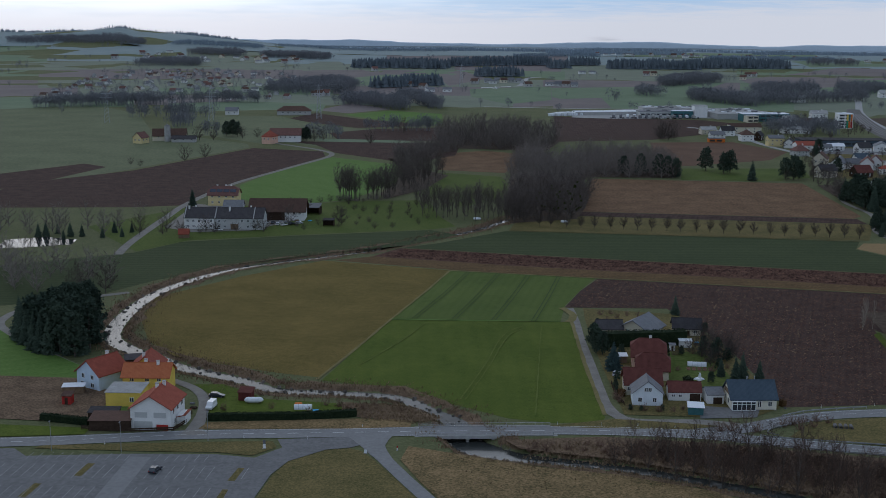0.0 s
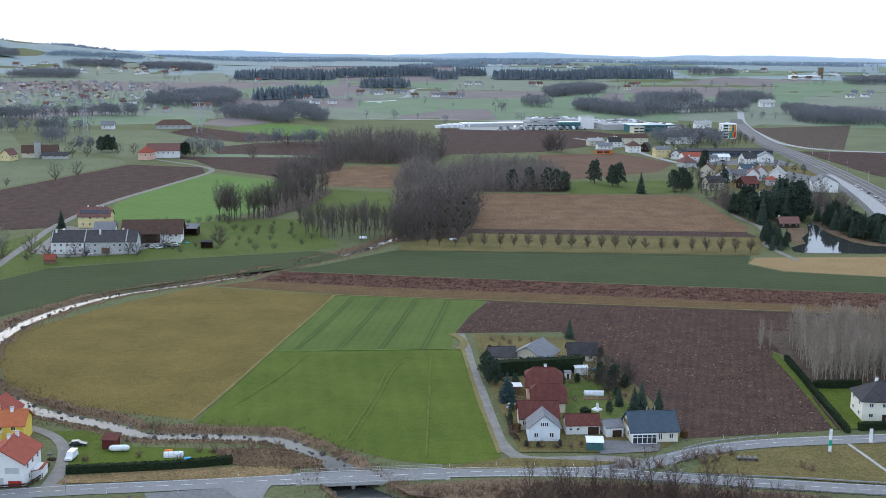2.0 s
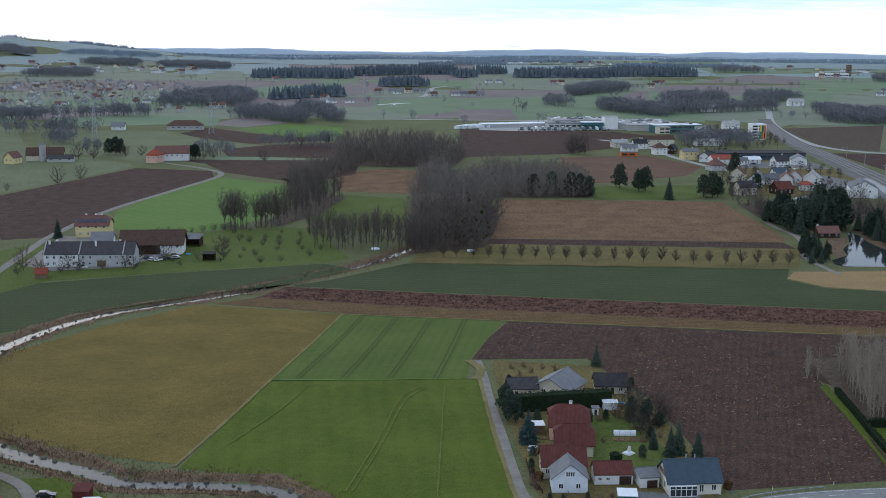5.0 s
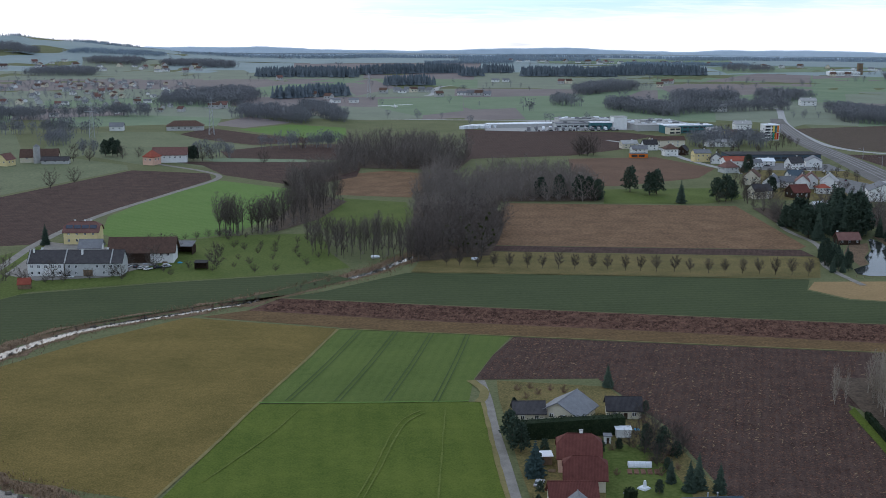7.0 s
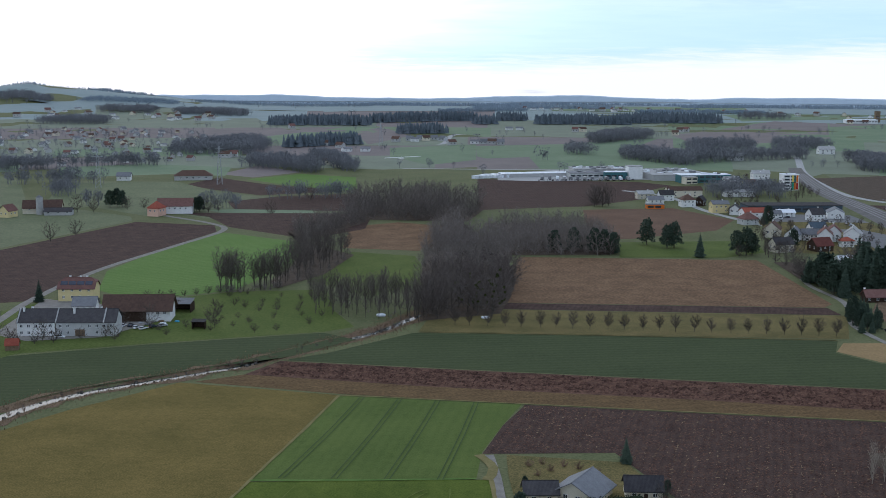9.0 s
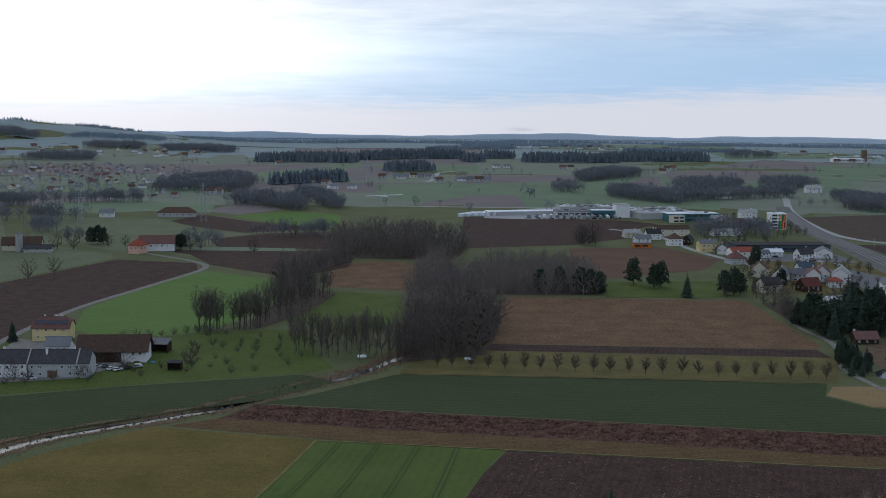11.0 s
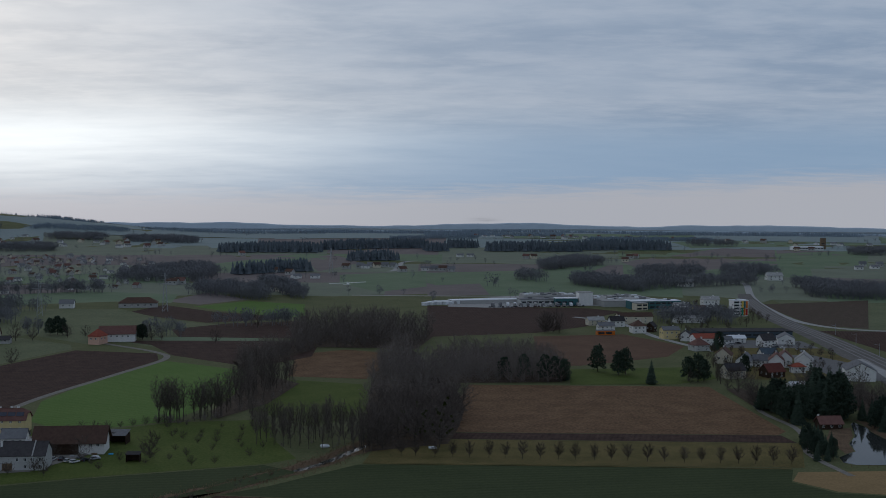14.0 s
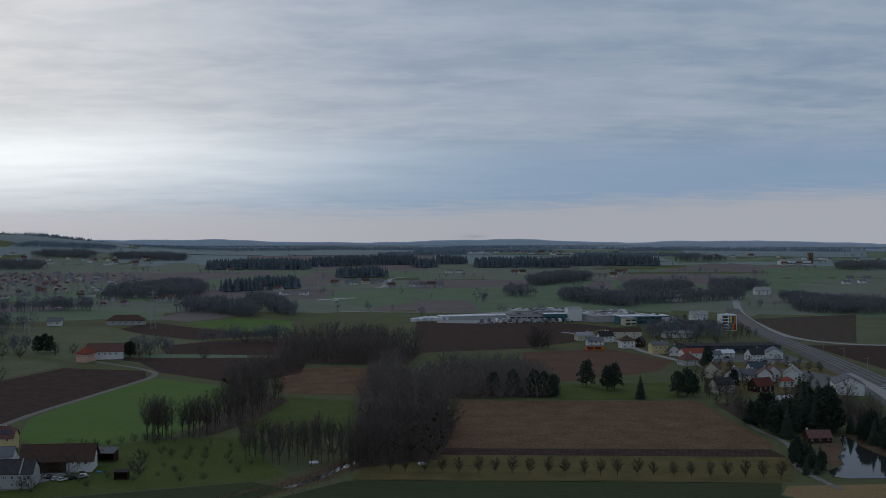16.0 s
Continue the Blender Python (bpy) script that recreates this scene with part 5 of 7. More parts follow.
porch = shed("porch", -94.6, 316, 90, 5.0, 2.4, 2.6, "white", "red_tile", "small porch with a red tiled roof", tilt=-14)

# ---- trees and shrubs ----
def add_limb(bm, pts, radii, sides):
    """A bent tapering tube through the points; gives back its rings."""
    rings = []
    for i, (p, r) in enumerate(zip(pts, radii)):
        q = (pts[min(i + 1, len(pts) - 1)] - pts[max(i - 1, 0)]).to_track_quat("Z", "Y")
        rings.append([bm.verts.new(p + q @ Vector((r * math.cos(6.2832 * k / sides), r * math.sin(6.2832 * k / sides), 0))) for k in range(sides)])
    for a, b in zip(rings[:-1], rings[1:]):
        for k in range(sides):
            bm.faces.new((a[k], a[(k + 1) % sides], b[(k + 1) % sides], b[k]))
    bm.faces.new(rings[-1])
    return rings


def bare_tree(name, label, height, spread, seed, bark="bark", twig="twig", limbs=10, sub=6, twigs=6, clear=0.25, up=0.55, stems=1, twig_w=0.07, r0=None, balls=0, group=""):
    """A leafless tree: tapered trunk and limbs as tubes, fine twigs as thin blades."""
    rnd = random.Random(seed)
    root = thing(name, label, "tree" if height > 4.5 else "shrub", group=group)
    wood = bmesh.new()
    tv, tf = [], []
    r0 = r0 or height * 0.016
    tips = []

    def blade(a, b, w):
        d = (b - a).normalized()
        s = d.cross(Vector((rnd.uniform(-1, 1), rnd.uniform(-1, 1), rnd.uniform(-1, 1))))
        s = s.normalized() * w / 2 if s.length > 1e-3 else Vector((w / 2, 0, 0))
        k = len(tv)
        tv.extend((a - s, a + s, b))
        tf.append((k, k + 1, k + 2))

    def bent(v, amount):
        return (v + Vector((rnd.gauss(0, amount), rnd.gauss(0, amount), rnd.gauss(0, amount)))).normalized()

    for st in range(stems):
        lean = Vector((rnd.uniform(-1, 1), rnd.uniform(-1, 1), 0)) * (0.06 if stems == 1 else 0.35)
        pts, p, d = [Vector((0, 0, -0.3))], Vector((0, 0, -0.3)), (Vector((0, 0, 1)) + lean).normalized()
        n = 5
        for i in range(n):
            p = p + d * (height * 0.92 / n)
            d = bent(d, 0.07)
            pts.append(p.copy())
        stem = add_limb(wood, pts, [r0 * (1 - i / n) + 0.03 for i in range(n + 1)], 5)
        for k in range(limbs):
            # each limb leaves the trunk below its tip, which lies on a rounded crown
            h = 1 - 2 * (k + 0.3 + 0.4 * rnd.random()) / limbs
            az = k * 2.4 + rnd.uniform(-0.5, 0.5)
            wide = math.sqrt(max(0.05, 1 - h * h)) * spread * rnd.uniform(0.72, 1.05)
            top = height * (0.5 * (1 + clear) + 0.5 * (1 - clear) * h * rnd.uniform(0.85, 1.05))
            f = max(clear * 0.8, min(0.95, (top - wide * up * rnd.uniform(0.8, 1.2)) / height * 0.9))
            i = min(n - 1, int(f * n))
            base = pts[i].lerp(pts[i + 1], f * n - i)
            end = Vector((pts[i].x + wide * math.cos(az), pts[i].y + wide * math.sin(az), top))
            length = (end - base).length
            mid = base.lerp(end, 0.5) + Vector((rnd.gauss(0, 0.05), rnd.gauss(0, 0.05), -0.06)) * length
            d2 = (end - mid).normalized()
            rl = r0 * (1 - f) * 0.55 + 0.035
            limb = add_limb(wood, [base, mid, end], [rl, rl * 0.6, 0.02], 4)
            wood.faces.new((limb[0][0], limb[0][1], stem[i + 1][k % 5]))
            for s in range(sub):
                g = 0.2 + 0.8 * (s + rnd.random()) / sub
                sp = base.lerp(mid, g * 2) if g < 0.5 else mid.lerp(end, g * 2 - 1)
                sd = bent(d2 + Vector((0, 0, 0.1)), 0.6)
                sl = (length * 0.5 + spread * 0.3) * rnd.uniform(0.28, 0.5)
                se = sp + sd * sl
                blade(sp, se, twig_w * 1.5)
                tips.append(se)
                for t in range(twigs):
                    tp = sp.lerp(se, 0.2 + 0.8 * (t + rnd.random()) / twigs)
                    te = tp + bent(sd + Vector((0, 0, 0.1)), 0.75) * sl * rnd.uniform(0.3, 0.6)
                    blade(tp, te, twig_w)
                    for u in range(2):
                        tq = tp.lerp(te, rnd.uniform(0.3, 0.95))
                        blade(tq, tq + bent(sd, 0.9) * sl * rnd.uniform(0.15, 0.35), twig_w * 0.8)
    mesh_object("trunk", wood, M[bark], root)
    data_object("crown", [tuple(v) for v in tv], tf, M[twig], root)
    for i in range(balls):
        c = tips[rnd.randrange(len(tips))]
        bv, bf = [], []
        for k in range(110):
            d = bent(Vector((0, 0, 0.001)), 1.0)
            a = c + d * 0.15
            s = d.cross(Vector((0.3, 0.5, 0.8))).normalized() * 0.14
            b = c + d * rnd.uniform(0.5, 0.95)
            j = len(bv)
            bv += [tuple(a - s), tuple(a + s), tuple(b)]
            bf.append((j, j + 1, j + 2))
        data_object("mistletoe", bv, bf, M["mistletoe"], root, "round green mistletoe clump")
    return root


def conifer(name, label, height, radius, seed, mat="needle", whorls=16, group=""):
    rnd = random.Random(seed)
    root = thing(name, label, "tree", group=group)
    wood = bmesh.new()
    add_tube(wood, (0, 0, -0.3), (0, 0, height * 0.96), height * 0.014 + 0.05, 0.02, 6)
    mesh_object("trunk", wood, M["bark"], root)
    vs, fs = [], []
    for k in range(whorls):
        f = k / (whorls - 1)
        z = height * (0.06 + 0.92 * f)
        r = radius * ((1 - f) ** 0.85) * rnd.uniform(0.85, 1.1) + 0.12
        n = max(5, int(13 * (1 - f) + 5))
        for i in range(n):
            az = 6.2832 * (i + rnd.random() * 0.7) / n + k
            rr = r * rnd.uniform(0.72, 1.12)
            droop = rr * rnd.uniform(0.22, 0.5)
            out = Vector((math.cos(az), math.sin(az), 0))
            side = Vector((-out.y, out.x, 0))
            base = Vector((0, 0, z + height * 0.02))
            tip = out * rr + Vector((0, 0, z - droop + rr * 0.12))
            wdt = rr * rnd.uniform(0.28, 0.42) + 0.06
            # the bough: a ridged blade with ragged side sprays
            j = len(vs)
            m1 = base.lerp(tip, 0.55)
            vs += [base, m1 + side * wdt - Vector((0, 0, wdt * 0.5)), tip, m1 - side * wdt - Vector((0, 0, wdt * 0.5)), m1 + Vector((0, 0, 0.1 * rr))]
            fs += [(j, j + 1, j + 4), (j + 1, j + 2, j + 4), (j + 2, j + 3, j + 4), (j + 3, j, j + 4)]
            for q in range(3):
                g = rnd.uniform(0.35, 0.95)
                sgn = rnd.choice((-1, 1))
                a = base.lerp(tip, g)
                b = a + (side * sgn * rnd.uniform(0.5, 1.1) + out * 0.5 - Vector((0, 0, rnd.uniform(0.1, 0.6)))) * wdt
                c = a + out * wdt * 0.45
                j = len(vs)
                vs += [a, b, c]
                fs.append((j, j + 1, j + 2))
    data_object("crown", [tuple(v) for v in vs], fs, M[mat], root)
    return root


def at(x, y, s=1.0, turn=None, sz=None, base=None):
    turn = random.uniform(0, 360) if turn is None else turn
    z = float(land(x, y)) if base is None else base
    return pose(x, y, z, 0, 0, turn) @ Matrix.Diagonal((s, s, sz or s, 1))


class Kind:
    """A few models of one plant; the first places go to the models themselves, the rest to copies."""

    def __init__(self, models):
        self.models, self.used = models, set()

    def put(self, m, label="", group=""):
        i = random.randrange(len(self.models))
        ob = self.models[i]
        if i in self.used:
            ob = copy_thing(ob, m)
            ob.matrix_basis = m
        else:
            self.used.add(i)
            ob.matrix_basis = m
        return tagged(ob, label, group=group)

    def clear(self):
        for i, ob in enumerate(self.models):
            if i not in self.used:
                for c in (*ob.children_recursive, ob):
                    bpy.data.objects.remove(c)


def inside(poly, x, y):
    hit = False
    for i in range(len(poly)):
        (x0, y0), (x1, y1) = poly[i - 1], poly[i]
        if (y0 > y) != (y1 > y) and x < (x1 - x0) * (y - y0) / (y1 - y0) + x0:
            hit = not hit
    return hit


def scatter(poly, n, gap, seed):
    rnd = random.Random(seed)
    xs, ys = [p[0] for p in poly], [p[1] for p in poly]
    out, tries = [], 0
    while len(out) < n and tries < n * 60:
        tries += 1
        x, y = rnd.uniform(min(xs), max(xs)), rnd.uniform(min(ys), max(ys))
        if inside(poly, x, y) and all((x - a) ** 2 + (y - b) ** 2 > gap * gap for a, b in out):
            out.append((x, y))
    return out


# groves of tall bare trees
tall = Kind([bare_tree("bare_tree", "tall slender leafless tree in a winter grove", 19 + i, 3.9, 10 + i, limbs=17, sub=7, twigs=7, clear=0.4, up=1.0, twig="grove_twig", twig_w=0.075, r0=0.24) for i in range(5)])
wide = Kind([bare_tree("bare_tree", "broad leafless tree in a winter wood", 16 + i, 7.0, 30 + i, limbs=18, sub=8, twigs=8, clear=0.14, up=0.7, twig="grove_twig", twig_w=0.085) for i in range(5)])
GROVES = [
    (tall, [(-117, 711), (-103, 709), (-102, 720), (-114, 724)], 15, 2.6, 0.85, 1.05),
    (tall, [(-101, 713), (-88, 719), (-86, 730), (-98, 728)], 15, 2.6, 0.8, 1.0),
    (tall, [(-87, 722), (-68, 764), (-58, 832), (-72, 852), (-92, 872), (-90, 790), (-94, 740)], 60, 4.2, 0.65, 0.92),
    (tall, [(-68, 700), (-60, 656), (-38, 650), (-13, 642), (-6, 650), (-10, 690), (-40, 700)], 74, 3.6, 0.6, 0.8),
    (wide, [(-12, 645), (24, 662), (30, 700), (34, 740), (-14, 740)], 44, 4.8, 0.75, 1.1),
    (wide, [(104, 1090), (122, 1086), (126, 1104), (106, 1110)], 7, 5.0, 0.9, 1.15),
    (wide, [(186, 760), (190, 745), (200, 770), (196, 815), (186, 815)], 12, 4.5, 0.5, 0.75),
    (wide, [(206, 726), (216, 722), (230, 760), (222, 790), (206, 780)], 8, 5.0, 0.8, 1.1),
    (wide, [(236, 730), (250, 728), (266, 780), (262, 820), (240, 800)], 20, 5.0, 0.5, 0.85),
]
JOINED = [
    ([(-6, 832), (94, 838), (102, 850), (90, 905), (-14, 905)], 150, 5.4, 0.7, 1.0),
    ([(-82, 1000), (10, 990), (22, 1060), (-20, 1130), (-80, 1110)], 120, 6.0, 0.9, 1.35),
    ([(-76, 850), (-98, 880), (-80, 935), (-62, 985), (-72, 1000), (-112, 930)], 44, 4.8, 0.6, 0.95),
    ([(40, 925), (100, 895), (110, 930), (70, 990), (20, 980)], 50, 5.8, 0.6, 0.85),
    ([(-16, 740), (34, 740), (34, 790), (4, 830), (6, 990), (-4, 990), (-16, 860)], 60, 5.2, 0.75, 1.05),
    ([(-260, 470), (-175, 455), (-160, 472), (-190, 500), (-260, 520)], 18, 6.0, 0.7, 1.0),
    ([(-280, 575), (-205, 588), (-205, 625), (-290, 610)], 18, 7.0, 0.6, 0.9),
]
for poly in [GROVES[k][1] for k in (2, 4, 6, 7, 8)] + [g[0] for g in JOINED[:5]]:
    sheet("woodland_floor", poly, M["leaf_litter"], "brown leaf litter and bare earth under the trees", "woodland floor")
for g, (kind, poly, n, gap, lo, hi) in enumerate(GROVES):
    for x, y in scatter(poly, n, gap, 100 + g):
        s = random.uniform(lo, hi)
        kind.put(at(x, y, s), group="grove trees")


def joined_wood(places, models, label, lo, hi):
    """Many trees as one piece of woodland: stems and twigs in one mesh."""
    v_all, f_all, count = [], [], 0
    shapes = []
    for m in models:
        for c in m.children:
            n = len(c.data.vertices)
            co = np.empty(n * 3)
            c.data.vertices.foreach_get("co", co)
            shapes.append((models.index(m), co.reshape(-1, 3), [tuple(p.vertices) for p in c.data.polygons]))
    for x, y in places:
        k, s, a = random.randrange(len(models)), random.uniform(lo, hi), random.uniform(0, 6.28)
        turn = np.array([[math.cos(a), math.sin(a), 0], [-math.sin(a), math.cos(a), 0], [0, 0, 1]]) * s
        for i, co, fs in shapes:
            if i == k:
                v_all.append(co @ turn + np.array([x, y, float(land(x, y))]))
                f_all += [tuple(q + count for q in f) for f in fs]
                count += len(co)
    return tagged(data_object("woodland", np.concatenate(v_all).tolist(), f_all, M["twig"]), label, "woodland", kind="stuff")


light = [bare_tree("bare_tree", "broad leafless tree", 16 + i, 6.0, 36 + i, limbs=15, sub=6, twigs=3, clear=0.1, up=0.6, twig_w=0.2) for i in range(3)]
for g, (poly, n, gap, lo, hi) in enumerate(JOINED):
    joined_wood(scatter(poly, n, gap, 150 + g), light, "dense wood of leafless grey-brown trees", lo, hi)
for ob in light:
    for c in (*ob.children_recursive, ob):
        bpy.data.objects.remove(c)


def undergrowth(poly, n, lo, hi, label, seed, mat="twig"):
    """Low leafless scrub that fills the foot of a wood."""
    r = random.Random(seed)
    vs, fs = [], []
    for x, y in scatter(poly, n, 1.2, seed):
        h = r.uniform(lo, hi)
        for i in range(70):
            a, q, z = r.random() * 6.28, r.random() ** 0.5 * h * 0.5, r.random()
            c = Vector((x + q * math.cos(a) * (1.1 - z * 0.6), y + q * math.sin(a) * (1.1 - z * 0.6), z * h))
            e = c + Vector((r.gauss(0, 0.3), r.gauss(0, 0.3), r.uniform(0.3, 0.9))) * h * 0.22
            k = len(vs)
            vs += [tuple(c + Vector((0.07, 0.03, 0))), tuple(c - Vector((0.07, 0.03, 0))), tuple(e)]
            fs.append((k, k + 1, k + 2))
    return tagged(data_object("undergrowth", vs, fs, M[mat]), label, "undergrowth", kind="stuff")


for k, (kind, poly, n, gap, lo, hi) in enumerate(GROVES[:5]):
    undergrowth(poly, int(n * (0.25 if k == 3 else 1.4)), 1.0, 1.6 if k == 3 else 3.5, "leafless scrub at the foot of the grove", 170 + k)
for k, (poly, n, gap, lo, hi) in enumerate(JOINED[:4]):
    undergrowth(poly, n * 2, 2.5, 7.0, "leafless scrub under the distant wood", 180 + k)
undergrowth([(24, 300), (48, 292), (72, 284), (98, 268), (116, 264), (112, 292), (66, 305), (30, 309)], 700, 0.8, 3.2, "tangled brown scrub beside the stream", 190, "scrub_twig")
mist = bare_tree("bare_tree", "leafless tree hung with dark mistletoe balls", 21, 8.5, 77, limbs=15, sub=8, twigs=6, clear=0.2, twig_w=0.11, balls=26)
mist.matrix_basis = at(20, 655, 1.0, 20)
mist2 = bare_tree("bare_tree", "leafless tree with clumps of mistletoe", 18, 7.5, 78, limbs=13, sub=8, twigs=6, clear=0.2, twig_w=0.11, balls=18)
mist2.matrix_basis = at(9, 664, 1.0, 80)

# the row of young trees, the orchard, single trees
young = Kind([bare_tree("young_tree", "young round-crowned leafless tree in a row", 6.6, 2.0, 50 + i, limbs=18, sub=9, twigs=9, clear=0.3, up=0.45, twig="dark_twig", twig_w=0.06) for i in range(4)])
for i in range(23):
    young.put(at(3 + i * 7.35 + random.uniform(-0.7, 0.7), 637.5 - i * 0.8, random.uniform(1.0, 1.22)), group="row of young trees")
orchard = Kind([bare_tree("fruit_tree", "small leafless fruit tree in the orchard meadow", 5.4, 2.8, 60 + i, limbs=14, sub=7, twigs=7, clear=0.28, up=0.5, twig="dark_twig", twig_w=0.055) for i in range(3)])
for x, y in scatter([(-128, 605), (-52, 628), (-62, 700), (-108, 706), (-112, 650)], 34, 7.5, 5):
    orchard.put(at(x, y, random.uniform(0.5, 0.85)), group="orchard trees")
for x, y in scatter([(-190, 585), (-128, 603), (-130, 611), (-185, 600)], 9, 5, 6):
    orchard.put(at(x, y, random.uniform(0.8, 1.3)), group="orchard trees")
for i in range(9):
    orchard.put(at(-150 + i * 5.2, 686 + i * 3.2, random.uniform(0.6, 0.95)), group="orchard trees")
single = Kind([bare_tree("bare_tree", "single leafless field tree", 12, 5.2, 70 + i, limbs=16, sub=8, twigs=8, clear=0.2, up=0.7, twig="dark_twig", twig_w=0.07) for i in range(3)])
for x, y, s in ((66, 400, 0.7), (60, 404, 0.65), (65, 394, 0.6), (-256, 880, 1.1), (-247, 903, 1.0), (-100, 628, 0.9), (-128, 627, 0.9), (-125, 655, 0.9), (-140, 630, 0.6), (-165, 600, 0.8), (-185, 600, 1.0), (-196, 590, 0.9), (-169, 464, 1.2), (-182, 472, 1.1), (-176, 452, 1.0),
                (-287, 1033, 1.2), (-275, 1034, 1.1), (-254, 1052, 0.9), (-242, 1056, 0.8), (-188, 1038, 1.1), (-181, 1040, 0.9), (-137, 1018, 1.0), (-120, 1120, 1.2), (-290, 860, 0.5), (-280, 850, 0.5), (53, 398, 0.45), (61, 406, 0.6), (63, 390, 0.55), (58, 386, 0.5), (67, 398, 0.55), (60, 420, 0.5), (56, 406, 0.5), (56, 392, 0.6), (61, 398, 0.7), (58, 384, 0.6), (66, 392, 0.5),
                (95, 838, 0.8), (176, 840, 0.9), (182, 850, 0.8), (170, 832, 0.7)):
    single.put(at(x, y, s))

# the plantation of slim pale trees
slim = Kind([bare_tree("poplar", "slim pale-stemmed leafless plantation tree", 15, 1.5, 90 + i, bark="pale_bark", twig="pale_twig", limbs=16, sub=5, twigs=4, clear=0.15, up=1.6, twig_w=0.1, r0=0.13) for i in range(4)])
sheet("woodland_floor", [(124.6, 395), (200, 404), (205, 470), (126, 462)], M["leaf_litter"], "brown leaf litter under the plantation", "woodland floor")
for i in range(22):
    for j in range(12):
        x, y = 126.3 + i * 2.5 + j * 0.55 + random.uniform(-0.5, 0.5), 396 + j * 4.6 + i * 0.35 + random.uniform(-0.8, 0.8)
        slim.put(at(x, y, random.uniform(0.85, 1.15)), group="plantation trees")
for x, y in ((120, 440), (121.5, 443), (123, 438), (119, 436)):
    slim.put(at(x, y, 0.75), group="plantation trees")

# foreground trees and brush along the stream
alder = Kind([bare_tree("alder", "slender leafless alder beside the stream", 12 + i, 3.4, 120 + i, twig="scrub_twig", limbs=18, sub=8, twigs=8, clear=0.14, up=1.1, twig_w=0.045, r0=0.12) for i in range(4)])
for x, y in ((30, 292), (36, 284), (41, 290), (44, 284), (47, 283), (52, 280), (55, 287), (57, 277), (60, 281), (63, 276), (65, 284), (69, 275), (72, 279), (76, 270), (79, 276), (84, 268), (88, 266), (93, 262), (50, 297), (59, 296), (67, 294), (74, 290), (26, 296), (22, 293), (98, 262), (104, 258), (110, 256), (38, 300), (43, 303), (48, 306), (53, 303), (57, 306), (62, 302), (45, 296), (70, 299), (77, 297), (83, 290), (90, 280), (96, 275), (34, 304)):
    alder.put(at(x, y, random.uniform(0.6, 1.0), base=-0.6), group="alders along the stream")
for x, y in scatter([(30, 296), (52, 284), (72, 276), (100, 262), (116, 262), (112, 290), (70, 303), (44, 306)], 46, 3.0, 19):
    alder.put(at(x, y, random.uniform(0.4, 0.7), base=-0.2), group="alders along the stream")
brush = Kind([bare_tree("bush", "tangled leafless brown bush", 2.6, 1.5, 140 + i, bark="red_twig", twig="red_twig", limbs=8, sub=4, twigs=4, clear=0.05, up=0.9, stems=3, twig_w=0.035, r0=0.03) for i in range(4)])
grey_brush = Kind([bare_tree("bush", "thin grey leafless bank shrub", 3.0, 1.3, 150 + i, limbs=7, sub=4, twigs=4, clear=0.1, up=1.3, stems=3, twig_w=0.035, r0=0.03) for i in range(4)])
for x, y in scatter([(-2, 301), (24, 299), (49, 290), (71, 282), (110, 261), (118, 268), (100, 296), (66, 306), (30, 309), (0, 306)], 120, 2.2, 9):
    brush.put(at(x, y, random.uniform(0.5, 1.1)), group="brush along the stream")
for x, y in ((70, 327), (73, 329), (76, 331), (80, 332), (74, 325), (78, 327), (83, 331), (55, 322), (52, 321.5), (99, 322), (101, 320), (62, 322)):
    brush.put(at(x, y, random.uniform(0.8, 1.4)), group="brush along the stream")
rnd = random.Random(21)
for qx, qy, w in RIVER_LINE[4::2]:
    if qy < 332:
        continue
    for side in (-1, 1):
        if rnd.random() < 0.75:
            off = side * (w / 2 + rnd.uniform(2.0, 5.5))
            x, y = qx + off * rnd.uniform(0.5, 1), qy + off * rnd.uniform(0.3, 1)
            (grey_brush if rnd.random() < 0.4 else brush).put(at(x, y, rnd.uniform(0.35, 0.8), base=-0.3), group="bank shrubs")
for x, y in ((29, 338), (33, 337), (37, 336.5), (41, 337), (44, 339), (26.5, 344), (25.6, 347), (30, 362), (47, 378), (58, 378), (60, 386), (62, 392), (59, 396), (57, 388), (63, 382), (54, 398), (48, 396), (28, 440), (32, 444), (36, 448), (40, 446), (45, 442), (26, 448), (30, 450), (60, 418), (58, 434), (-84, 345), (-79, 341), (-73, 329), (-58, 333), (-54, 333), (-51, 331), (-47, 331), (-44, 334), (-62, 327), (-86, 326)):
    brush.put(at(x, y, random.uniform(0.7, 1.1)), group="garden bushes")

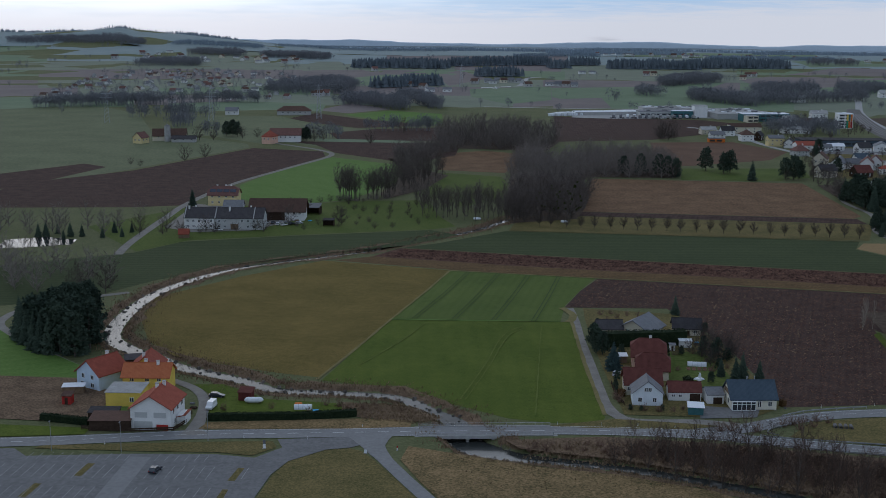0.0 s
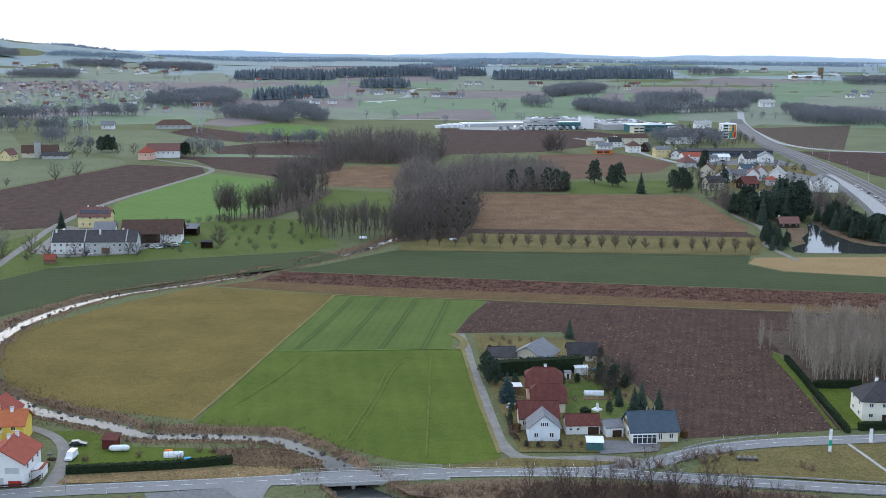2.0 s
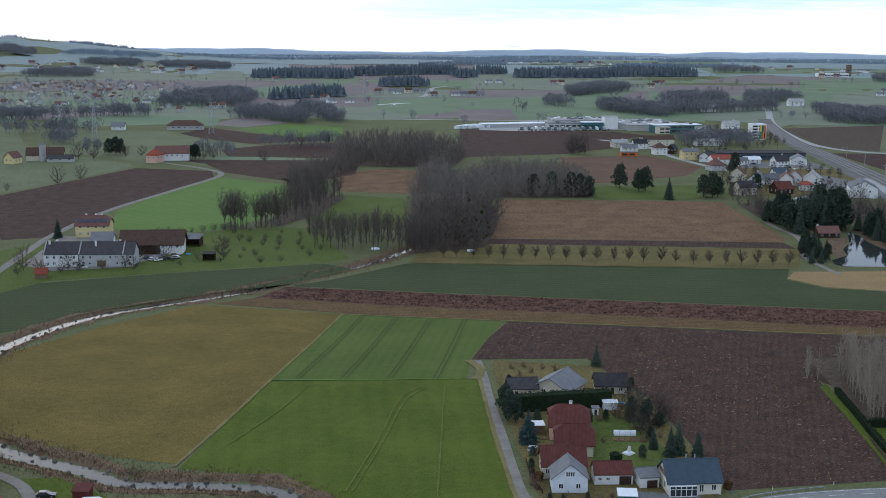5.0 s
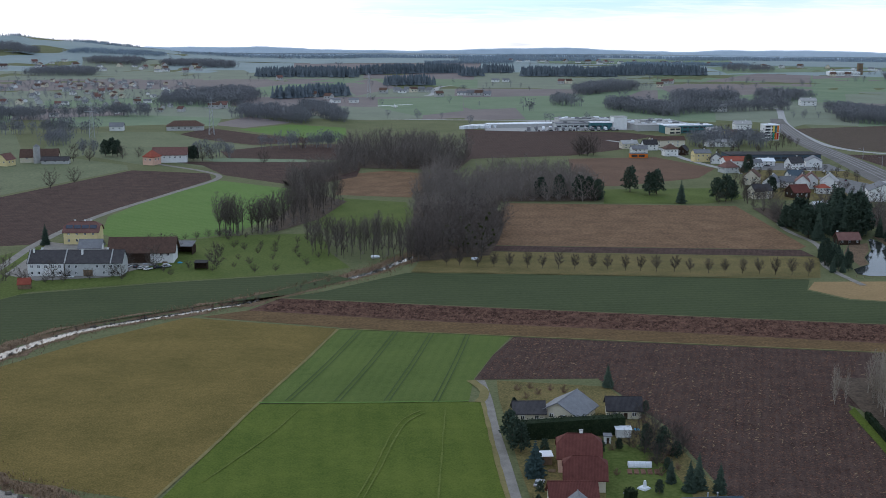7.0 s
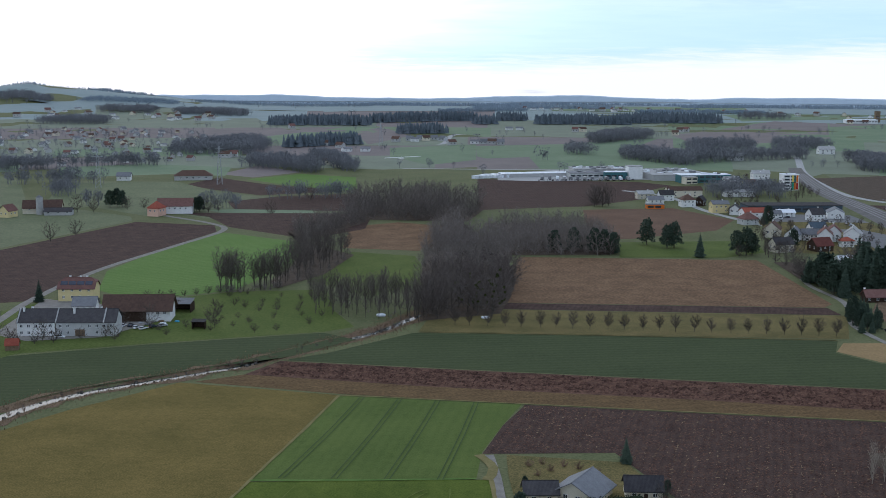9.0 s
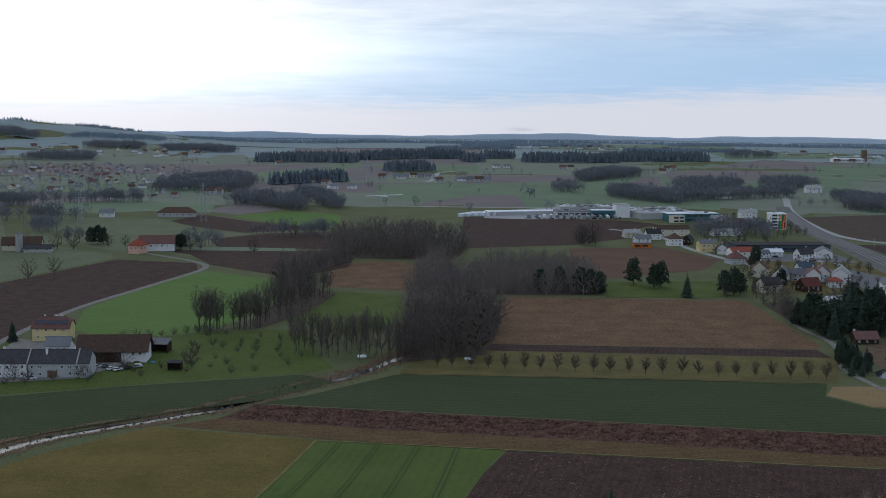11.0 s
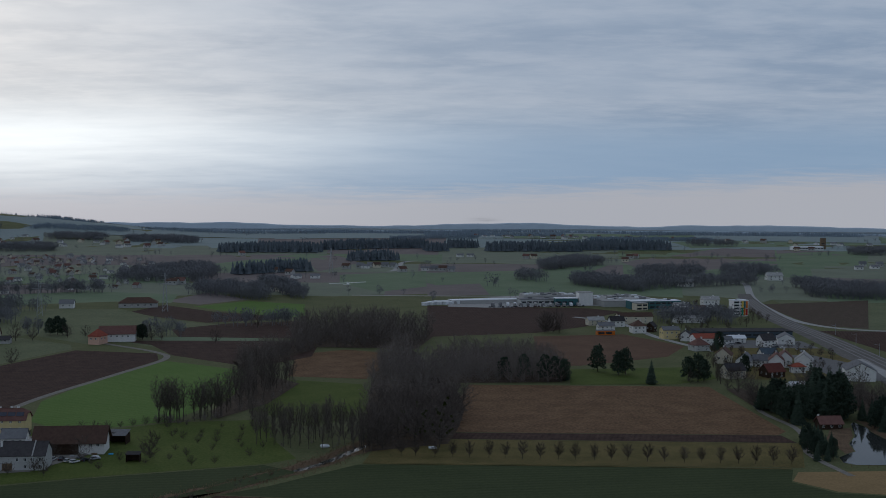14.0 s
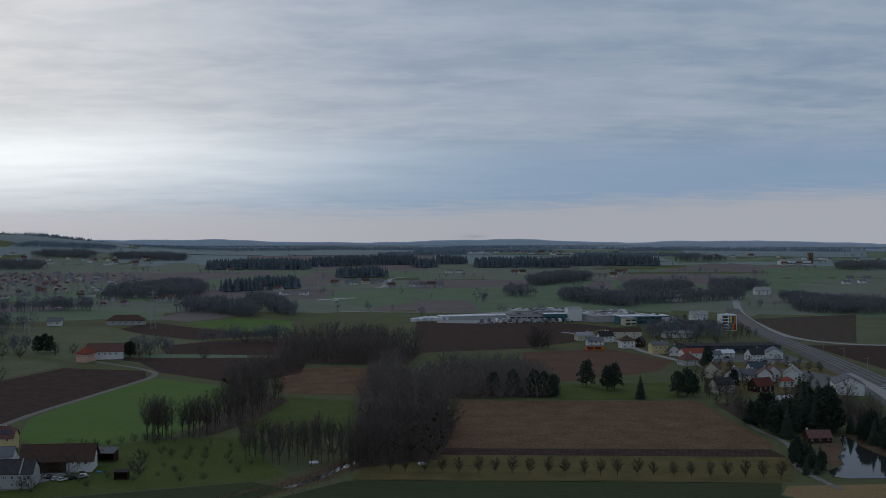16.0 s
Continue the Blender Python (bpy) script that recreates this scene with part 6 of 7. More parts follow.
# conifers
def pine(name, label, height, radius, seed, mat="needle"):
    """A broad dark conifer: bare lower stem and a rounded crown of needle clumps."""
    r = random.Random(seed)
    root = thing(name, label, "tree")
    wood = bmesh.new()
    add_tube(wood, (0, 0, -0.3), (0, 0, height * 0.9), height * 0.018 + 0.05, 0.05, 6)
    vs, fs = [], []
    for k in range(60):
        f = 0.18 + 0.82 * (k + r.random()) / 60
        rad = radius * (math.sin(math.pi * min(1.0, (1.04 - f) * 0.72)) ** 0.7) * r.uniform(0.35, 1.0)
        a = k * 2.399 + r.uniform(-0.3, 0.3)
        c = Vector((rad * math.cos(a), rad * math.sin(a), height * f))
        if k % 3 == 0:
            add_tube(wood, (0, 0, height * f * 0.93), c, 0.09, 0.03, 3)
        s = radius * r.uniform(0.26, 0.42)
        for q in range(24):
            d = Vector((r.gauss(0, 1), r.gauss(0, 1), r.gauss(0, 0.55))).normalized()
            e = d.cross(Vector((r.gauss(0, 1), r.gauss(0, 1), r.gauss(0, 1)))).normalized() * s * 0.3
            p = c + d * s * r.uniform(0.2, 0.6)
            j = len(vs)
            vs += [tuple(p - e), tuple(p + e), tuple(p + d * s * 0.55)]
            fs.append((j, j + 1, j + 2))
    mesh_object("trunk", wood, M["bark"], root)
    data_object("crown", vs, fs, M[mat], root)
    return root


spruce = Kind([conifer("spruce", "dark green spruce with drooping boughs", 13, 3.3, 200 + i, whorls=22) for i in range(4)])
broad = Kind([pine("pine", "broad dark green pine with a rounded crown", 13, 4.2, 230 + i) for i in range(4)])
for x, y, s in ((54, 451.5, 0.62), (70.2, 366.6, 0.62), (65.6, 369.4, 0.74), (63.2, 367.6, 0.66), (59.6, 373, 0.5), (-195, 683, 0.85), (146.8, 832, 1.15), (97, 846, 1.1), (226, 742, 1.9), (216, 730, 1.8), (230, 800, 1.5), (222, 985, 1.0)):
    spruce.put(at(x, y, s))
for x, y, s in ((22.5, 398, 0.62), (24, 394, 0.6), (21.5, 404, 0.62), (57, 396, 0.38), (60, 392, 0.42), (62, 398, 0.45), (64, 390, 0.36), (58, 402, 0.4), (50, 396, 0.26), (45, 394, 0.28), (30, 392, 0.34), (28, 384, 0.28), (29, 337.4, 0.15), (32, 336.8, 0.13), (38, 337.4, 0.16), (26, 352, 0.18), (26, 358, 0.22), (27, 366, 0.24), (60, 380, 0.3), (55.6, 366, 0.28), (24, 430, 0.26), (60, 424, 0.3), (62, 428, 0.26), (122.6, 881, 1.25), (133, 866, 1.1), (138, 870, 1.2), (92, 848, 1.05), (86, 845, 1.15), (74, 852, 1.1), (62, 850, 1.0), (97, 842, 1.0), (171, 843, 1.1), (176, 840, 1.25), (180, 842, 1.0), (-272, 1068, 1.0), (-267, 1070, 1.1), (-262, 1067, 1.0), (-195, 1040, 0.9), (-199, 1046, 0.8), (230, 790, 1.2), (224.6, 987, 1.0), (212, 870, 0.9)):
    broad.put(at(x, y, s))
for x, y in scatter([(-176, 392), (-164, 380), (-146, 372), (-143, 378), (-150, 400), (-158, 422), (-172, 415)], 40, 3.2, 31):
    (spruce if random.random() < 0.5 else broad).put(at(x, y, random.uniform(0.95, 1.25)), group="dark conifers by the track")
for poly, n, gap, lo, hi, seed in (([(187, 750), (188, 725), (191, 709), (198, 706), (202, 722), (199, 748)], 15, 3.8, 0.9, 1.35, 33), ([(176, 628), (184, 622), (187, 636), (193, 652), (194, 676), (186, 680), (180, 655)], 26, 3.0, 0.4, 0.66, 34),
                                   ([(228, 722), (226.5, 695), (229, 668), (235, 652), (248, 644), (254, 652), (248, 690), (240, 722)], 46, 3.2, 0.7, 1.0, 35), ([(210, 714), (222, 718), (228, 742), (218, 748), (208, 732)], 16, 3.6, 1.2, 1.75, 37)):
    for x, y in scatter(poly, n, gap, seed):
        (spruce if random.random() < 0.6 else broad).put(at(x, y, random.uniform(lo, hi)), group="dark conifers by the pond")
for x, y in scatter([(-240, 560), (-200, 585), (-200, 600), (-250, 590)], 12, 4.0, 36):
    spruce.put(at(x, y, random.uniform(0.35, 0.6)), group="young spruces")
blue_spruce = conifer("spruce", "bluish spruce standing beside the lane", 10, 3.2, 260, "blue_needle")
blue_spruce.matrix_basis = at(26.5, 377, 1.0, 0)
for kind in (tall, wide, young, orchard, single, slim, alder, brush, grey_brush, spruce, broad):
    kind.clear()


# hedges
def hedge(points, width, height, label, mat="hedge_leaf", seed=1, density=26):
    rnd = random.Random(seed)
    root = thing("hedge", label, "hedge", pose(points[0][0], points[0][1], 0))
    o = Vector((*points[0], 0))
    core = bmesh.new()
    vs, fs = [], []
    for a, b in zip(points[:-1], points[1:]):
        a, b = Vector((*a, 0)) - o, Vector((*b, 0)) - o
        d = (b - a).normalized()
        n = Vector((-d.y, d.x, 0))
        q = [core.verts.new(p + n * s * width * 0.42 + Vector((0, 0, z))) for z in (-0.2, height * 0.94) for p, s in ((a, -1), (b, -1), (b, 1), (a, 1))]
        for f in ((3, 2, 1, 0), (4, 5, 6, 7), (0, 1, 5, 4), (1, 2, 6, 5), (2, 3, 7, 6), (3, 0, 4, 7)):
            core.faces.new([q[i] for i in f])
        length = (b - a).length
        for k in range(int(length * (width + 2 * height) * density / 4)):
            u, face = rnd.random(), rnd.random() * (width + 2 * height)
            if face < width:
                p, out = Vector((0, 0, height)) + n * (face - width / 2), Vector((0, 0, 1))
            else:
                s = 1 if face > width + height else -1
                p, out = n * s * width / 2 + Vector((0, 0, rnd.random() * height)), n * s
            p = p + a.lerp(b, u) + out * rnd.uniform(-0.15, 0.12)
            e = Vector((rnd.gauss(0, 1), rnd.gauss(0, 1), rnd.gauss(0, 1))).normalized() * 0.22
            g = e.cross(out + Vector((0.01, 0.02, 0.03))).normalized() * 0.2
            j = len(vs)
            vs += [tuple(p - e), tuple(p + g + out * 0.1), tuple(p + e), tuple(p - g + out * 0.1)]
            fs.append((j, j + 1, j + 2, j + 3))
    mesh_object("core", core, M[mat], root)
    data_object("foliage", vs, fs, M[mat], root)
    return root


hedge([(-88.5, 317.5), (-62, 321), (-48, 325)], 1.8, 2.0, "long clipped dark evergreen hedge", seed=2)
hedge([(-134, 313.5), (-119.5, 310.5)], 1.6, 2.0, "clipped dark hedge by the road", seed=3)
hedge([(24, 404), (38, 407), (53, 410)], 4.0, 5.2, "tall dark evergreen hedge behind the barns", seed=4, density=14)
hedge([(124.6, 424), (123.2, 400), (121.6, 376), (120, 349)], 1.4, 1.9, "long dark brownish hedge along the field", "hedge_leaf", 5)
hedge([(124, 351.6), (136, 353), (152, 356)], 1.6, 2.2, "dark clipped hedge in front of the white house", seed=6)
hedge([(124, 392), (139, 392.5)], 1.8, 2.4, "dark conifer hedge behind the lawn", seed=7)
hedge([(47, 360.5), (49, 361.5)], 2.6, 3.2, "rounded dark yew beside the lawn", seed=9)
hedge([(-186, 640), (-170, 634)], 3.0, 3.0, "evergreen hedge in the farmyard", seed=10)
hedge([(27, 349), (27.5, 351)], 2.0, 2.2, "brown garden bush by the lane", "brown_leaf", 11)
hedge([(72.5, 345), (74, 346)], 1.6, 1.8, "golden brown shrub beside the bungalow", "brown_leaf", 12)

# ---- far woods, joined as stuff ----
def far_conifer(rnd, x, y, z, h):
    vs, fs = [], []
    r = h * rnd.uniform(0.2, 0.32)
    for tier in range(3):
        z0, z1, rr = z + h * (0.12 + 0.27 * tier), z + h * (0.55 + 0.225 * tier), r * (1 - 0.27 * tier)
        k = len(vs)
        n = 7
        for i in range(n):
            a = 6.2832 * i / n + rnd.random()
            q = rr * rnd.uniform(0.6, 1.25)
            vs.append((x + q * math.cos(a), y + q * math.sin(a), z0 - rnd.random() * h * 0.06))
        vs.append((x + rnd.uniform(-0.2, 0.2), y + rnd.uniform(-0.2, 0.2), z1))
        fs += [(k + i, k + (i + 1) % n, k + n) for i in range(n)]
    return vs, fs


def far_broadleaf(rnd, x, y, z, h):
    """A bare crown: a stem and a loose cloud of twig clumps."""
    vs, fs = [(x - 0.25, y, z), (x + 0.25, y, z), (x, y, z + h * 0.8)], [(0, 1, 2)]
    r = h * rnd.uniform(0.26, 0.36)
    n, s = (190, h * 0.036) if y < 1150 else (90, h * 0.052) if y < 1500 else (60, h * 0.066)
    for i in range(n):
        while True:
            p = [rnd.uniform(-1, 1) for _ in range(3)]
            if sum(c * c for c in p) < 1:
                break
        c = (x + p[0] * r, y + p[1] * r, z + h * 0.62 + p[2] * h * 0.36)
        k = len(vs)
        up = h * 0.05
        for j in range(3):
            vs.append((c[0] + rnd.uniform(-s, s), c[1] + rnd.uniform(-s, s), c[2] + rnd.uniform(-up, up) * 1.6))
        fs.append((k, k + 1, k + 2))
    return vs, fs


def far_wood(places, kind, label, height, seed, mat=None):
    rnd = random.Random(seed)
    vs, fs = [], []
    make = far_conifer if kind == "c" else far_broadleaf
    for x, y in places:
        a, b = make(rnd, x, y, float(land(x, y)) - 0.3, height * rnd.uniform(0.65, 1.15))
        k = len(vs)
        vs += a
        fs += [tuple(i + k for i in f) for f in b]
    # both default colours have haze mixed into them
    ob = data_object("woodland", vs, fs, mat or M["far_wood" if kind == "c" else "hazed_bare"])
    return tagged(ob, label, "woodland", kind="stuff")


STRIPS = [
    (-346, 2347, -169, 2345, 140, "c"), (-170, 2437, 28, 2536, 140, "c"), (27, 2397, 60, 2401, 80, "c"), (70, 2542, 125, 2550, 80, "c"),
    (145, 2413, 314, 2409, 150, "c"), (308, 2461, 494, 2459, 160, "c"), (-360, 1614, -256, 1623, 260, "b"), (-232, 1446, -147, 1367, 90, "b"),
    (-169, 1548, -113, 1390, 60, "b"), (140, 1658, 165, 1642, 80, "b"), (193, 1865, 292, 1998, 120, "b"), (204, 1578, 262, 1483, 120, "b"),
    (302, 1702, 393, 1743, 110, "b"), (426, 1726, 499, 1772, 110, "b"),
]
STRIPS_FAR = [
    (440, 1408, 560, 1371, 140, "b"), (600, 3428, 1229, 3414, 200, "c"), (34, 3320, 407, 3391, 200, "c"), (-624, 2767, -462, 2703, 150, "b"),
    (-781, 2741, -674, 2758, 150, "b"), (-756, 2292, -650, 2306, 150, "b"), (-350, 1141, -333, 1142, 60, "b"), (569, 2613, 665, 2627, 60, "b"),
    (-104, 2095, -28, 2103, 80, "c"), (96, 1569, 110, 1560, 12, "b"), (223, 1160, 280, 1150, 60, "b"), (-430, 1431, -330, 1461, 30, "b"),
    (-232, 1751, -142, 1832, 70, "c"), (461, 1547, 489, 1412, 60, "b"), (340, 1560, 420, 1600, 60, "b"), (250, 1500, 330, 1560, 90, "b"),
    (-560, 1340, -440, 1400, 60, "b"), (-420, 1240, -340, 1250, 25, "b"), (-300, 1075, -280, 1078, 6, "b"), (-195, 1052, -165, 1062, 14, "b"), (-150, 1130, -90, 1140, 16, "b"),
]
STRIPS_RIM = [
    (-1500, 3350, -900, 3560, 260, "c"), (-900, 3000, -700, 3080, 160, "b"), (-1250, 2850, -950, 2900, 150, "b"), (-700, 3300, -250, 3450, 200, "b"), (-300, 3650, 200, 3700, 250, "c"),
    (150, 3900, 900, 3950, 200, "c"), (700, 3750, 1500, 3800, 250, "c"), (-1650, 3750, -1250, 3800, 200, "c"), (-900, 3900, -200, 4000, 200, "b"), (-50, 2950, 150, 3000, 120, "b"), (400, 2900, 700, 2950, 120, "b"), (800, 2300, 1000, 2320, 120, "b"),
]
for k, (x0, y0, x1, y1, deep, kind) in enumerate(STRIPS + STRIPS_FAR + STRIPS_RIM):
    rnd = random.Random(300 + k)
    n = int(min(900, max(6, math.hypot(x1 - x0, y1 - y0) * deep / (34 if y0 < 2000 else 42))))
    pts = []
    for i in range(n):
        u, v = rnd.random(), rnd.random()
        edge = 0.5 + 0.5 * math.sin(math.pi * min(1, max(0, u)))
        pts.append((x0 + (x1 - x0) * u + rnd.uniform(-8, 8), y0 + (y1 - y0) * u + v * deep * edge))
    # past 2880 m the trees' colour holds still more painted haze
    far_wood(pts, kind, "distant dark conifer wood, tinted bluish for haze" if kind == "c" else "distant grey leafless wood, tinted paler for haze", (17 if kind == "c" else 15) * (0.62 if y0 > 2880 else 1), 400 + k, M["hazed_rim_wood"] if y0 > 2880 else None)

# hedgerow trees dotted over the far fields
rnd = random.Random(77)
for lab, r_lo, r_hi, n in (("scattered leafless trees among far fields", 1350, 2300, 150), ("scattered leafless trees on far farmland", 2300, 3900, 260)):
    pts = []
    while len(pts) < n:
        a, r = radians(rnd.uniform(-26, 26)), rnd.uniform(r_lo, r_hi)
        for j in range(rnd.choice((1, 1, 2, 5))):
            pts.append((r * math.sin(a) + rnd.gauss(0, 14), r * math.cos(a) + rnd.gauss(0, 5)))
    far_wood(pts, "b", lab, 11, 900 + n)
pts = [(x, y) for x, y in scatter([(-620, 1500), (-760, 2150), (-430, 2150), (-300, 1750), (-270, 1560), (-430, 1440)], 300, 12, 41)]
far_wood(pts, "b", "leafless garden trees between the town's houses", 9, 42)
pts = scatter([(186, 830), (206, 835), (212, 900), (200, 930)], 26, 5, 43) + scatter([(215, 860), (290, 880), (295, 1000), (215, 980)], 44, 7, 143) + scatter([(205, 1010), (320, 1180), (300, 1330), (270, 1330), (215, 1150)], 75, 7, 44)
far_wood(pts, "b", "leafless garden trees in the village", 8, 45, M["dark_twig"])


# ---- villages ----
def village_house(name, label, w, d, eave, ridge, wall, roof, style="gable"):
    return house(name, 0, 0, 0, w, d, eave, ridge, wall, roof, label, style=style, windows=(("s", (-w * 0.28, 0, w * 0.28), eave * 0.72, 1.2, 1.3), ("s", (-w * 0.28, w * 0.28), eave * 0.28, 1.2, 1.3), ("w", (-d * 0.22, d * 0.22), eave * 0.6, 1.2, 1.3), ("e", (-d * 0.22, d * 0.22), eave * 0.6, 1.2, 1.3)), chimneys=((w * 0.2, 0.3),))


VILLAGE = [village_house("house", "white house with a pale sheet roof", 14, 10, 4.4, 6.8, "white", "concrete")]


def distant_house(label, w, d, eave, ridge, wall, roof):
    ob = house("house", 0, 0, 0, w, d, eave, ridge, wall, roof, label)
    for x in (-w * 0.25, w * 0.25):
        part("window", box(x - 0.8, x + 0.8, -d / 2 - 0.08, -d / 2 + 0.05, eave * 0.45, eave * 0.75), M["window_glass"], ob)
    return ob


# muted walls here are white ones greyed in place of haze
VILLAGE += [
    distant_house("distant house with a red roof, walls greyed for haze", 12, 10, 5.6, 9.6, "muted", "weathered_tile"),
    distant_house("distant house with a dark roof, walls greyed for haze", 13, 10, 5.8, 9.4, "muted", "brown_tile"),
    distant_house("distant cream house with a brown roof", 12, 11, 5.8, 9.4, "cream", "brown_tile"),
    distant_house("distant grey house with a grey roof", 12, 10, 4.6, 8.6, "grey_plaster", "grey_sheet"),
    distant_house("distant white building with a grey roof", 14, 10, 4.4, 6.8, "white", "grey_sheet"),
]
used = set()


def settle(kind, x, y, rot, s=1.0):
    m = pose(x, y, float(land(x, y)), 0, 0, rot) @ Matrix.Diagonal((s, s, s, 1))
    ob = VILLAGE[kind]
    if kind in used:
        ob = copy_thing(ob, m)
    used.add(kind)
    ob.matrix_basis = m
    return tagged(ob, group="village houses")


for x, y, kind, rot, s in ((262, 1286, 0, 5, 1.0), (303, 1342, 0, 0, 1.2), (330, 1578, 0, 10, 1.2), (468, 1686, 0, 0, 1.4)):
    settle(kind, x, y, rot, s)
for x, y, rot, w, d, eave, top, wall, roof, style, label in (
        (186, 1094, 8, 11, 10, 6.0, 9.6, "white", "brown_tile", "hip", "white village house with a brown hipped roof"),
        (198, 1101, 60, 8, 7, 4.6, 7.8, "dark_wood", "dark_tile", "gable", "small dark timber house with a dark roof"),
        (203.5, 1055, 8, 13, 10, 7.0, 9.2, "pale_yellow", "grey_sheet", "gable", "pale yellow village house with a grey roof"),
        (213.5, 1044, 75, 12, 8.5, 4.6, 7.6, "white", "dark_tile", "gable", "small white gabled house with a dark roof"),
        (221, 1015, 6, 18, 14, 5.8, 8.4, "white", "red_tile", "gable", "long white building with a red roof"),
        (210, 986, 20, 11.5, 10, 4.4, 8.4, "grey_plaster", "weathered_tile", "hip", "grey house with a red hipped roof"),
        (248, 1031, 4, 13, 9, 3.6, 5.4, "white", "white_sheet", "gable", "low white hall with a pale roof"),
        (238, 1022, 4, 9, 8, 3.6, 5.6, "white", "grey_sheet", "gable", "white outbuilding with a grey roof"),
        (265, 1011, 20, 11, 9, 4.8, 8.8, "white", "dark_tile", "gable", "white gabled house with a dark roof"),
        (284, 1026, 78, 16, 12, 4.6, 7.6, "white", "grey_sheet", "gable", "white workshop with a broad grey gable roof"),
        (212, 923, 70, 13, 10.5, 5.6, 10.0, "cream", "brown_tile", "gable", "cream gabled house with a brown roof"),
        (221, 904, 65, 14, 9, 4.8, 8.6, "white", "grey_sheet", "gable", "white gabled house with a grey roof"),
        (232, 908, 10, 11, 8, 4.0, 7.2, "white", "grey_sheet", "gable", "low white house with a grey roof"),
        (246, 940, 10, 11, 8, 4.2, 7.4, "white", "slate_blue", "gable", "white house with a blue-grey roof"),
        (201, 857, 20, 12.5, 9, 5.0, 8.6, "cream", "dark_tile", "gable", "cream house with a dark roof below the village"),
        (238, 893, 75, 13, 9, 6.4, 10.4, "white", "weathered_tile", "gable", "white terraced house with a red roof"),
        (247, 905, 75, 13, 9, 6.4, 10.4, "white", "weathered_tile", "gable", "white terraced house with a red tiled roof"),
        (256, 894, 70, 15, 11, 6.2, 10.6, "white", "concrete", "gable", "large white gabled house with a pale roof"),
        (247, 878, 8, 8, 6, 4.2, 6.0, "white", "red_tile", "hip", "white porch house with a red roof"),
        (226, 861, 20, 12, 10, 3.8, 8.0, "dark_wood", "maroon_tile", "gable", "dark timber barn with a maroon roof"),
        (225, 809, 15, 9.5, 8, 2.8, 5.0, "grey_plaster", "white_sheet", "gable", "small house with a pale sheet roof"),
        (276, 852, 78, 20, 17, 6.5, 10.6, "white", "grey_sheet", "gable", "large white warehouse with a grey gable roof"),
        (196, 1168, 6, 30, 12, 6.0, 8.6, "cream", "brown_tile", "gable", "long cream building with a brown roof"),
        (160, 1150, 12, 14, 9, 4.4, 6.8, "cream", "concrete", "gable", "low cream house with a pale roof"),
        (176, 1138, 8, 12, 9, 5.2, 8.6, "white", "dark_tile", "gable", "white village house with a dark roof"),
        (163, 1112, 10, 13, 8, 3.8, 6.2, "white", "grey_sheet", "gable", "low white house with a grey roof"),
        (268, 1238, 20, 14, 10, 5.0, 8.4, "pale_yellow", "brown_tile", "gable", "pale yellow house with a brown roof"),
        (257, 1256, 6, 11, 10, 7.0, 8.6, "white", "concrete", "hip", "white block of flats with a flat pale roof"),
        (293, 1308, 6, 12, 10, 8.0, 9.4, "white", "concrete", "hip", "white building with a flat pale roof"),
        (244, 1172, 4, 26, 10, 4.0, 6.2, "white", "concrete", "gable", "long white shed with a pale roof")):
    house("house", x, y, rot, w, d, eave, top, wall, roof, label, style=style, group="village houses", over=0.5, chimneys=((w * 0.2, 0.3),) if w < 16 else (),
          windows=(("s", (-w * 0.28, 0, w * 0.28), eave * 0.72, 1.2, 1.3), ("s", (-w * 0.28, w * 0.28), eave * 0.28, 1.2, 1.2), ("w", (-d * 0.22, d * 0.22), eave * 0.66, 1.2, 1.3), ("e", (-d * 0.22, d * 0.22), eave * 0.66, 1.2, 1.3)))
for x, y in ((346, 2097), (382, 2204), (370, 2190), (193, 2181), (206, 2186), (101, 2225), (83, 2222), (46, 1850), (34, 1856), (58, 1846), (740, 2465), (770, 2470), (660, 1912), (690, 1930), (697, 1998), (720, 1990)):
    settle(rnd.randrange(1, 6), x, y, rnd.uniform(-30, 30), 0.85)
for x, y in ((-145, 1693), (-121, 1696), (-93, 1899), (-74, 1925), (-59, 1944), (-38, 1946), (-11, 1830), (21, 1863), (-147, 1489), (-209, 1863), (-295, 2255), (-279, 1581), (-132, 1462), (-50, 1930), (-66, 1910), (-25, 1930), (-160, 1760), (-185, 1800), (-272, 1588)):
    settle(rnd.randrange(1, 6), x, y, rnd.uniform(-40, 40), 0.85)
for x, y in scatter([(-620, 1500), (-760, 2150), (-430, 2150), (-300, 1750), (-270, 1560), (-430, 1440)], 130, 18, 51):
    settle(rnd.choice((1, 2, 3, 4, 4, 5, 5)), x, y, rnd.uniform(0, 180), rnd.uniform(0.45, 0.75))
for x, y in scatter([(-900, 2500), (-500, 2450), (-480, 2750), (-850, 2800)], 26, 30, 52) + scatter([(100, 3050), (700, 3000), (600, 3250), (150, 3250)], 30, 30, 53) + scatter([(700, 2650), (1100, 2600), (1000, 2900), (700, 2900)], 14, 30, 54):
    settle(rnd.choice((1, 2, 3, 5, 5)), x, y, rnd.uniform(0, 180), rnd.uniform(0.7, 1.0))

# farms on the left
house("farmhouse", -212, 1034, 8, 26, 13, 6, 11, "white", "weathered_tile", "white farmhouse with a red tiled roof", "farmhouse", windows=(("s", (-8, -4, 0, 4, 8), 4.2, 1.2, 1.3),))
house("house", -222, 1016, 70, 11, 9, 6.4, 10.5, "pink", "red_tile", "pinkish house beside the farm lane", style="hip", windows=(("w", (-2, 2), 4.2, 1.2, 1.3), ("s", (-2, 2), 4.2, 1.2, 1.3)))
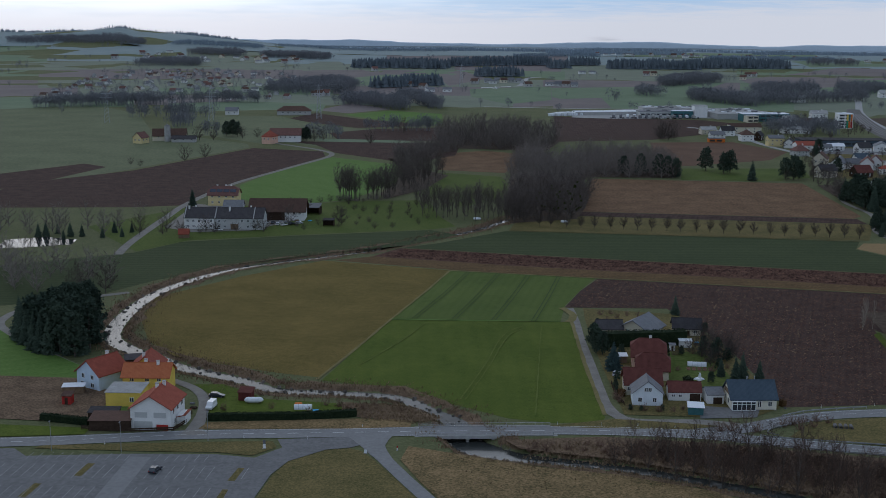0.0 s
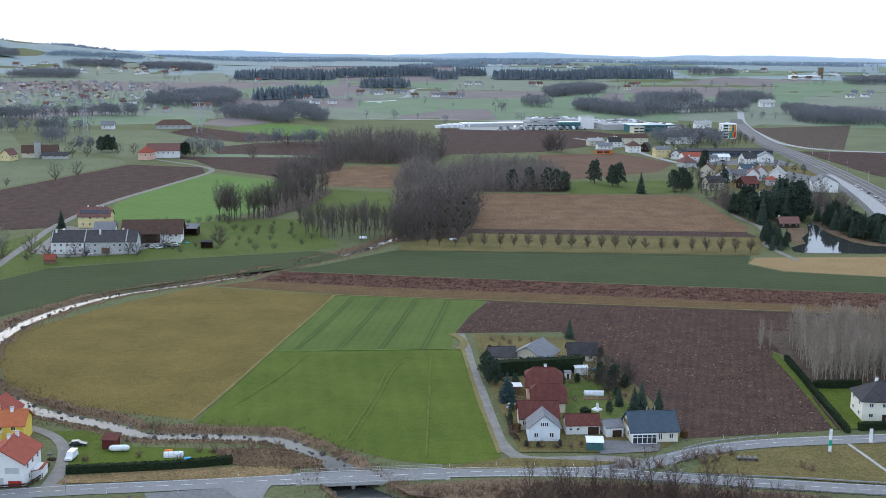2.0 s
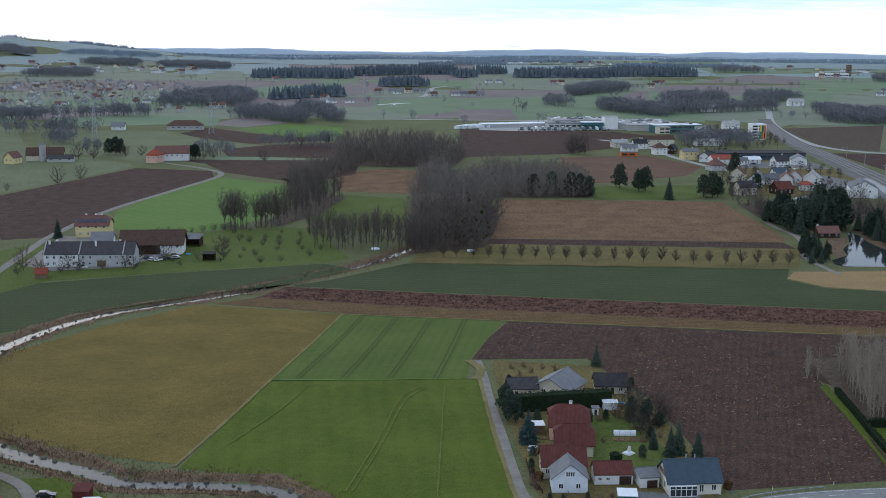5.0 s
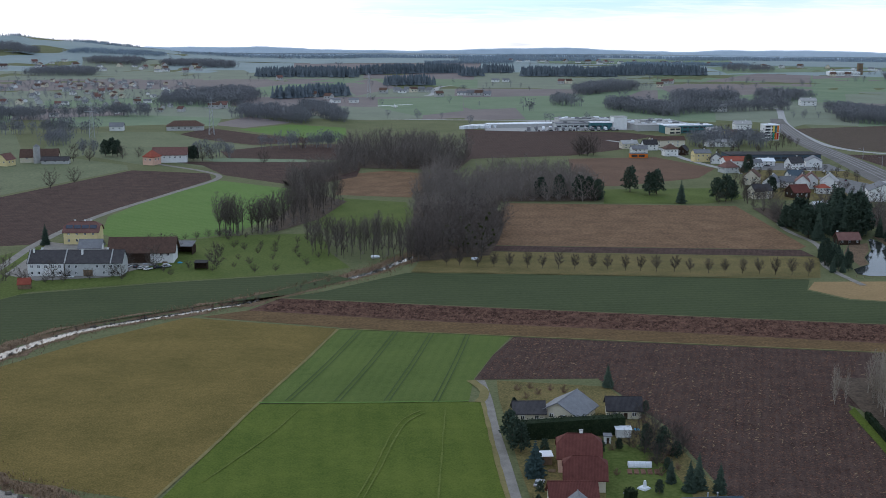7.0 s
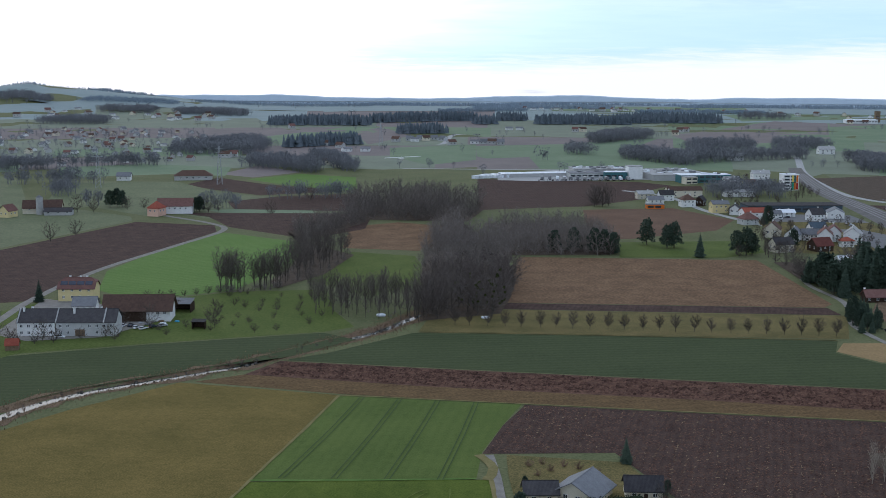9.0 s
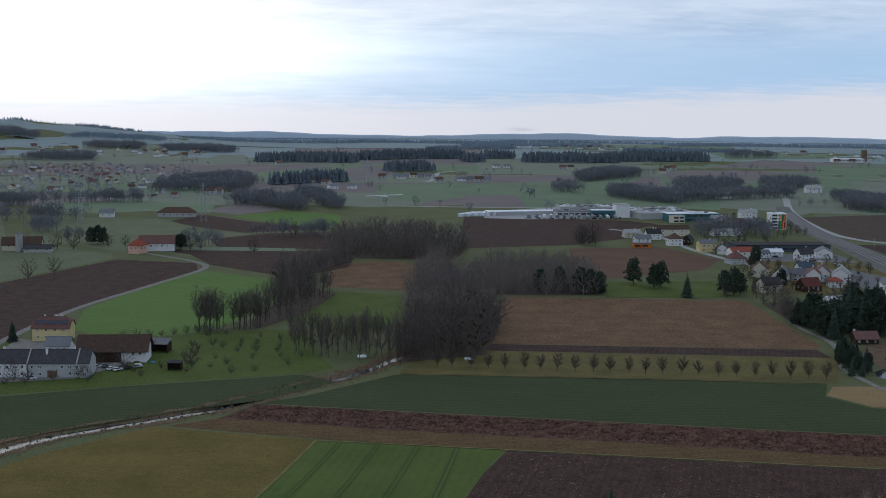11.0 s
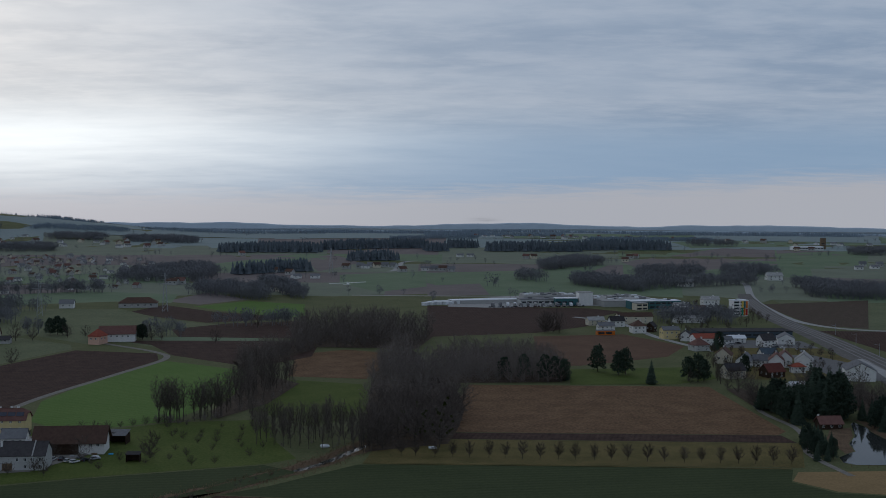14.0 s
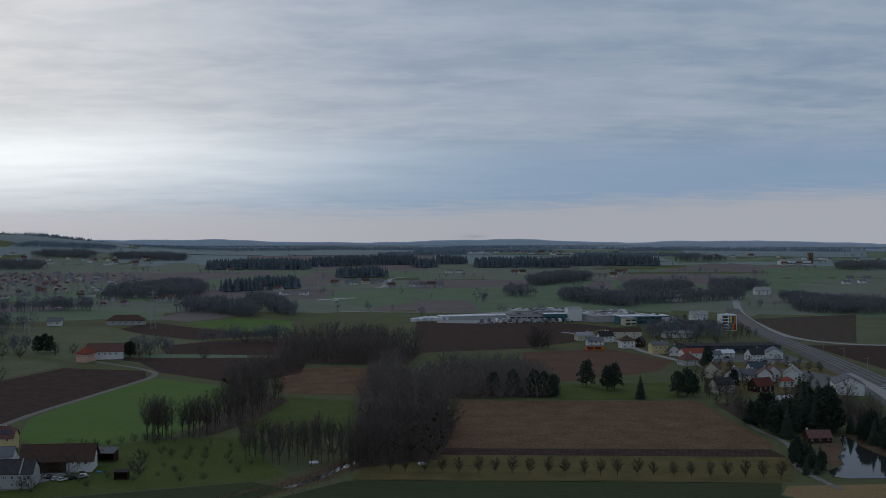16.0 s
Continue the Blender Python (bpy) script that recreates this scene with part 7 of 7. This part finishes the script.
house("farmhouse", -312, 1030, 12, 28, 13, 4.4, 9.6, "cream", "brown_tile", "long cream farm building with a brown roof", "farmhouse", windows=(("s", (-9, -3, 3, 9), 3.6, 1.2, 1.3),))
house("house", -329, 1004, 70, 10, 9, 5, 9, "pale_yellow", "weathered_tile", "yellow farm cottage with a red gable roof", windows=(("s", (-2, 2), 3.0, 1.2, 1.3), ("w", (-2, 2), 3.0, 1.2, 1.3)))
house("barn", -296, 1018, 6, 20, 8, 3, 5.2, "muted", "dark_tile", "low white barn with a dark roof", "barn", windows=(("s", (-7, 0, 7), 2.4, 1.6, 1.2),))
house("barn", -257, 1300, 10, 36, 15, 4.6, 9.0, "muted", "brown_tile", "long distant barn with a brown hipped roof", "barn", style="hip", windows=(("s", (-12, -6, 0, 6, 12), 2.6, 2, 1.4),))
house("house", -322, 1290, 5, 13, 10, 4.4, 7.6, "white", "grey_sheet", "small white house in the pasture", windows=(("s", (-3, 3), 2.6, 1.3, 1.3),))
silo = thing("silo", "pale concrete farm silo", "silo", pose(-311, 1020, 0))
bm = bmesh.new()
add_tube(bm, (0, 0, 0), (0, 0, 13), 2.6, 2.6, 16)
part("body", bm, M["concrete"], silo)
bm = bmesh.new()
add_tube(bm, (0, 0, 13), (0, 0, 14.6), 2.7, 0.2, 16)
part("cap", bm, M["grey_sheet"], silo)


# ---- the works ----
def hall(x, y, rot, w, d, h, wall, roof, label, strips=1, units=0, seed=0):
    r = random.Random(seed)
    root = thing("factory_hall", label, "factory", pose(x, y, float(land(x, y)), 0, 0, rot))
    part("wall", box(-w / 2, w / 2, -d / 2, d / 2, -0.5, h, 0.05), M[wall], root)
    part("roof", box(-w / 2 - 0.3, w / 2 + 0.3, -d / 2 - 0.3, d / 2 + 0.3, h, h + 0.5, 0.05), M[roof], root)
    for k in range(strips):
        z = h * (k + 0.5) / strips
        for i in range(int(w / 6)):
            part("window", box(-w / 2 + 6 * i + 0.6, -w / 2 + 6 * i + 5.4, -d / 2 - 0.06, -d / 2 + 0.02, z - 0.8, z + 0.8), M["window_glass"], root)
    for i in range(units):
        cx, cy = r.uniform(-w / 2 + 3, w / 2 - 3), r.uniform(-d / 2 + 3, d / 2 - 3)
        a, b, c = r.uniform(1, 3), r.uniform(1, 2), r.uniform(0.5, 1.3)
        part("roof_unit", box(cx - a, cx + a, cy - b, cy + b, h + 0.5, h + 0.5 + c, 0.05), M[r.choice(("white_sheet", "grey_sheet", "concrete"))], root)
    return root


hall(80, 1352, 13, 76, 14, 3.6, "muted", "white_sheet", "long low hall with a white roof", 0, seed=1)
for i in range(6):
    hall(24 + i * 6.5, 1336 + i * 3, 60, 30, 5, 2.4, "white_sheet", "white_sheet", "low pale greenhouse tunnel beside the works", 0, seed=20 + i)
hall(140, 1346, 8, 58, 18, 5.0, "grey_plaster", "grey_sheet", "low grey factory hall with a glazed front", 1, 10, 2)
hall(150, 1380, 4, 66, 34, 6.4, "muted", "concrete", "beige factory block with many roof units", 1, 34, 3)
hall(176, 1334, 6, 14, 14, 12.5, "white", "concrete", "white stair tower of the factory", 0, 0, 4)
hall(157, 1330, 6, 22, 10, 7.0, "teal_paint", "white_sheet", "glazed entrance block with a flat white roof", 1, 0, 15)
hall(214, 1350, 12, 60, 70, 5.5, "muted", "concrete", "broad beige factory hall with rooftop units", 0, 40, 5)
hall(238, 1300, 10, 50, 16, 7.5, "teal_paint", "white_sheet", "office building with teal glazing and pale roof", 2, 8, 6)
hall(222, 1283, 20, 12, 9, 6.5, "cream", "concrete", "small ochre works building", 2, 0, 7)
hall(262, 1068, 4, 74, 22, 5, "slate_blue", "dark_tile", "long low warehouse with a dark roof", 1, 0, 10)
hall(158, 1080, 5, 14, 7, 3.2, "orange_paint", "grey_sheet", "low orange shed beside the street", 1, 0, 11)
tower = hall(303, 1232, 6, 14, 12, 14, "white", "white_sheet", "apartment tower with coloured facade panels", 5, 2, 12)
for i, c in enumerate(("green_paint", "orange_paint", "red_paint", "yellow", "teal_paint", "orange_paint")):
    part("panel", box(6.52, 6.62, -5.8 + 3.9 * (i % 3), -2.1 + 3.9 * (i % 3), 0.8 + 6.6 * (i // 3), 7.0 + 6.6 * (i // 3)), M[c], tower)
    part("panel", box(0.6 + 2 * (i % 3), 2.4 + 2 * (i % 3), -6.12, -6.08, 0.8 + 6.6 * (i // 3), 7.0 + 6.6 * (i // 3)), M[c], tower)
hall(822, 2560, 0, 9, 9, 22, "wood", "grey_sheet", "dark silo tower beside a far farm", 1, 0, 13)
hall(770, 2500, 0, 60, 20, 7, "white", "white_sheet", "long pale hall of a far farm", 1, 0, 14)


# ---- pylons ----
def pylon(x, y, h):
    root = thing("power_pylon", "grey steel lattice power pylon", "pylon", pose(x, y, float(land(x, y)), 0, 0, 20))
    for sx, sy in ((-1, -1), (1, -1), (1, 1), (-1, 1)):
        bm = bmesh.new()
        add_tube(bm, (sx * 2.4, sy * 2.4, 0), (sx * 0.4, sy * 0.4, h), 0.22, 0.14, 4)
        part("leg", bm, M["rail_steel"], root)
    bm = bmesh.new()
    for k in range(9):
        a, b = k / 9, (k + 1) / 9
        ra, rb = 2.4 - 2 * a, 2.4 - 2 * b
        for s in (-1, 1):
            add_tube(bm, (-ra, s * ra, h * a), (rb, s * rb, h * b), 0.09, 0.09, 3)
            add_tube(bm, (s * ra, -ra, h * a), (s * rb, rb, h * b), 0.09, 0.09, 3)
    part("bracing", bm, M["rail_steel"], root)
    for z, w in ((0.72, 6), (0.84, 5), (0.94, 3.6)):
        bm = bmesh.new()
        add_tube(bm, (-w, 0, h * z), (w, 0, h * z), 0.18, 0.18, 4)
        part("crossarm", bm, M["rail_steel"], root)


for x, y, h in ((-325, 1215, 34), (-222, 1253, 36), (-108, 1798, 34), (-420, 1180, 34)):
    pylon(x, y, h)
for i in range(7):
    mast = thing("railway_mast", "grey steel catenary mast beside the railway", "mast", pose(340 - i * 6, 1080 - i * 62, 0))
    bm = bmesh.new()
    add_tube(bm, (0, 0, 0), (0, 0, 9), 0.16, 0.12, 6)
    part("post", bm, M["rail_steel"], mast)
    bm = bmesh.new()
    add_tube(bm, (0, 0, 7.5), (-4, 0, 8.2), 0.08, 0.06, 5)
    part("arm", bm, M["rail_steel"], mast)

# a motor glider flying away over the valley
plane = thing("aircraft", "white motor glider flying low over the valley", "aircraft", pose(-21.8, 684, 69, 0, 3, 180))
bm = bmesh.new()
add_tube(bm, (0, -3, 0), (0, 3.5, 0.3), 0.7, 0.2, 8)
part("fuselage", bm, M["frame_white"], plane)
part("wing", box(-8.4, 8.4, -1.2, -0.1, 0.6, 0.8, 0.05), M["frame_white"], plane)
part("tailplane", box(-1.6, 1.6, 3.0, 3.6, 0.3, 0.42, 0.03), M["frame_white"], plane)
part("fin", box(-0.06, 0.06, 2.8, 3.6, 0.3, 1.6, 0.02), M["frame_white"], plane)

# lorries and trailers parked by the works
for i in range(26):
    x, y = 84 + (i % 13) * 7 + rnd.uniform(-1, 1), 1314 + 7 * (i // 13) + rnd.uniform(-1, 1)
    lorry = thing("lorry", "white box lorry parked at the works", "lorry", pose(x, y, 0, 0, 0, 90 + rnd.uniform(-4, 4)), "parked lorries")
    part("box", box(-4, 2.2, -1.2, 1.2, 0.9, 3.4, 0.05), M[rnd.choice(("white_sheet", "concrete", "grey_sheet"))], lorry)
    part("cab", box(2.4, 4.2, -1.15, 1.15, 0.5, 2.7, 0.15), M[rnd.choice(("car_white", "car_silver", "car_blue"))], lorry)
    for wx in (-2.8, 3.2):
        part("wheel", box(wx - 0.5, wx + 0.5, -1.2, 1.2, 0, 0.95, 0.25), M["rubber"], lorry)

# ---- vehicles, signs and small things ----
def car(x, y, rot, paint, label, length=4.3, width=1.78, height=1.46, van=False):
    root = thing("van" if van else "car", label, "van" if van else "car", pose(x, y, 0.1, 0, 0, rot))
    hl, hw = length / 2, width / 2
    bm = bmesh.new()
    side = [(-hl, 0.35), (-hl, 0.85), (-hl + 0.15, 0.95), (hl - 1.1, 0.95), (hl - 0.1, 0.75), (hl, 0.6), (hl, 0.35)] if not van else [(-hl, 0.4), (-hl, height * 0.55), (hl - 0.7, height * 0.55), (hl, height * 0.45), (hl, 0.4)]
    add_poly_prism(bm, [(a, b) for a, b in side], -hw, hw)
    bmesh.ops.bevel(bm, geom=bm.edges[:], offset=0.06, segments=1, affect="EDGES")
    body = part("body", bm, M[paint], root)
    bm = bmesh.new()
    z0 = 0.93 if not van else height * 0.53
    cab = [(-hl + 0.2, z0), (-hl + 0.65, height), (hl - 2.1, height), (hl - 1.2, z0)] if not van else [(-hl + 0.02, z0), (-hl + 0.1, height), (hl - 1.5, height), (hl - 0.75, z0)]
    add_poly_prism(bm, cab, -hw + 0.12, hw - 0.12)
    part("cabin", bm, M["window_glass"] if not van else M[paint], root)
    bm = box(cab[1][0] - 0.02, cab[2][0] + 0.02, -hw + 0.1, hw - 0.1, height - 0.02, height + 0.06, 0.02)
    part("roof", bm, M[paint], root)
    if van:
        p = part("windscreen", box(-0.03, 0.03, -hw + 0.2, hw - 0.2, 0, 0.75), M["window_glass"], root)
        p.matrix_basis = pose(hl - 0.86, 0, z0 + 0.05, 0, -40, 0)
    for sx in (-1, 1):
        for sy in (-1, 1):
            bm = bmesh.new()
            add_tube(bm, (sx * hl * 0.62, sy * hw - sy * 0.18, 0.32), (sx * hl * 0.62, sy * hw + sy * 0.02, 0.32), 0.32, 0.32, 12)
            tyre = part("wheel", bm, M["rubber"], root)
            bm = bmesh.new()
            add_tube(bm, (sx * hl * 0.62, sy * hw, 0.32), (sx * hl * 0.62, sy * hw + sy * 0.035, 0.32), 0.19, 0.17, 10)
            part("rim", bm, M["rail_steel"], tyre)
    for sy in (-1, 1):
        part("headlight", box(hl - 0.06, hl + 0.02, sy * hw * 0.7 - 0.18, sy * hw * 0.7 + 0.18, 0.62, 0.76), M["lamp_glass"], root)
        part("tail_light", box(-hl - 0.02, -hl + 0.05, sy * hw * 0.75 - 0.14, sy * hw * 0.75 + 0.14, 0.68, 0.84), M["red_paint"], root)
    return root


car(-91, 278.5, 80, "car_dark", "dark blue car parked alone in the car park")
car(-90, 327.5, -95, "car_white", "white delivery van parked by the driveway", 4.9, 1.95, 2.2, True)
car(-91, 337.5, 4, "car_dark", "dark estate car parked on the lawn edge", 4.6)
car(27.2, 371, 70, "car_silver", "silver car parked beside the lane")
car(-160, 606.5, 5, "car_white", "white car parked before the farmhouse")
r = random.Random(81)
for i in range(6):
    car(-140 + i * 3.4, 628 + r.uniform(-4, 6), r.uniform(0, 180), r.choice(("car_dark", "car_silver", "car_white")), "old car standing in the cluttered farmyard")
for i in range(11):
    car(286 + i * 1.9 + r.uniform(-1, 1), 700 + i * 17, 78, r.choice(("car_dark", "car_silver", "car_white", "car_white")), "car parked along the station road")
for i in range(22):
    car(80 + i * 4.4, 1303 + i * 0.6, 92, r.choice(("car_dark", "car_silver", "car_white", "car_white")), "car parked in front of the factory hall")
for i in range(16):
    car(238 + r.uniform(0, 46), 925 + i * 7, r.uniform(0, 180), r.choice(("car_dark", "car_silver", "car_white")), "car parked between village houses")


def capsule(name, x, y, rot, length, radius, mat, label, category):
    root = thing(name, label, category, pose(x, y, 0, 0, 0, rot))
    bm = bmesh.new()
    n, prof = 12, ((0.0, 0.3), (0.08, 0.8), (0.2, 1.0), (0.8, 1.0), (0.92, 0.8), (1.0, 0.3))
    rings = [[bm.verts.new(((f - 0.5) * length, radius * q * math.cos(6.2832 * i / n), radius + 0.25 + radius * q * math.sin(6.2832 * i / n))) for i in range(n)] for f, q in prof]
    for a, b in zip(rings[:-1], rings[1:]):
        for i in range(n):
            bm.faces.new((a[i], a[(i + 1) % n], b[(i + 1) % n], b[i]))
    bm.faces.new(rings[0]), bm.faces.new(rings[-1])
    bmesh.ops.recalc_face_normals(bm, faces=bm.faces[:])
    part("body", bm, M[mat], root)
    for s in (-0.3, 0.3):
        part("support", box(s * length - 0.15, s * length + 0.15, -radius * 0.8, radius * 0.8, 0, 0.45), M["dark_wood"], root)
    return root


capsule("tank", -79, 333.2, 4, 5.4, 0.85, "white_sheet", "white cylindrical tank lying in the garden", "tank")


def greenhouse(x, y, rot, length, width):
    root = thing("polytunnel", "pale polytunnel greenhouse in the garden", "greenhouse", pose(x, y, 0, 0, 0, rot))
    bm = bmesh.new()
    arc = [(width / 2 * math.cos(a), 1.5 * math.sin(a)) for a in np.linspace(0, math.pi, 9)]
    add_poly_prism(bm, arc, -length / 2, length / 2)
    bmesh.ops.rotate(bm, verts=bm.verts[:], cent=(0, 0, 0), matrix=Matrix.Rotation(radians(-90), 3, "Z"))
    part("cover", bm, M["white_sheet"], root)
    for i in range(5):
        bm = bmesh.new()
        x0 = -length / 2 + i * length / 4
        for (a, b), (c, d) in zip(arc[:-1], arc[1:]):
            add_tube(bm, (x0, a * 1.01, b * 1.01), (x0, c * 1.01, d * 1.01), 0.04, 0.04, 4)
        part("hoop", bm, M["rail_steel"], root)


greenhouse(53.6, 384, -2, 6.0, 2.0)
greenhouse(-64, 329.5, 6, 5.0, 2.0)
# raised beds and garden clutter
for i in range(5):
    bed_root = thing("raised_bed", "small timber-edged raised garden bed", "garden bed", pose(50.5 + i * 1.7, 380, 0, 0, 0, -4))
    part("edging", box(-0.6, 0.6, -1.6, 1.6, 0, 0.35, 0.03), M["wood"], bed_root)
    part("soil", box(-0.5, 0.5, -1.5, 1.5, 0.35, 0.4), M["clod"], bed_root)
pyr = thing("garden_cover", "white pyramid-shaped cover on the lawn", "cover", pose(52.4, 369, 0))
bm = bmesh.new()
add_tube(bm, (0, 0, 0), (0, 0, 0.6), 1.9, 1.5, 4)
part("base", bm, M["white_sheet"], pyr)
bm = bmesh.new()
add_tube(bm, (0.2, 0.2, 0.6), (0.2, 0.2, 2.2), 0.5, 0.3, 6)
part("post", bm, M["white_sheet"], pyr)
for x, y, m, w in ((30.5, 367, "white_sheet", 2.2), (31, 380, "wood", 2.0), (28.5, 388, "grey_sheet", 1.6), (47.5, 366, "grey_sheet", 1.2), (57, 412, "blue_tarp", 1.6), (50, 412, "white_sheet", 1.0), (-66, 333, "orange_paint", 2.2), (-60, 327.4, "blue_tarp", 2.0), (-95, 327, "dark_wood", 2.0), (-96.5, 331, "grey_sheet", 1.4),
                   (-130, 633, "grey_sheet", 3.0), (-126, 640, "wood", 2.5), (-124, 634, "white_sheet", 3.0), (-119, 640, "blue_tarp", 2.0), (-134, 636, "rail_steel", 2.2), (-30, 655, "white_sheet", 4.0), (17, 652, "white_sheet", 3.5), (73.5, 343, "grey_sheet", 0.8)):
    pile = thing("covered_pile", "low covered heap of stored goods", "pile", pose(x, y, 0.05, 0, 0, r.uniform(-20, 20)))
    bm = box(-w / 2, w / 2, -w / 3, w / 3, -0.05, w * 0.28, 0.1 * w)
    part("body", bm, M[m], pile)


def post_sign(name, x, y, h, w, th, mats, label, rot=0):
    root = thing(name, label, "sign", pose(x, y, 0, 0, 0, rot))
    part("base", box(-w * 0.7, w * 0.7, -0.4, 0.4, 0, 0.2, 0.03), M["concrete"], root)
    n = len(mats)
    for i, m in enumerate(mats):
        part("panel", box(-w / 2, w / 2, -th / 2, th / 2, 0.2 + (h - 0.2) * i / n, 0.2 + (h - 0.2) * (i + 1) / n - 0.02, 0.01), M[m], root)
    return root


post_sign("sign_pylon", 110, 334, 6.4, 0.75, 0.3, ("frame_white", "green_paint", "frame_white", "white_sheet"), "tall white and green advertising pylon", -6)
post_sign("sign_pylon", 123.6, 341.2, 4.0, 0.9, 0.25, ("frame_white", "white_sheet"), "white roadside sign panel", -6)
post_sign("sign", -68, 297, 2.4, 0.7, 0.12, ("frame_white", "grey_sheet"), "small white notice panel on the verge")
post_sign("sign", -41.5, 296, 1.0, 0.7, 0.2, ("white_sheet",), "small white marker at the junction")
post_sign("sign", -33.6, 299, 1.2, 0.3, 0.15, ("frame_white", "red_paint"), "small marker post by the side road")
for x, y in ((-110, 296), (-58, 304.6), (-20, 318.6), (8, 322.6), (30, 323.4), (60, 334.2), (84, 344.6), (100, 348), (20, 323.2), (40, 323), (-75, 304), (-45, 315.6)):
    d = thing("delineator_post", "white reflector post beside the road", "road post", pose(x, y, 0))
    part("post", box(-0.06, 0.06, -0.05, 0.05, 0, 0.95, 0.01), M["frame_white"], d)
    part("band", box(-0.065, 0.065, -0.055, 0.055, 0.7, 0.85), M["rubber"], d)
for x, y in ((-122, 290.5), (-104, 291.5), (-84, 301.5)):
    lamp = thing("street_lamp", "slim grey steel street lamp", "street lamp", pose(x, y, 0))
    bm = bmesh.new()
    add_tube(bm, (0, 0, 0), (0, 0, 8), 0.1, 0.06, 8)
    part("pole", bm, M["rail_steel"], lamp)
    part("head", box(-0.15, 0.15, -0.9, 0.1, 7.95, 8.1, 0.03), M["grey_sheet"], lamp)

# concrete pipes lying in the grass
for x, y, rad in ((84, 327.6, 0.5), (85.4, 327.5, 0.5), (86.8, 327.4, 0.5), (88.2, 327.3, 0.5), (92, 287, 0.75), (94.1, 286.5, 0.75), (96.2, 286, 0.75), (98.3, 285.6, 0.75), (100.4, 285.2, 0.75), (102.5, 284.6, 0.75), (105, 281, 0.8)):
    pipe = thing("concrete_pipe", "short grey concrete drain pipe on the ground", "pipe", pose(x, y, 0.05, 0, 0, -6), "row of concrete pipes")
    bm = bmesh.new()
    n = 14
    rings = [[bm.verts.new((q * math.cos(6.2832 * i / n), yy, rad + q * math.sin(6.2832 * i / n))) for i in range(n)] for q, yy in ((rad, -1), (rad, 1), (rad * 0.78, 1), (rad * 0.78, -1))]
    for k in range(4):
        for i in range(n):
            bm.faces.new((rings[k][i], rings[k][(i + 1) % n], rings[(k + 1) % 4][(i + 1) % n], rings[(k + 1) % 4][i]))
    bmesh.ops.recalc_face_normals(bm, faces=bm.faces[:])
    part("barrel", bm, M["old_asphalt"], pipe)


def fence(points, h, mat, label, gap=2.0, boards=True):
    root = thing("fence", label, "fence", pose(points[0][0], points[0][1], 0))
    o = Vector((*points[0], 0))
    for a, b in zip(points[:-1], points[1:]):
        a, b = Vector((*a, 0)) - o, Vector((*b, 0)) - o
        d = b - a
        ang = math.degrees(math.atan2(d.y, d.x))
        n = max(1, int(d.length / gap))
        for i in range(n + 1):
            p = part("post", box(-0.06, 0.06, -0.06, 0.06, -0.1, h), M[mat], root)
            p.matrix_basis = pose(*(a + d * i / n), 0, 0, ang)
        for z in ((0.35, 0.75) if boards else (0.95,)):
            p = part("board", box(0, d.length, -0.03, 0.03, h * z, h * z + (0.28 * h if boards else 0.06)), M[mat], root)
            p.matrix_basis = pose(*a, 0, 0, ang)
    return root


fence([(-120, 306.5), (-106, 305.4), (-95, 307.5), (-93.4, 314), (-94, 322)], 1.3, "dark_wood", "dark timber fence round the white house")
fence([(27.5, 341), (25.5, 350), (25, 362)], 1.2, "dark_wood", "dark garden fence beside the lane")
fence([(184, 616), (204, 613), (230, 611), (262, 616)], 1.1, "wood", "timber rail fence along the pond path", 3.0, False)
fence([(184, 669), (192, 674), (200, 672)], 1.1, "wood", "timber rail fence by the pond house", 3.0, False)

# the boathouse by the pond
house("pond_house", 206, 699, 5, 11, 7.5, 2.8, 5.6, "dark_wood", "weathered_tile", "dark timber house with a brown roof by the pond", windows=(("s", (-4, 0, 4), 1.6, 1.2, 1.2),), chimneys=((-5, 0.5),))
